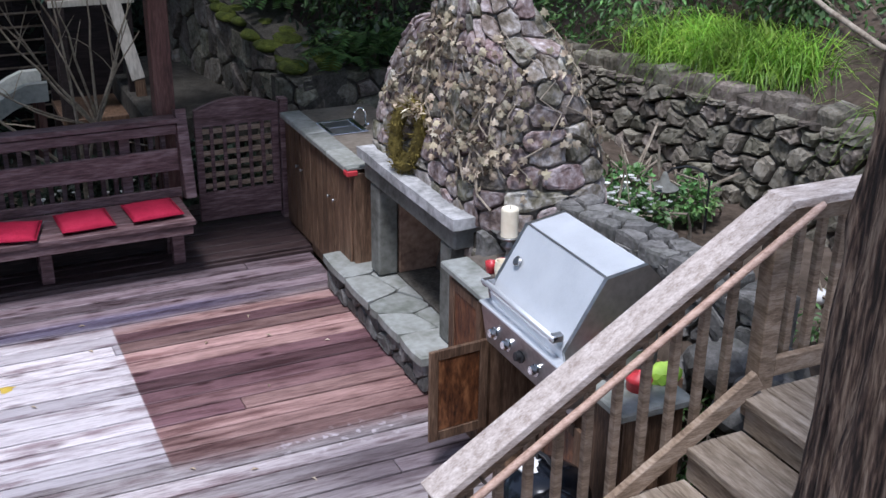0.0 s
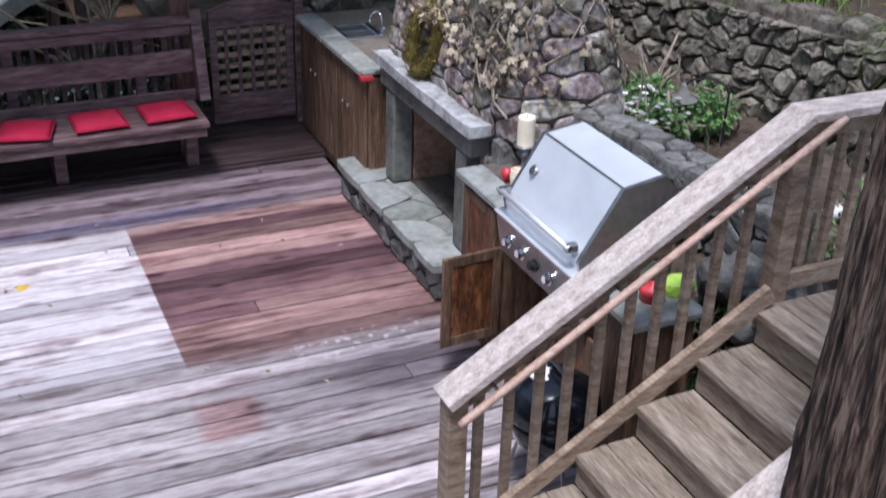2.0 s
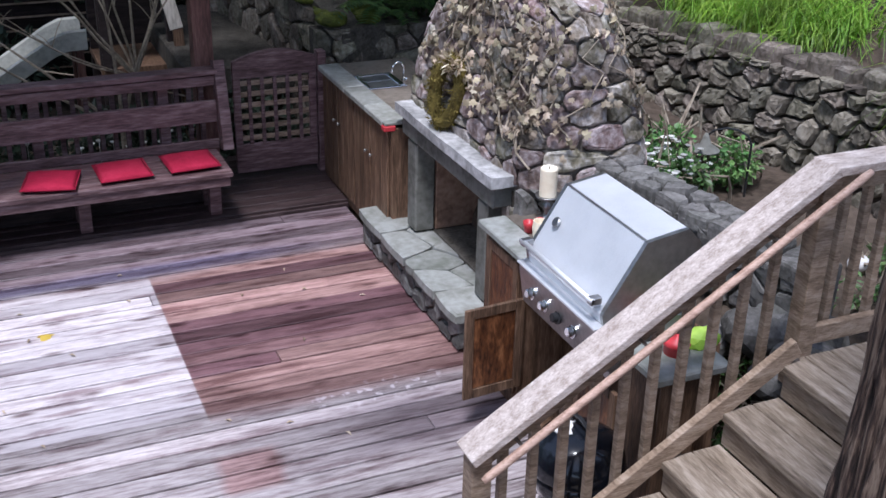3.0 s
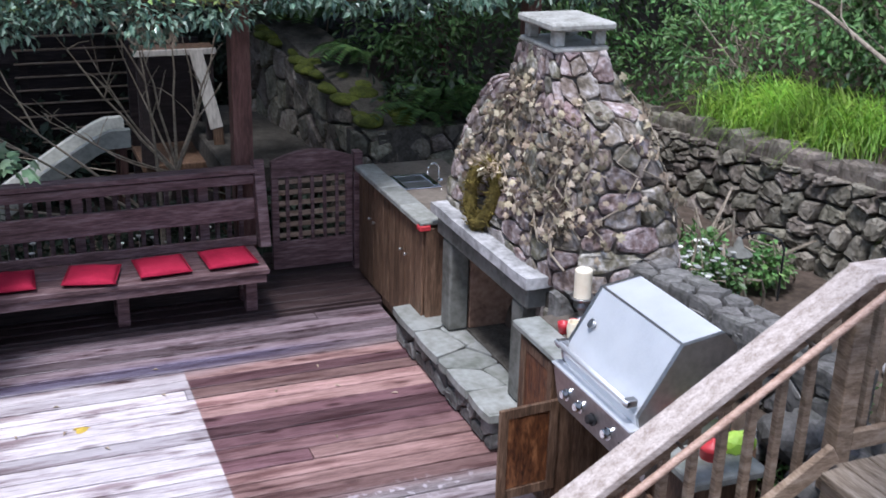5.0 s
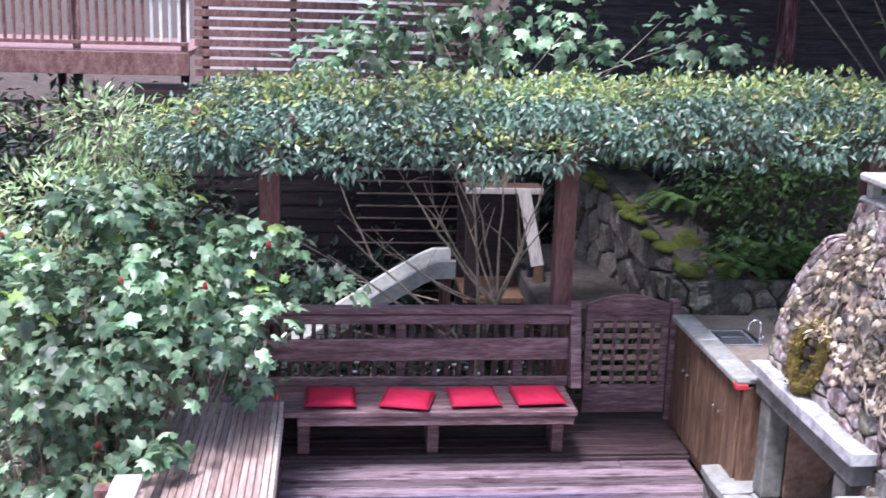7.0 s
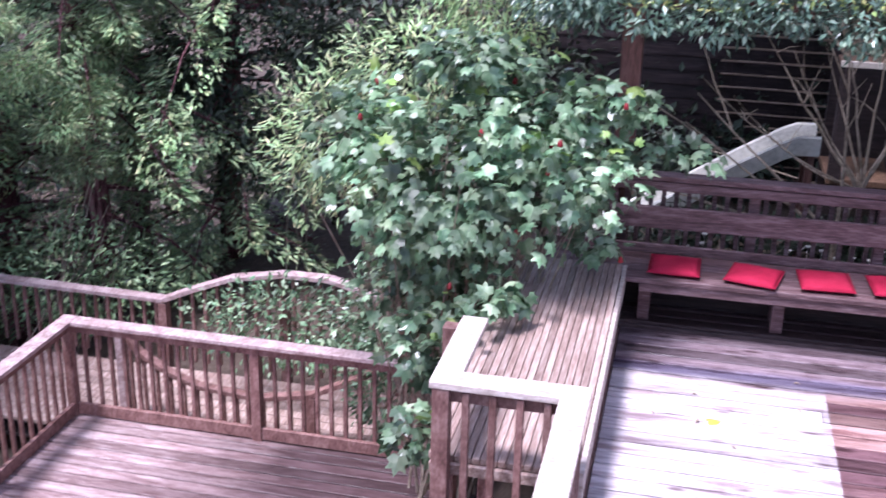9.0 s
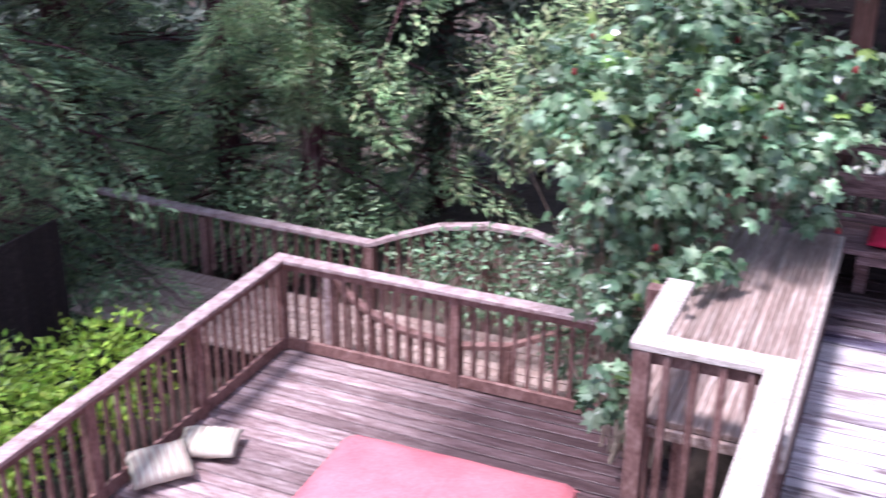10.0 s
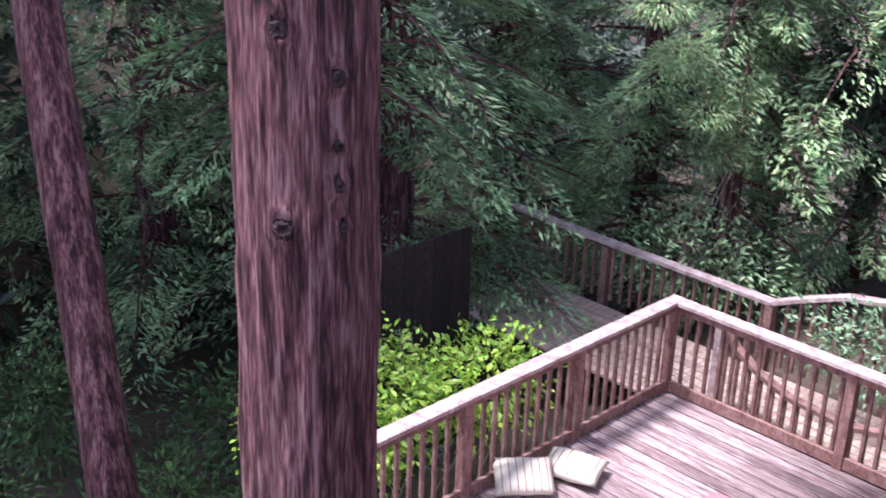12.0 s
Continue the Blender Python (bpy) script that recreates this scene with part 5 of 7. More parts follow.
def slat_fence(name, label, x0, x1, y, z0, z1, pitch, high, material, posts=1.8, gap_wall=False):
    f = thing(name, label, "fence", ((x0 + x1) / 2, y, z0))
    z = z0
    while z + high < z1:
        boxed("slat", (x0, x1, y - 0.012, y + 0.012, z, z + high), material, f, bevel=0.003)
        z += pitch
    x = x0 + 0.1
    while x < x1:
        boxed("post", (x, x + 0.09, y + 0.0125, y + 0.10, z0 - 1.2, z1), DARKW, f)
        x += posts
    return f


def build_stepped_slats():
    f = thing("slatted_screen", "dark slatted wooden screen, light on its slats put into paler wood", "fence", (0.5, 13.9, 0))
    for i in range(15):
        z = -0.6 + i * 0.158
        # paler wood on the slats carries the light along them
        part("slat", beam(bmesh.new(), (0.15, 13.9, z), (2.2, 13.9, z), 0.07, 0.02, up=(0, 0.3, 1), bevel=0.002), RAILW, f)
    for x in (0.2, 1.1, 2.0):
        boxed("post", (x, x + 0.09, 13.96, 14.05, -1.0, 1.9), DARKW, f)


def build_neighbour_deck():
    d = thing("balcony", "neighbouring raised wooden balcony with white-lit railing", "balcony", (-4.2, 16, 2.3))
    boxed("floor", (-7.5, -2.14, 16.0, 19.0, 2.44, 2.52), LRAILW, d)
    boxed("rim_joist", (-7.5, -2.12, 15.93, 15.995, 2.20, 2.51), LRAILW, d)
    boxed("top_rail", (-7.5, -2.14, 15.95, 16.05, 3.26, 3.31), LCAPW, d)
    boxed("bottom_rail", (-7.5, -2.14, 15.97, 16.03, 2.60, 2.65), LRAILW, d)
    for i in range(44):
        x = -7.4 + i * 0.122
        boxed("baluster", (x, x + 0.04, 15.98, 16.02, 2.651, 3.259), PAINTW if x > -2.75 else LRAILW, d, bevel=0.003)
    for x in (-7.4, -5.5, -3.7, -2.25):
        boxed("post", (x, x + 0.11, 15.99, 16.1, -5.5, 2.19), DARKW, d)
        boxed("rail_post", (x, x + 0.09, 16.06, 16.15, 2.53, 3.26), LRAILW, d)
    boxed("lower_floor", (-7.5, -3.0, 16.2, 18.5, 0.92, 1.0), LRAILW, d)
    for i in range(26):
        x = -7.4 + i * 0.15
        boxed("lower_baluster", (x, x + 0.035, 16.2, 16.235, 1.0, 1.75), LRAILW, d, bevel=0.003)
    boxed("lower_rail", (-7.5, -3.2, 16.18, 16.26, 1.752, 1.80), LRAILW, d)
    boxed("brace", (-4.0, -3.9, 16.4, 16.5, 1.0, 2.43), DARKW, d)
    slat_fence("privacy_fence", "red-brown horizontal slat fence with bright gaps", -2.05, 1.75, 16.0, 2.20, 3.7, 0.135, 0.098, LRAILW, 1.2)


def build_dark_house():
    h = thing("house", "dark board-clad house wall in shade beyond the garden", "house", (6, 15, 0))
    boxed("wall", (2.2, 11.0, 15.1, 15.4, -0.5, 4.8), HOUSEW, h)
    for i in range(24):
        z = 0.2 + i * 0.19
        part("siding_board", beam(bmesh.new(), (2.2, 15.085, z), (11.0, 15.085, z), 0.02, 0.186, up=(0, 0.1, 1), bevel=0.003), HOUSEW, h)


def build_shade_wall():
    """Dark boarded wall, added to stand for the deep shade behind the slatted screen."""
    w = thing("shed", "dark boarded wall added for the deep shade behind the screen", "shed", (0.2, 14.4, -1.0))
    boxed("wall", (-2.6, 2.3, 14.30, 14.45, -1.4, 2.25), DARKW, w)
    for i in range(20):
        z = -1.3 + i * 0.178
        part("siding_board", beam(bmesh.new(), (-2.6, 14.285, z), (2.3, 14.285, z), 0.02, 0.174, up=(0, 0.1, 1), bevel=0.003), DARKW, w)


def build_bare_shrub():
    """Leafless pale stems that fan out behind the bench."""
    t = thing("bare_shrub", "leafless shrub with pale fanning stems behind the bench", "shrub", (1.33, 9.7, 0.0))
    rng = random.Random(61)
    root = Vector((1.33, 9.7, 0.0))
    fork = Vector((1.33, 9.7, 0.75))
    part("trunk", tube(bmesh.new(), [root, (1.34, 9.7, 0.4), fork], [0.03, 0.026, 0.022], 7), TWIG, t)
    for end, sag, r in (((-0.10, 9.6, 1.66), 0.10, 0.010), ((0.35, 9.8, 2.08), 0.05, 0.014), ((1.04, 9.65, 2.10), -0.05, 0.011), ((1.36, 9.75, 2.30), -0.02, 0.012), ((1.78, 9.7, 2.12), 0.0, 0.013), ((0.62, 9.5, 1.95), 0.08, 0.012), ((0.2, 9.9, 1.45), 0.12, 0.008), ((1.62, 9.5, 1.7), 0.04, 0.011), ((0.9, 9.9, 1.95), 0.0, 0.010)):
        e = Vector(end)
        pts = []
        for k in range(8):
            s = k / 7
            pts.append(fork.lerp(e, s) + Vector((rng.uniform(-0.012, 0.012), rng.uniform(-0.02, 0.02), sag * -math.sin(math.pi * s) + rng.uniform(-0.01, 0.01))))
        part("stem", tube(bmesh.new(), pts, [r * (1.25 - 0.95 * k / 7) for k in range(8)], 6), TWIG, t)
        for j in range(3):
            p = pts[rng.randint(3, 6)]
            q = p + Vector((rng.uniform(-0.25, 0.2), rng.uniform(-0.1, 0.1), rng.uniform(0.05, 0.35)))
            part("twig", tube(bmesh.new(), [p, p.lerp(q, 0.5) + Vector((0, 0, 0.02)), q], [0.006, 0.004, 0.002], 5), TWIG, t)


build_shade_wall()
build_bare_shrub()
build_slide()
build_playhouse()
build_stepped_slats()
build_neighbour_deck()
build_dark_house()
# white wall and eave added to stand for the bright distance behind the fence gaps
h2 = thing("house", "pale wall added for the brightness beyond the fence", "house", (-3, 22, 0))
boxed("wall", (-2.6, 1.8, 22.0, 22.3, -4.0, 5.5), PAINTW, h2)
boxed("eave", (-2.8, 2.1, 21.6, 22.5, 5.5, 5.7), DARKW, h2)


# ---- bridge and far rail ----
def build_bridge():
    b = decking("deck_walkway", "pale sunlit wooden walkway beyond the lower deck", -9.0, -2.0, 8.9, 10.4, -2.15, SIDEW, DARKW)
    r = thing("bridge_railing", "weathered railing with arched cap over the walkway", "railing", (-5.0, 10.5, -2.1))
    pts = [(-9.5, -1.36), (-7.9, -1.39), (-5.63, -1.41), (-5.25, -1.24), (-4.8, -1.06), (-4.2, -0.95), (-3.7, -0.95), (-3.2, -1.07), (-2.7, -1.25)]
    for i, (p, q) in enumerate(zip(pts, pts[1:])):
        part("cap", beam(bmesh.new(), (p[0], 10.5, p[1]), (q[0], 10.5, q[1]), 0.14, 0.05), LCAPW, r)
    for i in range(44):
        x = -9.3 + i * 0.148
        for p, q in zip(pts, pts[1:]):
            if p[0] <= x < q[0]:
                z = p[1] + (q[1] - p[1]) * (x - p[0]) / (q[0] - p[0])
                boxed("baluster", (x, x + 0.035, 10.48, 10.515, -2.14, z - 0.03), LRAILW, r, bevel=0.003)
    for x in (-7.9, -5.63, -4.2, -2.9):
        boxed("post", (x - 0.05, x + 0.05, 10.43, 10.53, -2.6, -1.44 if x < -5 else -1.25), LRAILW, r)
    # inner curved rail beside the lower deck
    r = thing("curved_railing", "dark wooden walkway railing with dipping cap", "railing", (-4.2, 9.4, -2.1))
    pts = [(-5.41, -1.2), (-5.26, -1.39), (-4.98, -1.56), (-4.65, -1.68), (-4.03, -1.73), (-3.47, -1.62), (-2.97, -1.36), (-2.7, -1.2)]
    for p, q in zip(pts, pts[1:]):
        part("cap", beam(bmesh.new(), (p[0], 9.2, p[1]), (q[0], 9.2, q[1]), 0.1, 0.05), LRAILW, r)
    for i in range(18):
        x = -5.38 + i * 0.14
        for p, q in zip(pts, pts[1:]):
            if p[0] <= x < q[0]:
                z = p[1] + (q[1] - p[1]) * (x - p[0]) / (q[0] - p[0])
                boxed("baluster", (x, x + 0.035, 9.18, 9.215, -2.14, z - 0.03), LRAILW, r, bevel=0.003)
    boxed("post", (-5.5, -5.4, 9.15, 9.25, -2.5, -1.14), LCAPW, r)
    boxed("post", (-3.52, -3.42, 9.15, 9.25, -2.5, -1.64), LRAILW, r)


build_bridge()


def build_board_wall():
    """Dark brown boarded wall half hidden beyond the lime shrub."""
    w = thing("board_fence", "dark brown upright board fence in deep shade", "fence", (-8.2, 7.4, -3.6))
    for i in range(13):
        y = 6.5 + i * 0.145
        boxed("board", (-8.22, -8.195, y, y + 0.14, -3.9, -0.75), DARKW, w, bevel=0.003)
    for z in (-2.6, -1.1):
        boxed("rail", (-8.26, -8.221, 6.5, 8.38, z, z + 0.09), DARKW, w)


build_board_wall()


# ---- lower deck things ----
def soft_box(w, d, h, r, bulge, n=14):
    """A padded block with round corners, standing on z = 0."""
    bm = bmesh.new()
    bmesh.ops.create_cube(bm, size=1.0)
    bmesh.ops.subdivide_edges(bm, edges=bm.edges, cuts=n, use_grid_fill=True)
    for v in bm.verts:
        p = v.co.copy()
        q = Vector((p.x * w, p.y * d, p.z * h))
        inner = Vector((max(-w / 2 + r, min(w / 2 - r, q.x)), max(-d / 2 + r, min(d / 2 - r, q.y)), max(-h / 2 + r, min(h / 2 - r, q.z))))
        dv = q - inner
        if dv.length > 1e-6:
            q = inner + dv.normalized() * r
        if p.z > 0:
            q.z += bulge * (1 - (2 * p.x) ** 2) * (1 - (2 * p.y) ** 2) + 0.012 * noise.noise(Vector((p.x * 5, p.y * 5, 1)))
        v.co = q + Vector((0, 0, h / 2))
    return bm


mt = thing("daybed", "faded red padded daybed mattress on the lower deck", "daybed", (-3.07, 6.04, -1.80))
bm = soft_box(2.05, 2.2, 0.32, 0.13, 0.04)
bm.transform(pose(-3.07, 6.03, -1.80, 0, 0, 2))
part("mattress", bm, MATTC, mt, smooth=True)
part("piping", tube(bmesh.new(), [(-4.05, 7.09, -1.55), (-3.05, 7.12, -1.545), (-2.1, 7.09, -1.55)], 0.008, 6), MATTC, mt)


def build_pillow(at, turn, tilt):
    p = thing("pillow", "cream pillow with thin brown stripes on the deck", "pillow", at, "pillows on the lower deck")
    m = pose(*at, tilt, 0, turn)
    bm = build_cushion()
    bm.transform(m @ Matrix.Diagonal((1.35, 1.0, 2.2, 1)))
    part("cover", bm, PILLOWC, p, smooth=True)
    bm = bmesh.new()
    for i in range(-3, 4):
        x = i * 0.065
        pts = []
        for j in range(9):
            v = (j / 8 * 2 - 1) * 0.93
            u = x / 0.25
            e = max((1 - abs(u) ** 3.2) * (1 - abs(v) ** 3.2), 0) ** 0.45
            pts.append(m @ Vector((x, v * 0.185, (0.0325 + 0.0325 * e) * 2.2 + 0.002)))
        tube(bm, pts, 0.005, 5)
    part("striping", bm, STRIPEC, p)


build_pillow((-5.42, 6.22, -1.72), 50, 22)
build_pillow((-5.26, 6.70, -1.77), 20, 5)


# ---- trees and plants ----
def trunk_mesh(base, top, r0, r1, seed, seg=40, ridge=0.09, steps=60, knots=()):
    """A tapered trunk with long bark ridges and a few knots."""
    rng = random.Random(seed)
    base, top = Vector(base), Vector(top)
    d = (top - base).normalized()
    s = d.cross(Vector((0, 1, 0))).normalized()
    u = s.cross(d)
    verts, faces = [], []
    for i in range(steps + 1):
        t = i / steps
        c, r = base.lerp(top, t), r0 + (r1 - r0) * t
        for k in range(seg):
            a = 2 * math.pi * k / seg
            n = noise.noise(Vector((math.cos(a) * 3.2, math.sin(a) * 3.2, t * (top - base).length * 0.45 + seed)))
            n2 = noise.noise(Vector((math.cos(a) * 9, math.sin(a) * 9, t * (top - base).length * 1.3 + seed)))
            n3 = noise.noise(Vector((math.cos(a) * 22, math.sin(a) * 22, t * (top - base).length * 2.2 + seed)))
            n4 = noise.noise(Vector((math.cos(a) * 13, math.sin(a) * 13, t * (top - base).length * 6 + seed)))
            rr = r * (1 + ridge * 0.6 * n + ridge * 0.6 * n2 + ridge * 0.7 * n3 * (0.6 + n4))
            for ka, kt, ks in knots:
                dist = math.hypot((a - ka) * r, (t - kt) * (top - base).length)
                rr += 0.06 * math.exp(-(dist / ks) ** 2) - 0.15 * math.exp(-(dist / (ks * 0.5)) ** 2)
            verts.append(c + (s * math.cos(a) + u * math.sin(a)) * rr)
    for i in range(steps):
        for k in range(seg):
            faces.append((i * seg + k, i * seg + (k + 1) % seg, (i + 1) * seg + (k + 1) % seg, (i + 1) * seg + k))
    return [tuple(v) for v in verts], [], faces


def redwood(base, r0, height, seed, limbs, lo, reach, leaves=230, lean=(0, 0), leaf=0.15, label="", knots=(), sector=None, top_r=None, steps=60, seg=40):
    """Trunk, drooping limbs and flat feathery sprays."""
    t = thing("redwood_tree", label or "tall redwood tree with feathery drooping branches", "tree", base)
    top = (base[0] + lean[0], base[1] + lean[1], base[2] + height)
    part("trunk", trunk_mesh(base, top, r0, top_r or r0 * 0.55, seed, knots=knots, steps=steps, seg=seg), BARK, t, smooth=True)
    for ka, kt, ks in knots:
        c = Vector(base).lerp(Vector(top), kt)
        r = r0 + ((top_r or r0 * 0.55) - r0) * kt
        kn = bmesh.new()
        out = Vector((-math.cos(ka), math.sin(ka), 0))
        m = Matrix.Translation(c + out * (r - 0.01)) @ out.to_track_quat("Z", "Y").to_matrix().to_4x4()
        bmesh.ops.create_icosphere(kn, subdivisions=3, radius=1)
        for v in kn.verts:
            q = v.co.copy()
            ring = math.hypot(q.x, q.y)
            v.co = Vector((q.x * ks * 0.75, q.y * ks * 0.8, (0.055 * q.z - 0.06 * max(0, 0.6 - ring) * (q.z > 0)) * 0.8)) * (1 + 0.35 * noise.noise(q * 2.6 + c))
        kn.transform(m)
        part("knot", kn, KNOTW, t, "dark scar of a lost branch")
    if not limbs:
        return t
    rng = np.random.default_rng(seed)
    bm = bmesh.new()
    C, D, N, tips = [], [], [], []
    for i in range(limbs):
        f = lo + (1 - lo) * rng.random()
        a = rng.uniform(0, 2 * math.pi) if sector is None else rng.uniform(*sector)
        L = reach * rng.uniform(0.55, 1.1) * (1.15 - 0.6 * f)
        o = np.array([base[0] + lean[0] * f, base[1] + lean[1] * f, base[2] + height * f])
        out = np.array([math.cos(a), math.sin(a), 0.0])
        rise, droop = rng.uniform(0.0, 0.25), rng.uniform(0.25, 0.6)
        def at(s):
            return o + out * L * s + np.array([0, 0, L * (rise * s - droop * s * s)])
        tube(bm, [at(s) for s in (0.0, 0.35, 0.7, 1.0)], [0.035, 0.022, 0.012, 0.004], 5)
        k = leaves
        s = 0.2 + 0.85 * rng.random(k) ** 0.8
        side = rng.choice([-1, 1], k)
        lat = np.cross(out, [0, 0, 1.0])
        spread = rng.random(k) ** 0.7 * L * 0.28 * np.clip(1.25 - s, 0.2, 1)
        p = o + out * (L * s)[:, None] + np.stack([0 * s, 0 * s, L * (rise * s - droop * s * s)], 1)
        p = p + lat * (side * spread)[:, None] + np.array([0, 0, -1.0]) * (spread * 0.35 + 0.06 * np.abs(rng.normal(size=k)))[:, None]
        d = out * 0.8 + lat * (side * rng.uniform(0.2, 1.1, k))[:, None] + rng.normal(size=(k, 3)) * 0.28 + np.array([0, 0, -0.25])
        C.append(p)
        D.append(d)
        N.append(np.array([0, 0, 1.0]) + rng.normal(size=(k, 3)) * 0.35)
        tips.append(s > 0.66)
    part("branchwork", bm, BARK, t, kind="stuff")
    C, D, N, tips = np.concatenate(C), np.concatenate(D), np.concatenate(N), np.concatenate(tips)
    # paler tips: young leaves, and light on the sprays put into the colour
    tips &= rng.random(len(tips)) < 0.5
    n = len(C)
    size = leaf * rng.uniform(0.6, 1.3, n)
    for mask, mt_, nm in ((~tips, REDL, "crown"), (tips, REDLT, "young_growth")):
        part(nm, leaf_cloud(C[mask], D[mask], N[mask], size[mask], size[mask] * 0.26, 0.1), mt_, t, kind="stuff")
    return t


def leafy(name, label, category, blobs, n, size, material, seed, droop=0.3, aspect=0.5, shell=0.5, stems=0, root=None, tipmat=None, lobed=False, stem_mat=TWIG, flowers=0, tipfrac=0.25):
    """A shrub: blobs of leaves on twigs that leave one root."""
    rng = np.random.default_rng(seed)
    root = root or (blobs[0][0][0], blobs[0][0][1], blobs[0][0][2] - blobs[0][1][2])
    t = thing(name, label, category, root)
    p, out = in_blobs(rng, n, blobs, shell)
    d = out + rng.normal(size=(n, 3)) * 0.6 + np.array([0, 0, -droop])
    nr = out * 0.5 + np.array([0, 0, 1.0]) + rng.normal(size=(n, 3)) * 0.45
    sz = size * rng.uniform(0.55, 1.3, n)
    if tipmat:
        top = (out[:, 2] > 0.55) & (rng.random(n) < tipfrac * 3)
    else:
        top = np.zeros(n, bool)
    for mask, mm, nm in ((~top, material, "foliage"), (top, tipmat, "new_growth")):
        if mask.any():
            data = lobed_cloud(p[mask], d[mask], nr[mask], sz[mask]) if lobed else leaf_cloud(p[mask], d[mask], nr[mask], sz[mask], sz[mask] * aspect)
            part(nm, data, mm, t, kind="stuff")
    if stems:
        bm = bmesh.new()
        for i in range(stems):
            q = p[rng.integers(n)]
            r = np.array(root) + rng.normal(size=3) * np.array([0.12, 0.12, 0.0])
            mid = r * 0.5 + q * 0.5 + np.array([0, 0, 0.15]) + rng.normal(size=3) * 0.12
            tube(bm, [r, r * 0.7 + mid * 0.3 + np.array([0, 0, 0.08]), mid, q], [0.014, 0.011, 0.008, 0.003], 5)
        part("stemwork", bm, stem_mat, t, kind="stuff")
    if flowers:
        for i in range(flowers):
            k = rng.integers(n)
            c = p[k] + out[k] * 0.05
            bm = bmesh.new()
            lathe(bm, [(0.005, 0.022), (0.012, 0.015), (0.017, -0.004), (0.02, -0.02), (0.015, -0.024), (0.006, -0.014)], c, 8)
            part("flower", bm, FLOWR, t, "small red hanging blossom", smooth=True)
    return t


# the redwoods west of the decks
# unseen canopy, added to keep sky light off the gully trees
leafy("canopy_tree", "unseen dark leaf canopy added to shade the gully", "tree", [((-14.2, 0.5, 8.6), (3.0, 2.6, 0.9)), ((-15.0, 3.8, 9.0), (3.0, 2.6, 0.9)), ((-13.6, -3.0, 8.4), (2.8, 2.4, 0.9))], 12000, 0.30, SHADEL, 128, aspect=0.55, shell=0.2, stems=3, root=(-14.5, 1.0, -3.0))
redwood((-4.265, 3.095, -3.2), 0.37, 14, 3, 0, 0.5, 2, label="large redwood trunk with shaggy red-brown bark", top_r=0.30, steps=260, seg=120,
        knots=[(4.1, 0.4223, 0.06), (3.36, 0.4068, 0.055), (3.36, 0.3853, 0.035), (3.36, 0.3719, 0.045), (3.3, 0.357, 0.04), (4.1, 0.3577, 0.07)])
redwood((-7.3, 3.62, -4.5), 0.23, 15, 4, 8, 0.6, 1.8, 260, lean=(-3.2, 0.6), label="leaning redwood tree with slender red-brown trunk")
FOREST = [(-10.4, 7.9, 0.26, 70), (-10.8, 9.6, 0.28, 100), (-13.5, 3.2, 0.35, 90), (-9.6, 13.6, 0.22, 90), (-7.9, 13.2, 0.2, 40), (-8.9, 16.0, 0.25, 80), (-6.6, 14.6, 0.15, 50), (-12.0, 0.4, 0.3, 45), (-13.6, 7.6, 0.3, 90), (-12.0, 13.0, 0.4, 90), (-16.5, 5.5, 0.4, 80), (-10.6, 3.6, 0.22, 80), (-15.5, 11.0, 0.35, 80)]
for i, (x, y, r, k) in enumerate(FOREST):
    redwood((x, y, ground_height(x, y) - 0.3), r, (13 + 1.5 * (i % 3)) if y < 12 or x < -9 else 8.0, 40 + i, k, 0.52 if y < 4.5 else 0.34 if i == 0 else 0.10, 3.3, 520, leaf=0.13, lean=(random.Random(i).uniform(-0.4, 0.4), 0.2), steps=30, seg=20)

rngw = np.random.default_rng(77)
blobs = []
for x, y in zip(rngw.uniform(-27, -13.5, 170), rngw.uniform(-6, 26, 170)):
    blobs.append(((x, y, ground_height(x, y) + rngw.uniform(0.2, 3.5)), (1.7, 1.7, 1.4)))
for x, y in zip(rngw.uniform(-40, -24, 130), rngw.uniform(-10, 34, 130)):
    blobs.append(((x, y, ground_height(x, y) + rngw.uniform(0.5, 3.0)), (2.6, 2.6, 2.0)))
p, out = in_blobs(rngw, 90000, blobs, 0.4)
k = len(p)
tagged(part("far_woods", leaf_cloud(p, out + rngw.normal(size=(k, 3)), np.array([0, 0, 1.0]) + rngw.normal(size=(k, 3)) * 0.5, rngw.uniform(0.2, 0.5, k), rngw.uniform(0.08, 0.2, k)), SHADEL), "dense dark woodland on the far bank", "woods", kind="stuff")

leafy("dark_shrub", "dense dark shrub below the neighbouring balcony", "shrub", [((-5.2, 14.3, 0.8), (1.1, 0.5, 0.9)), ((-6.8, 14.0, 0.5), (1.1, 0.6, 1.1)), ((-3.8, 14.2, 0.8), (0.9, 0.5, 0.9)), ((-5.6, 13.8, -0.6), (1.4, 0.6, 0.8))], 6000, 0.13, SHADEL, 131, aspect=0.5, shell=0.25, stems=6, root=(-5.4, 14.2, -2.6))

# big trees over the far end of the garden, unseen crowns added to shade it
redwood((5.2, 13.2, 0.5), 0.13, 15, 71, 110, 0.33, 5.0, 330, leaf=0.22, steps=40, seg=24, label="tall redwood tree, crown added to shade the rear garden")
redwood((4.0, 18.5, 1.5), 0.4, 15, 72, 90, 0.3, 4.2, 300, leaf=0.22, steps=40, seg=24, label="tall redwood tree added for shade behind the slat fence")

# tree beside the stairs
t = thing("cedar_tree", "old tree trunk with furrowed grey-brown bark beside stairs", "tree", (2.11, 1.72, -1.1))
part("trunk", trunk_mesh((2.11, 1.68, -1.1), (2.52, 1.84, 6.5), 0.30, 0.27, 9, ridge=0.2, steps=200, seg=120), BARK2, t, smooth=True)

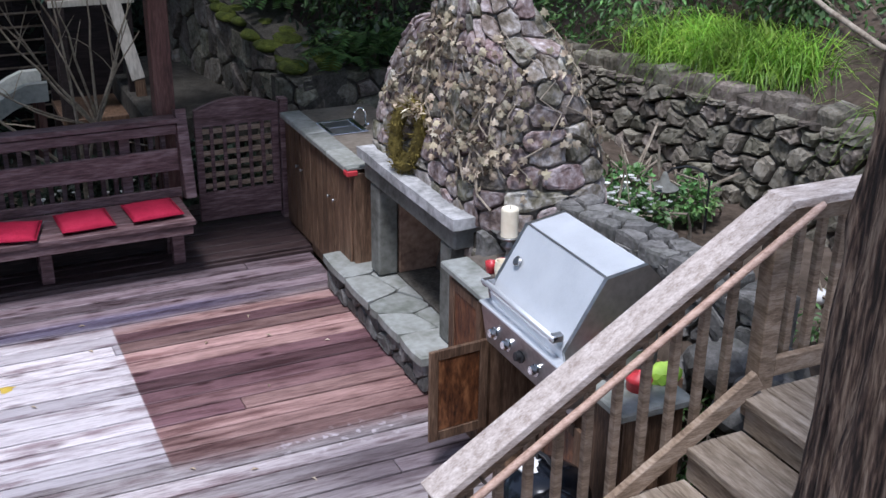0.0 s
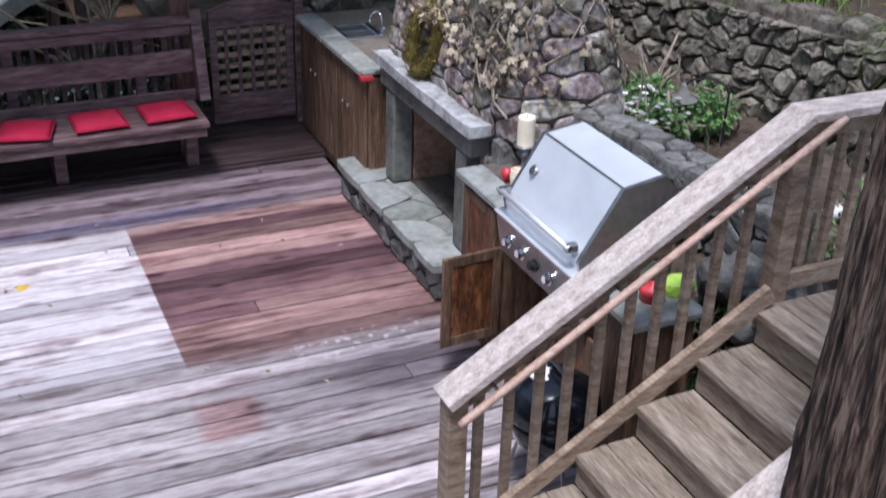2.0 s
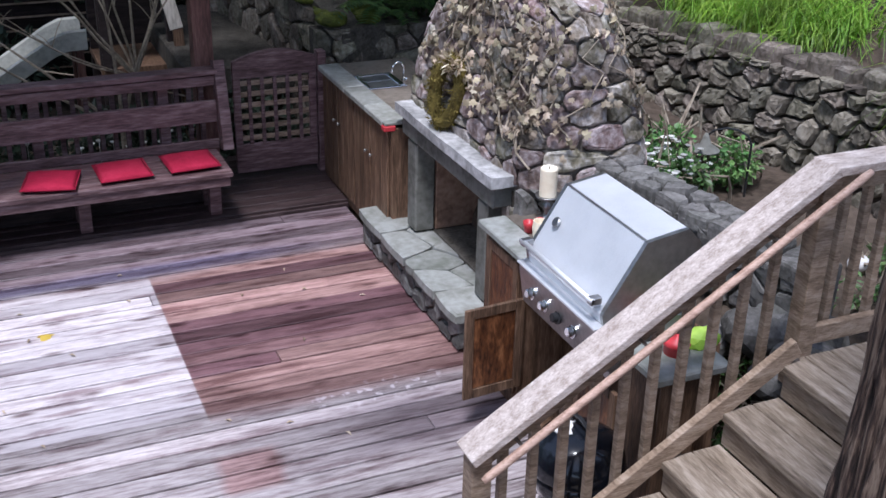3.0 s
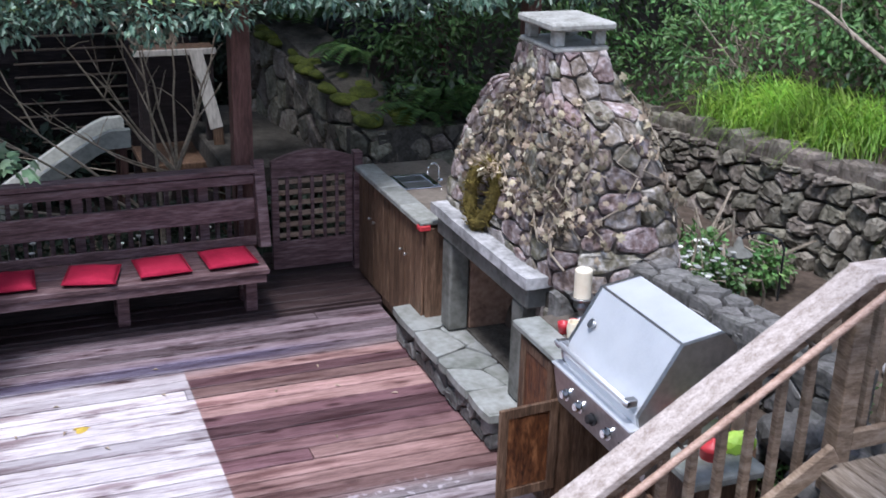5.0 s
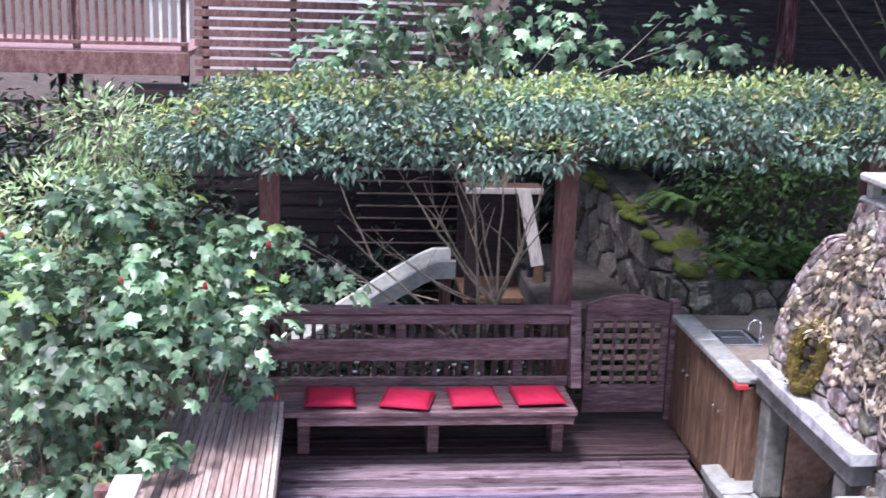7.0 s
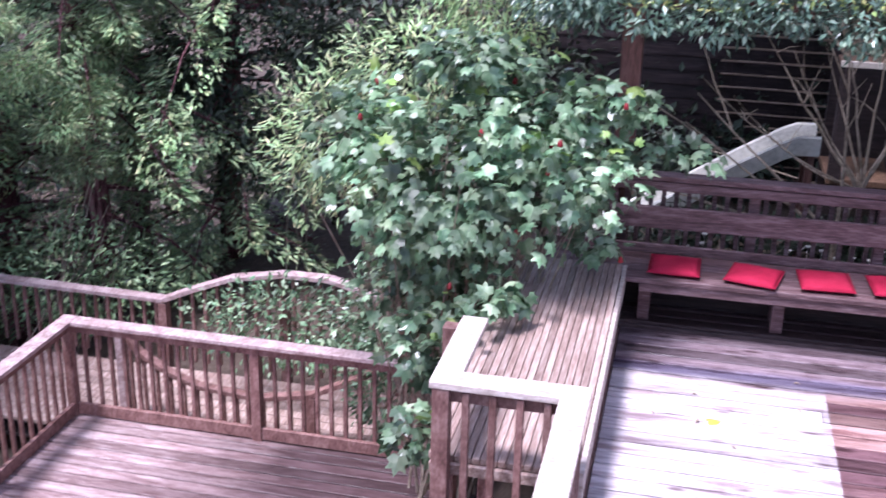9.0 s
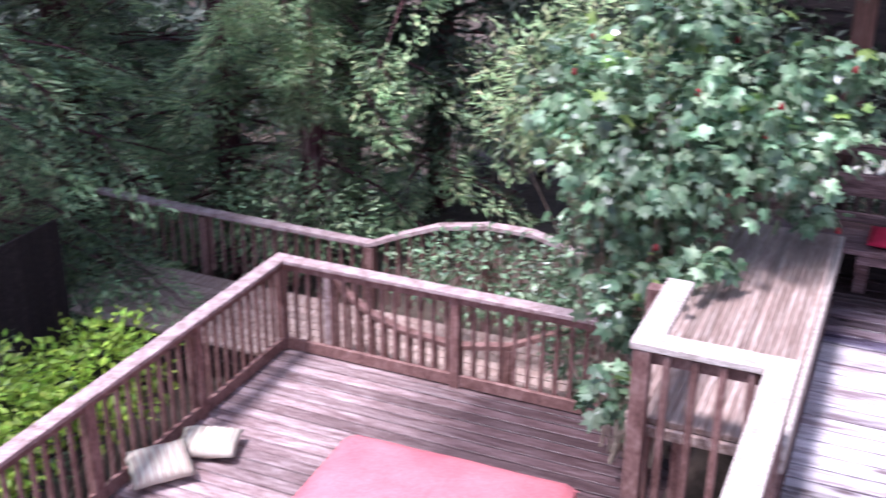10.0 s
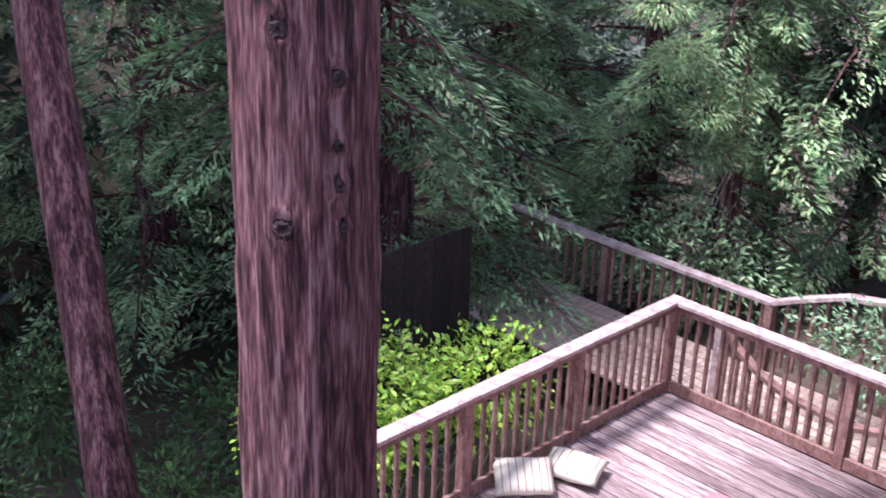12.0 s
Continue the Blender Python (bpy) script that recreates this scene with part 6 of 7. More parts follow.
# flowering bush beside the bench
leafy("flowering_bush", "large green bush with maple-shaped leaves and red flowers", "bush",
      [((-1.75, 7.3, 1.30), (0.85, 0.9, 0.65)), ((-1.25, 7.6, 1.75), (0.62, 0.7, 0.45)), ((-1.95, 7.6, 0.6), (0.55, 0.65, 0.6)), ((-2.0, 8.6, -0.2), (0.6, 0.6, 0.8)), ((-0.95, 7.5, 1.35), (0.55, 0.55, 0.45)),
       ((-1.6, 6.4, 0.5), (0.33, 0.36, 0.33)), ((-0.78, 7.9, 0.75), (0.28, 0.2, 0.14)), ((-0.36, 7.85, 1.48), (0.52, 0.2, 0.10)), ((-0.62, 7.7, 1.85), (0.35, 0.25, 0.16)), ((-1.52, 5.6, 0.28), (0.22, 0.25, 0.2)),
       ((-1.28, 6.75, 0.72), (0.24, 0.25, 0.15)), ((-1.6, 7.5, 2.15), (0.5, 0.5, 0.2)), ((-2.35, 7.5, 1.6), (0.45, 0.5, 0.4))],
      3900, 0.108, BUSHL, 5, droop=0.7, shell=0.35, stems=110, root=(-1.85, 7.9, -1.6), lobed=True, flowers=40, tipmat=BUSHT, tipfrac=0.05)
leafy("feathery_shrub", "pale feathery shrub behind the flowering bush", "shrub", [((-2.2, 8.6, 1.8), (0.9, 0.6, 0.5)), ((-1.7, 8.9, 2.2), (0.5, 0.4, 0.35)), ((-2.8, 8.2, 1.3), (0.7, 0.6, 0.6)), ((-1.9, 8.7, 2.5), (0.5, 0.35, 0.3))], 4800, 0.10, REDLT, 6, aspect=0.22, stems=40, root=(-2.2, 8.6, -1.5))
# pale sprays added for sunlit redwood clumps; the light is in the leaf colour
leafy("redwood_sapling", "pale feathery sprays added for the sunlit redwood clumps", "tree", [((-7.3, 12.18, 0.41), (0.5, 0.5, 0.25)), ((-7.5, 11.13, 0.9), (0.42, 0.42, 0.21)), ((-7.2, 12.78, 1.12), (0.5, 0.5, 0.25)), ((-7.1, 11.49, -0.27), (0.4, 0.4, 0.2)), ((-7.6, 10.68, 1.53), (0.42, 0.42, 0.21)), ((-7.2, 11.31, 0.23), (0.4, 0.4, 0.2)), ((-7.2, 13.72, -0.45), (0.45, 0.45, 0.23)), ((-7.4, 12.65, 0.83), (0.45, 0.45, 0.23))], 9000, 0.095, REDLT, 61, aspect=0.24, stems=12, droop=0.6, root=(-7.6, 10.6, -4.0))
leafy("lime_shrub", "bright lime green shrub beyond the lower railing", "shrub", [((-6.9, 5.6, -1.35), (0.8, 1.1, 0.62)), ((-6.6, 6.9, -1.5), (0.6, 0.8, 0.55)), ((-6.6, 5.4, -1.6), (0.5, 0.5, 0.5))], 5200, 0.085, LIME, 7, aspect=0.55, stems=20, root=(-6.9, 5.6, -4.0))
leafy("green_shrub", "dark green shrub growing beside the walkway", "shrub", [((-4.0, 10.0, -1.3), (1.1, 0.5, 0.5)), ((-2.6, 9.6, -0.9), (0.8, 0.6, 0.8)), ((-2.6, 8.95, -1.3), (0.5, 0.3, 0.6))], 3600, 0.085, BUSHL, 8, aspect=0.55, stems=14, root=(-3.0, 9.9, -2.5))
leafy("green_shrub", "dark green shrub on the gully bank", "shrub", [((-7.2, 11.2, -1.6), (1.5, 0.7, 0.8)), ((-9.0, 9.2, -1.9), (1.2, 1.2, 0.8)), ((-8.2, 7.0, -2.6), (1.0, 1.2, 0.8))], 4500, 0.10, REDL, 9, aspect=0.4, stems=10, root=(-8.0, 9.5, -4))


leafy("dark_shrub", "dark ferny undergrowth on the shaded gully bank", "shrub", [((-9.0, 2.8, -2.5), (1.0, 1.0, 0.7)), ((-10.2, 4.2, -2.3), (1.1, 1.0, 0.8)), ((-8.4, 1.4, -2.7), (0.9, 0.9, 0.6)), ((-9.6, 0.6, -2.2), (1.1, 0.9, 0.8)), ((-8.2, 4.4, -2.6), (0.8, 0.8, 0.6)), ((-7.4, 4.9, -2.6), (0.7, 0.7, 0.6)), ((-8.8, 5.6, -2.4), (0.9, 0.8, 0.7)), ((-6.8, 3.9, -2.9), (0.7, 0.6, 0.5)), ((-7.6, 3.0, -2.8), (0.8, 0.7, 0.5))], 12000, 0.11, FERNL, 129, aspect=0.35, shell=0.3, stems=12, root=(-9.2, 2.6, -3.8))


# pergola roof under jasmine
def build_pergola():
    p = thing("pergola", "wooden pergola beams under a mat of jasmine", "pergola", (1.5, 8.6, 2.5))
    for y in (8.15, 8.8):
        boxed("beam", (-1.2, 4.35, y - 0.04, y + 0.04, 2.45, 2.6), REDW, p)
    for i in range(9):
        x = -1.15 + i * 0.68
        boxed("rafter", (x, x + 0.06, 8.0, 10.0, 2.605, 2.68), REDW, p)


build_pergola()
tagged(boxed("pergola_post", (4.2, 4.33, 8.73, 8.87, -0.3, 2.449), REDW, None), "tall dark square post at the pergola's end", "post")
rb = random.Random(15)
hb = []
for i in range(24):
    x = -1.2 + i * 0.235
    hb.append(((x, 8.25 + rb.uniform(-0.2, 0.2), 2.67 + 0.03 * x + rb.uniform(-0.06, 0.06) - (0.10 if i < 2 else 0)), (0.36, 0.75, rb.uniform(0.2, 0.3))))
    if i % 2:
        hb.append(((x, 7.75, 2.50 + 0.025 * x + rb.uniform(-0.08, 0.06)), (0.3, 0.3, rb.uniform(0.12, 0.22))))
# rear of the mat, added out of view to shade behind the bench
for i in range(16):
    hb.append(((-1.0 + i * 0.36, 9.35 + rb.uniform(-0.25, 0.25), 2.62), (0.4, 0.7, 0.2)))
leafy("jasmine_hedge", "dense glossy jasmine mat with yellow-green new tips", "climbing plant", hb, 42000, 0.066, HEDGEL, 16, droop=0.5, aspect=0.42, shell=0.5, tipmat=HEDGET, tipfrac=0.22, root=(1.5, 8.3, 2.5))


# shrub stems above and behind the pergola
leafy("tall_shrub", "sparse leggy shrub with pale stems and large leaves", "shrub", [((0.5, 9.8, 3.35), (0.5, 0.4, 0.35)), ((1.3, 9.9, 3.45), (0.5, 0.3, 0.4)), ((-0.1, 9.8, 3.05), (0.6, 0.4, 0.25)), ((2.0, 9.9, 3.35), (0.45, 0.3, 0.4)), ((0.6, 9.9, 3.0), (0.9, 0.4, 0.2)), ((1.8, 9.9, 3.0), (0.8, 0.3, 0.25)), ((3.2, 10.2, 3.2), (0.6, 0.3, 0.3))], 520, 0.12, BUSHL, 18, lobed=True, droop=0.4, stems=22, root=(1.2, 9.8, 1.9))
leafy("dark_shrub", "dark leafy shrub in the shade of the house", "shrub", [((2.8, 12.5, 2.4), (1.2, 0.8, 0.8)), ((4.5, 12.2, 2.3), (1.0, 0.8, 0.7)), ((1.6, 13.0, 2.6), (0.9, 0.5, 0.8))], 3000, 0.10, SHADEL, 19, aspect=0.5, stems=5, root=(3.4, 12.4, 0))
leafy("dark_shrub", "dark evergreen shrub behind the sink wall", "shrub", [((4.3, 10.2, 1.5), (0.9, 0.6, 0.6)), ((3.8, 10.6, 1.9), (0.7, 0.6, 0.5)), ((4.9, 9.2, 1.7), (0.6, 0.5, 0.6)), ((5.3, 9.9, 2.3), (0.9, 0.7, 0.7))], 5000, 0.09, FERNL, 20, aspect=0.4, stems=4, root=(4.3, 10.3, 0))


# near-black leaves added to stand for the shade behind screen and balcony
leafy("dark_shrub", "near-black foliage added for the shade behind the slatted screen", "shrub", [((0.2, 14.8, 0.4), (1.6, 0.6, 1.1)), ((2.4, 14.4, 0.6), (1.3, 0.5, 1.1)), ((-2.2, 14.4, 0.2), (1.4, 0.8, 1.3)), ((-4.2, 14.6, -0.2), (1.4, 0.8, 1.3)), ((0.8, 14.8, 1.7), (1.4, 0.5, 0.6)), ((-3.4, 15.4, 1.2), (1.3, 0.35, 1.0)), ((-5.2, 15.4, 1.1), (1.3, 0.35, 1.1)), ((3.3, 13.2, 0.9), (0.8, 0.5, 0.9)), ((0.3, 13.4, -0.2), (0.9, 0.3, 0.6))], 13000, 0.16, SHADEL, 25, aspect=0.5, stems=4, root=(0, 14.8, -1))
# more near-black leaves put in for the shade past the pergola
leafy("dark_shrub", "near-black foliage added for the shade beyond the pergola", "shrub", [((3.9, 9.9, 0.9), (0.9, 0.4, 0.7)), ((2.7, 13.2, 1.5), (0.9, 0.5, 0.7)), ((-0.9, 11.6, 0.2), (0.8, 0.5, 0.9))], 3600, 0.10, SHADEL, 26, aspect=0.5, stems=4, root=(3.5, 10.2, -0.3))


# low near-black leaves stand in for the shade behind bench and gate
leafy("dark_shrub", "near-black low foliage added for the shade behind bench and gate", "shrub", [((0.2, 9.75, 0.0), (1.2, 0.35, 0.5)), ((2.2, 9.7, 0.0), (0.75, 0.35, 0.5)), ((1.3, 9.9, 0.0), (0.8, 0.35, 0.45))], 6500, 0.09, SHADEL, 27, aspect=0.5, shell=0.2, stems=4, root=(1.2, 9.8, -0.9))
# canopy out of view, added to shade the ground behind the bench
leafy("canopy_tree", "unseen dark leaf canopy added to shade the rear garden", "tree", [((2.9, 11.3, 6.6), (3.0, 2.6, 0.8)), ((5.5, 11.0, 6.8), (2.2, 2.4, 1.0)), ((1.5, 12.8, 6.4), (2.2, 1.6, 0.8)), ((-0.9, 11.8, 6.5), (2.4, 2.2, 0.8)), ((0.6, 14.2, 6.8), (2.8, 1.6, 0.8))], 17000, 0.30, SHADEL, 28, aspect=0.55, shell=0.2, stems=3, root=(7.2, 12.6, 1.4))
leafy("bank_shrub", "low green shrubs along the bank behind the grass", "shrub", [((6.1, 6.6, 2.1), (0.4, 0.8, 0.4)), ((6.2, 5.3, 2.15), (0.4, 0.7, 0.35)), ((6.1, 4.2, 2.2), (0.4, 0.6, 0.4)), ((6.9, 5.6, 2.6), (0.5, 0.9, 0.4)), ((6.6, 7.2, 2.4), (0.7, 0.8, 0.4)), ((7.3, 3.6, 2.8), (0.8, 0.7, 0.5)), ((6.5, 3.3, 2.3), (0.5, 0.6, 0.3)), ((8.0, 5.4, 3.4), (0.8, 1.0, 0.5))], 9000, 0.07, FERNL, 29, aspect=0.5, shell=0.2, stems=20, root=(6.2, 5.4, 1.7))


def fern(at, n, size, seed, material=FERNL):
    rng = np.random.default_rng(seed)
    t = thing("fern", "green fern with arching fronds", "fern", at, "ferns in the shade")
    C, D, N = [], [], []
    for i in range(n):
        a, L = rng.uniform(0, 6.28), size * rng.uniform(0.7, 1.2)
        o = np.array([math.cos(a), math.sin(a), 0])
        lat = np.array([-o[1], o[0], 0])
        for k in range(18):
            s = 0.12 + 0.88 * k / 18
            p = np.array(at) + o * L * s + np.array([0, 0, L * (1.2 * s - 1.1 * s * s)])
            for sd in (-1, 1):
                C.append(p)
                D.append(lat * sd + o * 0.3 + np.array([0, 0, -0.15]))
                N.append((0, 0, 1))
    ln = size * 0.22
    part("frondwork", leaf_cloud(np.array(C), np.array(D), np.array(N, float), np.full(len(C), ln), np.full(len(C), ln * 0.3)), material, t)


for i, (x, y, z) in enumerate([(3.35, 10.6, 1.5), (3.1, 11.5, 1.75), (3.9, 9.9, 1.2), (4.4, 9.5, 1.2), (3.0, 12.2, 1.7), (3.6, 9.55, 1.12)]):
    fern((x, y, z), 15, 0.55, 60 + i)


def bare_shrub():
    t = thing("bare_shrub", "leafless shrub of thin pale branching twigs", "shrub", (1.15, 9.5, -0.4))
    rng = random.Random(8)
    bm = bmesh.new()
    def grow(p, d, L, r, depth):
        pts, rad = [p], [r]
        for i in range(4):
            d = (d + Vector((rng.uniform(-1, 1), rng.uniform(-0.6, 0.6), rng.uniform(-0.5, 0.7))) * 0.13).normalized()
            p = p + d * L / 4
            pts.append(p)
            rad.append(r * (1 - 0.18 * (i + 1)))
            if depth and i == 2:
                e = (d + Vector((rng.uniform(-1, 1), rng.uniform(-0.5, 0.5), rng.uniform(-0.3, 0.6))) * 0.8).normalized()
                grow(p, e, L * rng.uniform(0.45, 0.7), r * 0.55, depth - 1)
        tube(bm, pts, rad, 5)
    for dx, dz in ((-1.5, 0.5), (-0.9, 0.85), (0.05, 1.0), (0.3, 0.9), (-1.2, 0.95)):
        grow(Vector((1.15, 9.5, 0.35)), Vector((dx, rng.uniform(-0.2, 0.2), dz)).normalized(), rng.uniform(1.4, 1.9), 0.018, 1)
    tube(bm, [(1.15, 9.5, -0.6), (1.15, 9.5, 0.4)], 0.03, 6)
    part("branching", bm, TWIG, t, kind="stuff")


bare_shrub()


# ---- bank above the retaining wall ----
def grass_clump(at, n, length, seed, spread=0.2, label="lush clump of arching bright green grass"):
    rng = np.random.default_rng(seed)
    t = thing("grass_clump", label, "grass", at, "grasses on the wall")
    verts, faces = [], []
    for i in range(n):
        a = rng.uniform(0, 6.28)
        o = np.array([math.cos(a), math.sin(a), 0])
        b = np.array(at) + rng.normal(size=3) * [spread, spread, 0.01]
        L, w, up = length * rng.uniform(0.6, 1.2), rng.uniform(0.005, 0.009), rng.uniform(1.0, 1.75)
        lat = np.array([-o[1], o[0], 0]) * w
        k0 = len(verts)
        for s in (0, 0.3, 0.6, 0.85, 1.0):
            p = b + o * L * 0.75 * s ** 1.2 + np.array([0, 0, L * (up * s - 1.25 * s * s)])
            verts += [tuple(p - lat * (1.02 - s)), tuple(p + lat * (1.02 - s))]
        for k in range(4):
            faces.append((k0 + 2 * k, k0 + 2 * k + 1, k0 + 2 * k + 3, k0 + 2 * k + 2))
    part("tuft", (verts, [], faces), GRASSL, t, kind="stuff")


for i, y in enumerate((7.15, 6.85, 6.55, 6.25, 5.95, 7.0, 6.65, 6.2)):
    grass_clump((5.57 + 0.1 * (i % 3) + (0.2 if i > 4 else 0), y + 0.2, 1.46 + 0.085 * (7.2 - y)), 620, 0.62, 100 + i, 0.16)
grass_clump((5.35, 4.35, 1.66), 300, 0.75, 120)
leafy("bank_shrub", "fresh green shrub on the bank above the wall", "shrub", [((5.7, 8.0, 2.0), (0.6, 0.7, 0.55)), ((6.3, 7.2, 2.4), (0.8, 0.9, 0.5)), ((6.2, 8.6, 2.6), (0.8, 0.8, 0.7)), ((5.6, 8.8, 1.6), (0.5, 0.5, 0.5))], 6000, 0.075, HERBL, 21, aspect=0.4, stems=20, root=(6.0, 8.0, 1.4))
leafy("bank_shrub", "mixed green shrubs covering the shaded bank", "shrub", [((7.2, 6.2, 2.9), (1.0, 0.9, 0.6)), ((7.6, 8.2, 3.6), (1.2, 1.1, 0.9)), ((6.6, 5.2, 2.45), (0.5, 0.5, 0.3)), ((7.5, 4.6, 3.0), (1.0, 0.8, 0.6)), ((8.5, 10.0, 4.3), (1.6, 1.6, 1.3)), ((8.8, 6.5, 4.0), (1.2, 1.5, 0.9))], 9000, 0.10, FERNL, 22, aspect=0.5, stems=40, root=(7.4, 6.8, 2))
leafy("bank_shrub", "large-leaved green plant on the upper bank", "shrub", [((6.5, 4.9, 2.6), (0.4, 0.4, 0.35)), ((6.9, 4.4, 2.9), (0.5, 0.5, 0.3))], 220, 0.16, BUSHL, 23, lobed=True, stems=12, root=(6.7, 4.7, 1.9))
leafy("bank_tree", "leafy green trees high on the bank", "tree", [((9.5, 11, 5.5), (2.0, 2.0, 1.6)), ((7.2, 11.5, 4.2), (1.6, 1.2, 1.3)), ((11, 7.5, 6.2), (2.2, 2.5, 1.8)), ((6.2, 10.6, 3.2), (0.9, 0.8, 0.8))], 9000, 0.13, HERBL, 24, aspect=0.45, stems=6, root=(9, 10, 2.5))
t = thing("bare_branch", "long bare grey branch arching over the bank", "branch", (5.0, 5.2, 2.6))
part("limb", tube(bmesh.new(), [(4.95, 6.4, 2.72), (5.0, 6.0, 2.62), (5.05, 5.6, 2.44), (5.05, 5.2, 2.30), (5.1, 4.8, 2.16), (5.2, 4.3, 2.05), (5.5, 3.7, 1.6)], [0.009, 0.013, 0.016, 0.018, 0.019, 0.022, 0.026], 7, 0.1), TWIG, t, smooth=True)
part("twig", tube(bmesh.new(), [(5.03, 5.7, 2.47), (4.98, 5.8, 2.6), (5.0, 5.85, 2.75)], [0.008, 0.006, 0.003], 5), TWIG, t)

bm = bmesh.new()
rw = random.Random(14)
t = thing("white_flowers", "small white blossoms in the shade behind the bench", "flowers", (0.6, 9.2, 0.2))
for i in range(16):
    c = (rw.uniform(-0.3, 1.5), rw.uniform(9.05, 9.3), rw.uniform(0.3, 0.5))
    lathe(bm, [(0.004, -0.014), (0.022, 0.0), (0.028, 0.008), (0.006, 0.012)], c, 7)
    tube(bm, [(c[0], c[1], 0.0), (c[0], c[1], c[2] - 0.012)], 0.003, 4)
part("blossom_cluster", bm, FLOWW, t, kind="stuff")

# ---- garden bed ----
for i, (x, y, r, k) in enumerate([(4.24, 6.0, 0.19, 420), (4.0, 5.45, 0.2, 480), (4.45, 5.58, 0.2, 520)]):
    leafy("garden_plant", "soft green leafy plant in the garden bed", "plant", [((x, y, 0.90 + r * 0.75), (r, r, r * 0.75))], k, 0.05, HERBL, 200 + i, aspect=0.7, shell=0.35, droop=0.2, stems=14, root=(x, y, 0.86))
bm = bmesh.new()
rw = random.Random(4)
t = thing("white_flowers", "cluster of small white flowers in the garden bed", "flowers", (3.95, 5.6, 0.95))
for i in range(60):
    c = (3.95 + rw.uniform(-0.16, 0.2), 5.6 + rw.uniform(-0.3, 0.22), 1.13 + rw.uniform(-0.05, 0.07))
    lathe(bm, [(0.004, -0.01), (0.018, 0.0), (0.022, 0.006), (0.006, 0.008)], c, 7)
part("blossom_cluster", bm, FLOWW, t, kind="stuff")
bm = bmesh.new()
for i in range(14):
    x, y = 3.98 + rw.uniform(-0.1, 0.1), 5.6 + rw.uniform(-0.2, 0.2)
    tube(bm, [(x, y, 0.86), (x + rw.uniform(-0.03, 0.03), y, 1.13)], 0.003, 4)
part("stalkwork", bm, HERBL, t, kind="stuff")


def build_path_light():
    t = thing("path_light", "weathered metal path light on a hooked stake", "lamp", (4.35, 5.02, 0.86))
    pts = [(4.45, 5.4, 0.84), (4.45, 5.4, 1.22)] + [(4.45 - 0.11 + 0.11 * math.cos(a), 5.4 + 0.09 - 0.09 * math.cos(a), 1.22 + 0.09 * math.sin(a)) for a in (0.6, 1.2, 1.7, 2.3, 2.9)]
    part("stake", tube(bmesh.new(), pts, 0.008, 7), BLACKP, t)
    e = pts[-1]
    part("shade", lathe(bmesh.new(), [(0.012, 0.02), (0.02, 0.0), (0.035, -0.045), (0.095, -0.085), (0.098, -0.092), (0.03, -0.085)], e, 18), LINTEL, t, "grey flared metal shade", smooth=True)


build_path_light()


# ---- small things ----
def build_kettle():
    k = thing("kettle_grill", "small black enamelled kettle barbecue on wire legs", "barbecue", (2.33, 3.76, 0))
    at = (2.33, 3.76, 0.0)
    part("bowl", lathe(bmesh.new(), [(0.03, 0.26), (0.12, 0.275), (0.19, 0.33), (0.222, 0.41), (0.226, 0.46), (0.216, 0.46), (0.18, 0.36)], at, 32), ENAMEL, k, smooth=True)
    lid = part("lid", lathe(bmesh.new(), [(0.230, 0.463), (0.232, 0.475), (0.222, 0.53), (0.185, 0.60), (0.12, 0.645), (0.04, 0.663), (0.002, 0.664)], at, 32), ENAMEL, k, smooth=True)
    # vent disc, white and large to carry the bright reflection on the lid
    bm = lathe(bmesh.new(), [(0.068, 0.0), (0.068, 0.008), (0.02, 0.014)], (2.28, 3.80, 0.651), 18)
    part("vent", bm, PAINTW, lid, "metal vent disc, white for the reflection on the lid")
    for i in range(5):
        a = i * 1.256
        part("vent_hole", lathe(bmesh.new(), [(0.009, 0), (0.009, 0.0125), (0.002, 0.0135)], (2.28 + 0.044 * math.cos(a), 3.80 + 0.044 * math.sin(a), 0.651), 8), BLACKP, lid)
    part("handle", tube(bmesh.new(), [(2.33, 3.69, 0.66), (2.33, 3.69, 0.70), (2.33, 3.76, 0.715), (2.33, 3.83, 0.70), (2.33, 3.83, 0.655)], 0.01, 8), BLACKP, lid)
    for a in (0.4, 2.5, 4.6):
        part("leg", tube(bmesh.new(), [(2.33 + 0.14 * math.cos(a), 3.76 + 0.14 * math.sin(a), 0.31), (2.33 + 0.22 * math.cos(a), 3.76 + 0.22 * math.sin(a), 0.0)], 0.01, 7), DSTEEL, k)


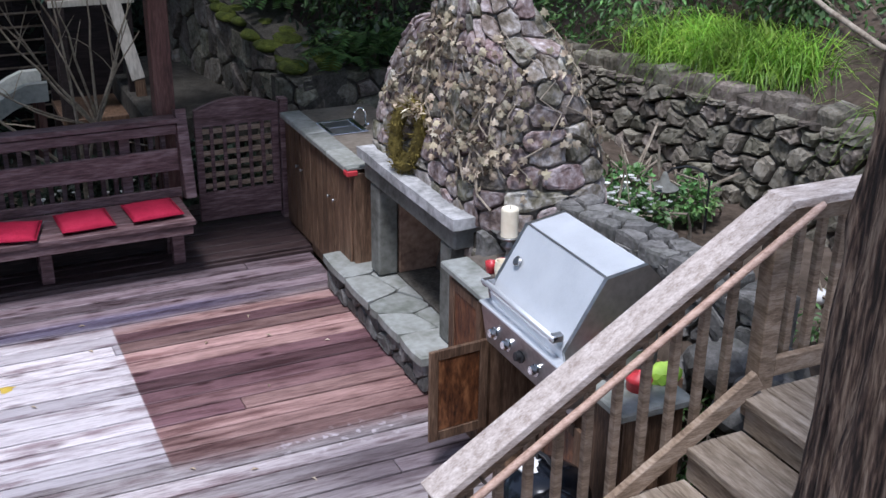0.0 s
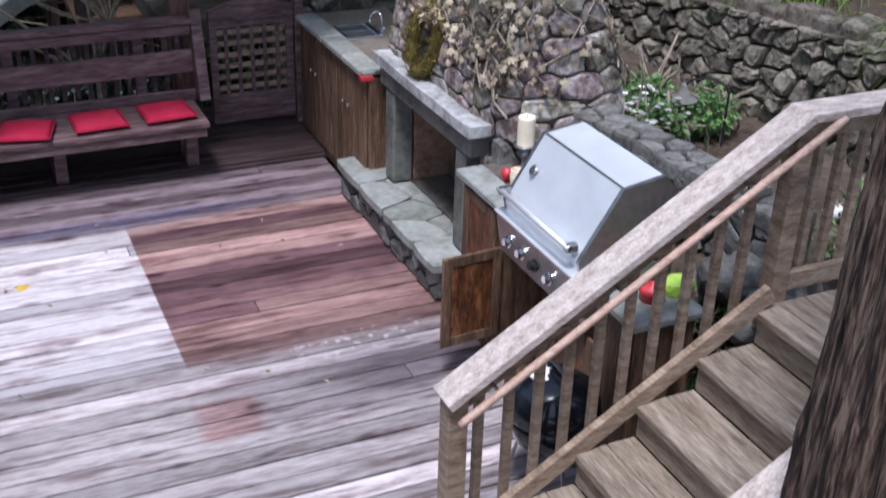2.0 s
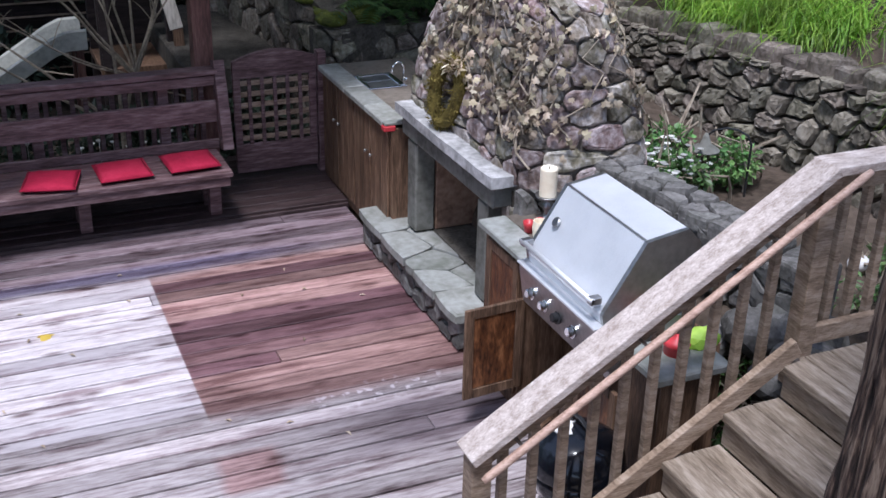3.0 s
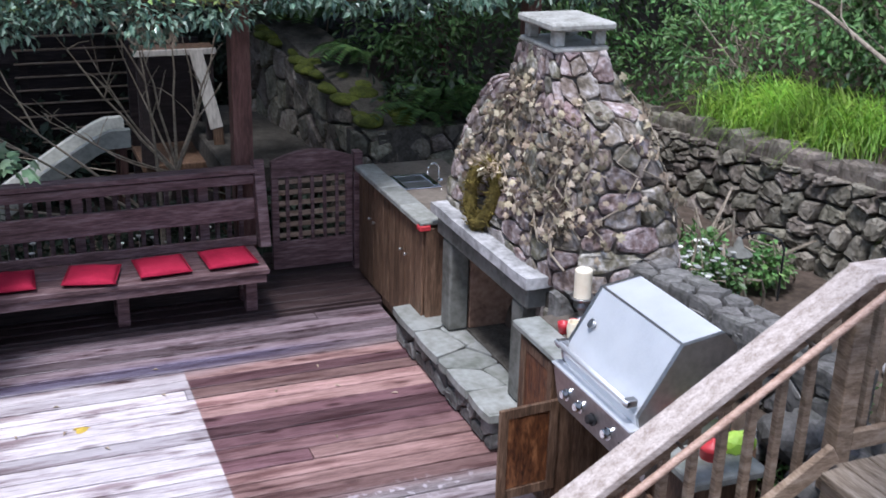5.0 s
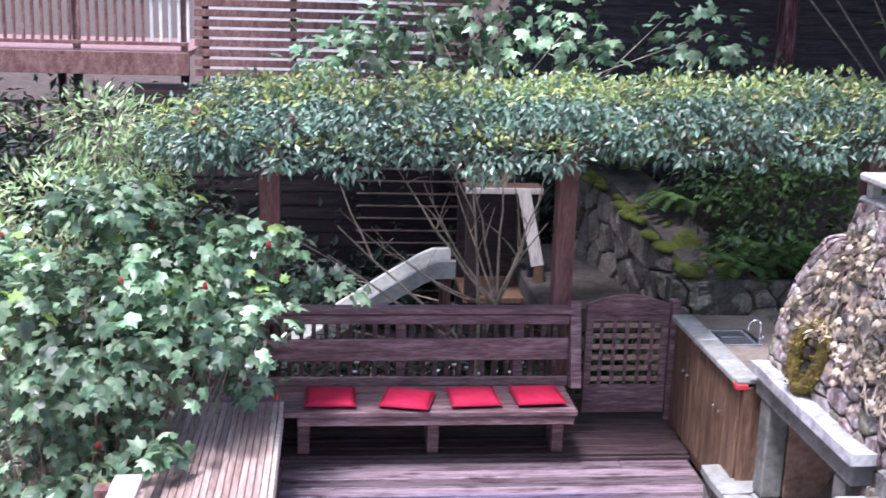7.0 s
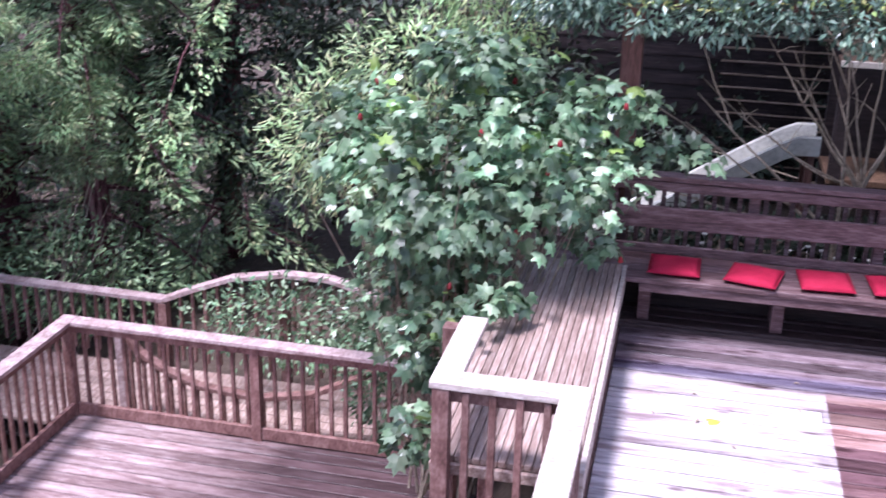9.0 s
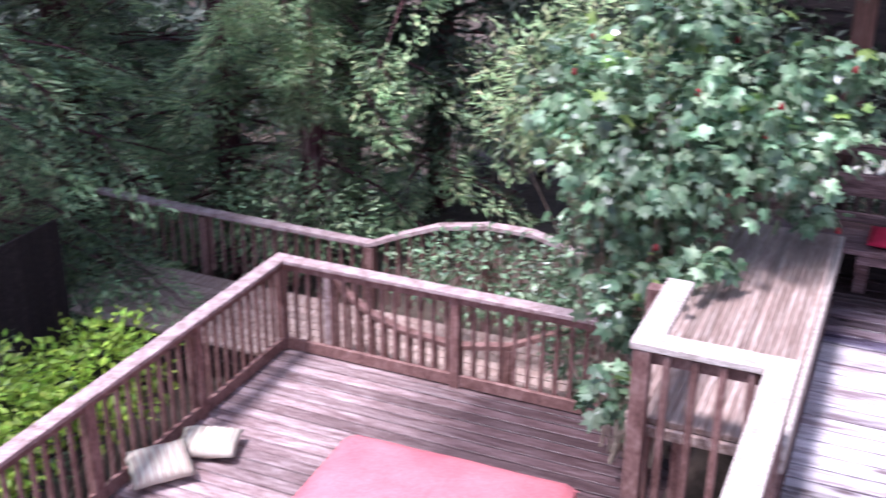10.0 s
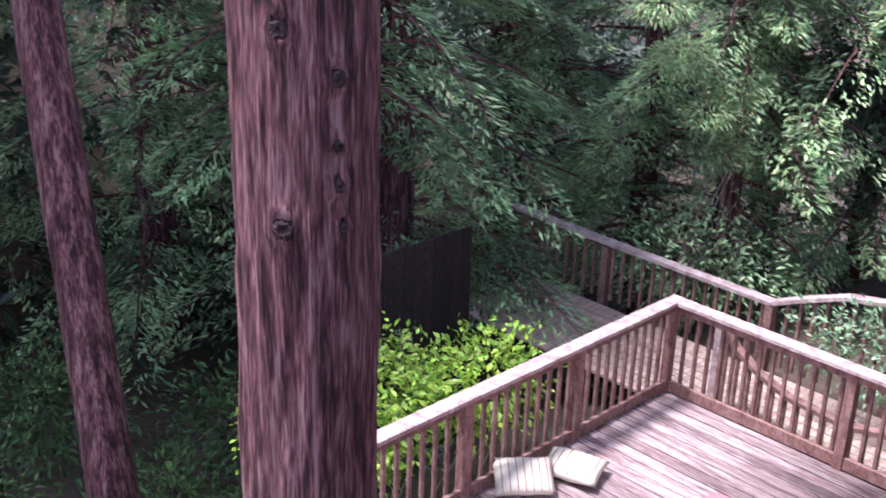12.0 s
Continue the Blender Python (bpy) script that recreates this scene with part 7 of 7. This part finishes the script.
def build_candles():
    shift = -0.06
    c = thing("candle_stand", "thick cream candle on a metal candle stand", "candle", (2.985, 5.25, 0.995))
    part("foot", lathe(bmesh.new(), [(0.06, 0), (0.06, 0.012), (0.02, 0.03), (0.014, 0.06), (0.03, 0.085), (0.05, 0.10), (0.014, 0.115), (0.016, 0.14), (0.068, 0.15), (0.072, 0.162), (0.06, 0.158)], (2.985, 5.25, 0.996), 24), DSTEEL, c, smooth=True)
    part("candle", lathe(bmesh.new(), [(0.05, 0), (0.051, 0.16), (0.046, 0.168), (0.02, 0.158)], (2.985, 5.25, 1.155), 24), WAX, c, "cream pillar candle", smooth=False)
    part("wick", tube(bmesh.new(), [(2.985, 5.25, 1.31), (2.988, 5.25, 1.335)], 0.002, 5), BLACKP, c)
    c.location.x += shift
    j = thing("candle_jar", "small pale candle jar with red rim", "candle", (2.842, 5.06, 1.0))
    part("jar", lathe(bmesh.new(), [(0.038, 0), (0.044, 0.05), (0.04, 0.095), (0.034, 0.095), (0.03, 0.02)], (2.842, 5.06, 1.001), 20), WAX, j)
    j.location.x += shift
    for i, (x, y) in enumerate(((2.935, 5.12), (2.815, 5.14), (2.885, 5.14))):
        t = thing("votive", "red glass votive candle holder on counter", "candle", (x, y, 1.0), "red votives")
        part("glass", lathe(bmesh.new(), [(0.026, 0), (0.032, 0.04), (0.034, 0.062), (0.029, 0.062), (0.024, 0.02)], (x, y, 1.001), 16), REDP, t, smooth=True)
        t.location.x += shift
    d = thing("red_dish", "bright red dish on the stone counter end", "dish", (2.77, 3.70, 1.0))
    part("dish", lathe(bmesh.new(), [(0.055, 0), (0.06, 0.045), (0.064, 0.05), (0.05, 0.07), (0.012, 0.078), (0.01, 0.092), (0.002, 0.094)], (2.77, 3.70, 1.001), 24), REDP, d, smooth=True)
    m = thing("moss_clump", "bright green clump of moss on counter", "moss", (2.93, 3.72, 1.0))
    bm = bmesh.new()
    bmesh.ops.create_icosphere(bm, subdivisions=3, radius=1, matrix=Matrix.LocRotScale((2.93, 3.72, 1.03), None, (0.09, 0.06, 0.06)))
    for v in bm.verts:
        v.co += Vector((1, 1, 1)) * 0.012 * noise.noise(v.co * 40)
        v.co.z = max(v.co.z, 1.001)
    part("cushion", bm, LIME, m)


def build_wreath():
    """Heart-like moss ring leaning on the stack."""
    w = thing("wreath", "mossy green-brown wreath leaning on the mantel", "wreath", (2.93, 6.45, 1.18))
    n = 30
    pts = []
    for i in range(n + 1):
        a = 2 * math.pi * i / n
        y = 0.10 * math.sin(a) * (1 + 0.12 * math.cos(a))
        z = 0.205 * math.cos(a)
        pts.append(Vector((2.825 + 0.10 * (z + 0.205) - 0.45 * y, 6.40 + 0.9 * y - 0.16 * z, 1.235 + 0.205 + z)))
    bm = bmesh.new()
    rings = []
    for i in range(n):
        p, d = pts[i], (pts[(i + 1) % n] - pts[i - 1]).normalized()
        s = d.cross(Vector((0.8, 0.6, 0.2))).normalized()
        u = s.cross(d)
        r = 0.046 + 0.012 * noise.noise(p * 9)
        rings.append([bm.verts.new(p + (s * math.cos(a) + u * math.sin(a)) * (r * (1 + 0.25 * noise.noise(Vector((a * 2, i * 0.8, 3)))))) for a in (2 * math.pi * k / 12 for k in range(12))])
    for i in range(n):
        a, b = rings[i], rings[(i + 1) % n]
        for k in range(12):
            bm.faces.new((a[k], a[(k + 1) % 12], b[(k + 1) % 12], b[k]))
    part("ring", bm, WREATHM, w, smooth=True)
    rng = np.random.default_rng(3)
    idx = rng.integers(0, n, 900)
    o = rand_dirs(rng, 900)
    c = np.array([pts[i] for i in idx]) + o * 0.05
    part("moss_fringe", leaf_cloud(c, o + rng.normal(size=(900, 3)) * 0.6, rand_dirs(rng, 900), rng.uniform(0.02, 0.05, 900), rng.uniform(0.005, 0.012, 900)), WREATHM, w, kind="stuff")
    idx = rng.integers(0, 3, 160) - 1
    c = np.array([pts[i] for i in idx]) + rand_dirs(rng, 160) * [0.05, 0.12, 0.05]
    part("dried_bow", leaf_cloud(c, rand_dirs(rng, 160) + [-0.4, 0, 0.2], rand_dirs(rng, 160), rng.uniform(0.04, 0.08, 160), rng.uniform(0.015, 0.03, 160)), IVY, w, kind="stuff")
    w.location.x -= 0.055


def build_mantel_bits():
    t = thing("garden_ornament", "small white pebble-covered ornament on the mantel", "ornament", (2.99, 6.98, 1.18))
    rng = random.Random(2)
    bm = bmesh.new()
    for i in range(26):
        a, z = rng.uniform(0, 6.28), rng.uniform(0.0, 0.13)
        r = 0.035 * (1 - z * 4)
        bmesh.ops.create_icosphere(bm, subdivisions=1, radius=rng.uniform(0.008, 0.014), matrix=Matrix.Translation((2.99 + max(r, 0.005) * math.cos(a), 6.98 + max(r, 0.005) * math.sin(a), 1.19 + z)))
    part("pebble_cover", bm, PAINTW, t, kind="stuff")
    part("core", lathe(bmesh.new(), [(0.034, 0), (0.022, 0.06), (0.006, 0.13)], (2.99, 6.98, 1.178), 12), BLACKP, t)
    t.location.x -= 0.055
    for i, (a, b, c) in enumerate((((3.05, 6.1, 0.32), (3.25, 6.5, 0.33), 0.035), ((3.15, 6.0, 0.325), (3.2, 6.55, 0.375), 0.03), ((3.02, 6.3, 0.385), (3.3, 6.25, 0.40), 0.026))):
        lg = thing("fire_log", "charred split log in the fireplace", "log", a, "logs in the fireplace")
        part("wood", tube(bmesh.new(), [a, tuple((p + q) / 2 for p, q in zip(a, b)), b], [c, c * 1.1, c * 0.95], 9, 0.12), BARK2, lg)
    lf = thing("fallen_leaf", "single yellow fallen leaf on the deck", "leaf", (0.16, 6.72, 0.004))
    part("blade", lobed_cloud(np.array([[0.16, 6.72, 0.012]]), np.array([[0.9, 0.3, 0.0]]), np.array([[0, 0, 1.0]]), np.array([0.10])), YELLOWL, lf)
    rng = random.Random(6)
    for i in range(16):
        x, y = rng.uniform(-0.2, 2.4), rng.uniform(5.0, 7.6)
        l2 = thing("dry_leaf", "small curled dry leaf lying on deck", "leaf", (x, y, 0.003), "leaf litter")
        part("blade", leaf_cloud(np.array([[x, y, 0.008]]), np.array([[rng.uniform(-1, 1), rng.uniform(-1, 1), 0.05]]), np.array([[0.1, 0, 1.0]]), np.array([0.05]), np.array([0.018]), 0.4), IVY, l2)


def build_vine():
    """Dried creeper over the chimney's front corner."""
    v = thing("dried_vine", "dried brown creeper clinging to the chimney stones", "vine", (2.95, 5.5, 1.2))
    rng = random.Random(17)
    nr = np.random.default_rng(17)
    C, D, N = [], [], []
    L = ARC[-1][0]
    front = L * 0.5      # the west face
    for i in range(20):
        u, z = front + rng.gauss(0.68, 0.5), 1.2 + rng.random() * 0.3
        bm = bmesh.new()
        pts = []
        for k in range(12):
            pts.append(stack_face(u, min(z, 2.3), 0.05 + rng.uniform(-0.005, 0.02)))
            if z > 1.25 and rng.random() < 0.95:
                for j in range(rng.choice((0, 1, 2, 4, 6))):
                    c = stack_face(u + rng.gauss(0, 0.06), min(max(z + rng.gauss(0, 0.05), 1.2), 2.35), rng.uniform(0.055, 0.09))
                    e = stack_face(u, min(z, 2.3), 0.5)
                    out = np.array(e) - np.array(pts[-1])
                    C.append(c)
                    D.append(nr.normal(size=3) * 0.7 + [0, 0, -0.7])
                    N.append(out / np.linalg.norm(out) + nr.normal(size=3) * 0.5)
            u += rng.gauss(0, 0.055)
            z += rng.uniform(0.03, 0.11)
            if z > 2.25:
                break
        tube(bm, pts, [0.007 - 0.0004 * k for k in range(len(pts))], 5)
        part("vine_stem", bm, TWIG, v)
    C, D, N = np.array(C), np.array(D), np.array(N)
    part("dried_leafage", lobed_cloud(C, D, N, nr.uniform(0.03, 0.06, len(C))), IVY, v, kind="stuff")
    v.location.x -= 0.055


build_kettle()
build_candles()
build_wreath()
build_mantel_bits()
build_vine()

# weeds under the stairs and stones beside the landing
for i, (x, y, z, r) in enumerate([(3.0, 3.62, 0.35, 0.22), (3.3, 3.75, 0.75, 0.2), (3.6, 3.9, 0.95, 0.16), (4.1, 3.9, 0.95, 0.2), (4.5, 4.2, 0.95, 0.15), (3.15, 3.68, 0.55, 0.18)]):
    leafy("weed", "loose green weed growing beside the stairs", "plant", [((x, y, z), (r, r * 0.7, r))], 130, 0.05, HERBL, 300 + i, aspect=0.55, shell=0.2, stems=10, root=(x, y, z - r - 0.25))
st = thing("white_stone", "small pale rounded stone on the garden soil", "stone", (4.35, 4.25, 0.9))
bm = bmesh.new()
bmesh.ops.create_icosphere(bm, subdivisions=2, radius=1, matrix=Matrix.LocRotScale((4.35, 4.25, 0.93), None, (0.07, 0.06, 0.05)))
for v in bm.verts:
    v.co += Vector((1, 1, 0.6)) * 0.012 * noise.noise(v.co * 12)
part("rock", bm, PAINTW, st, smooth=True)
sr = random.Random(44)
for i in range(14):
    x, y = sr.uniform(3.25, 3.75), sr.uniform(3.5, 4.1)
    s0 = thing("garden_stone", "loose field stone at the foot of the wall", "stone", (x, y, 0.8), "loose garden stones")
    bm = bmesh.new()
    r = sr.uniform(0.07, 0.15)
    bmesh.ops.create_icosphere(bm, subdivisions=2, radius=1, matrix=Matrix.LocRotScale((x, y, ground_height(x, y) + r * 0.3), Euler((0, 0, sr.uniform(0, 3))), (r * 1.3, r, r * 0.7)))
    for v in bm.verts:
        v.co += Vector((1, 1, 0.6)) * 0.04 * noise.noise(v.co * 9)
    part("rock", bm, HROCK, s0)
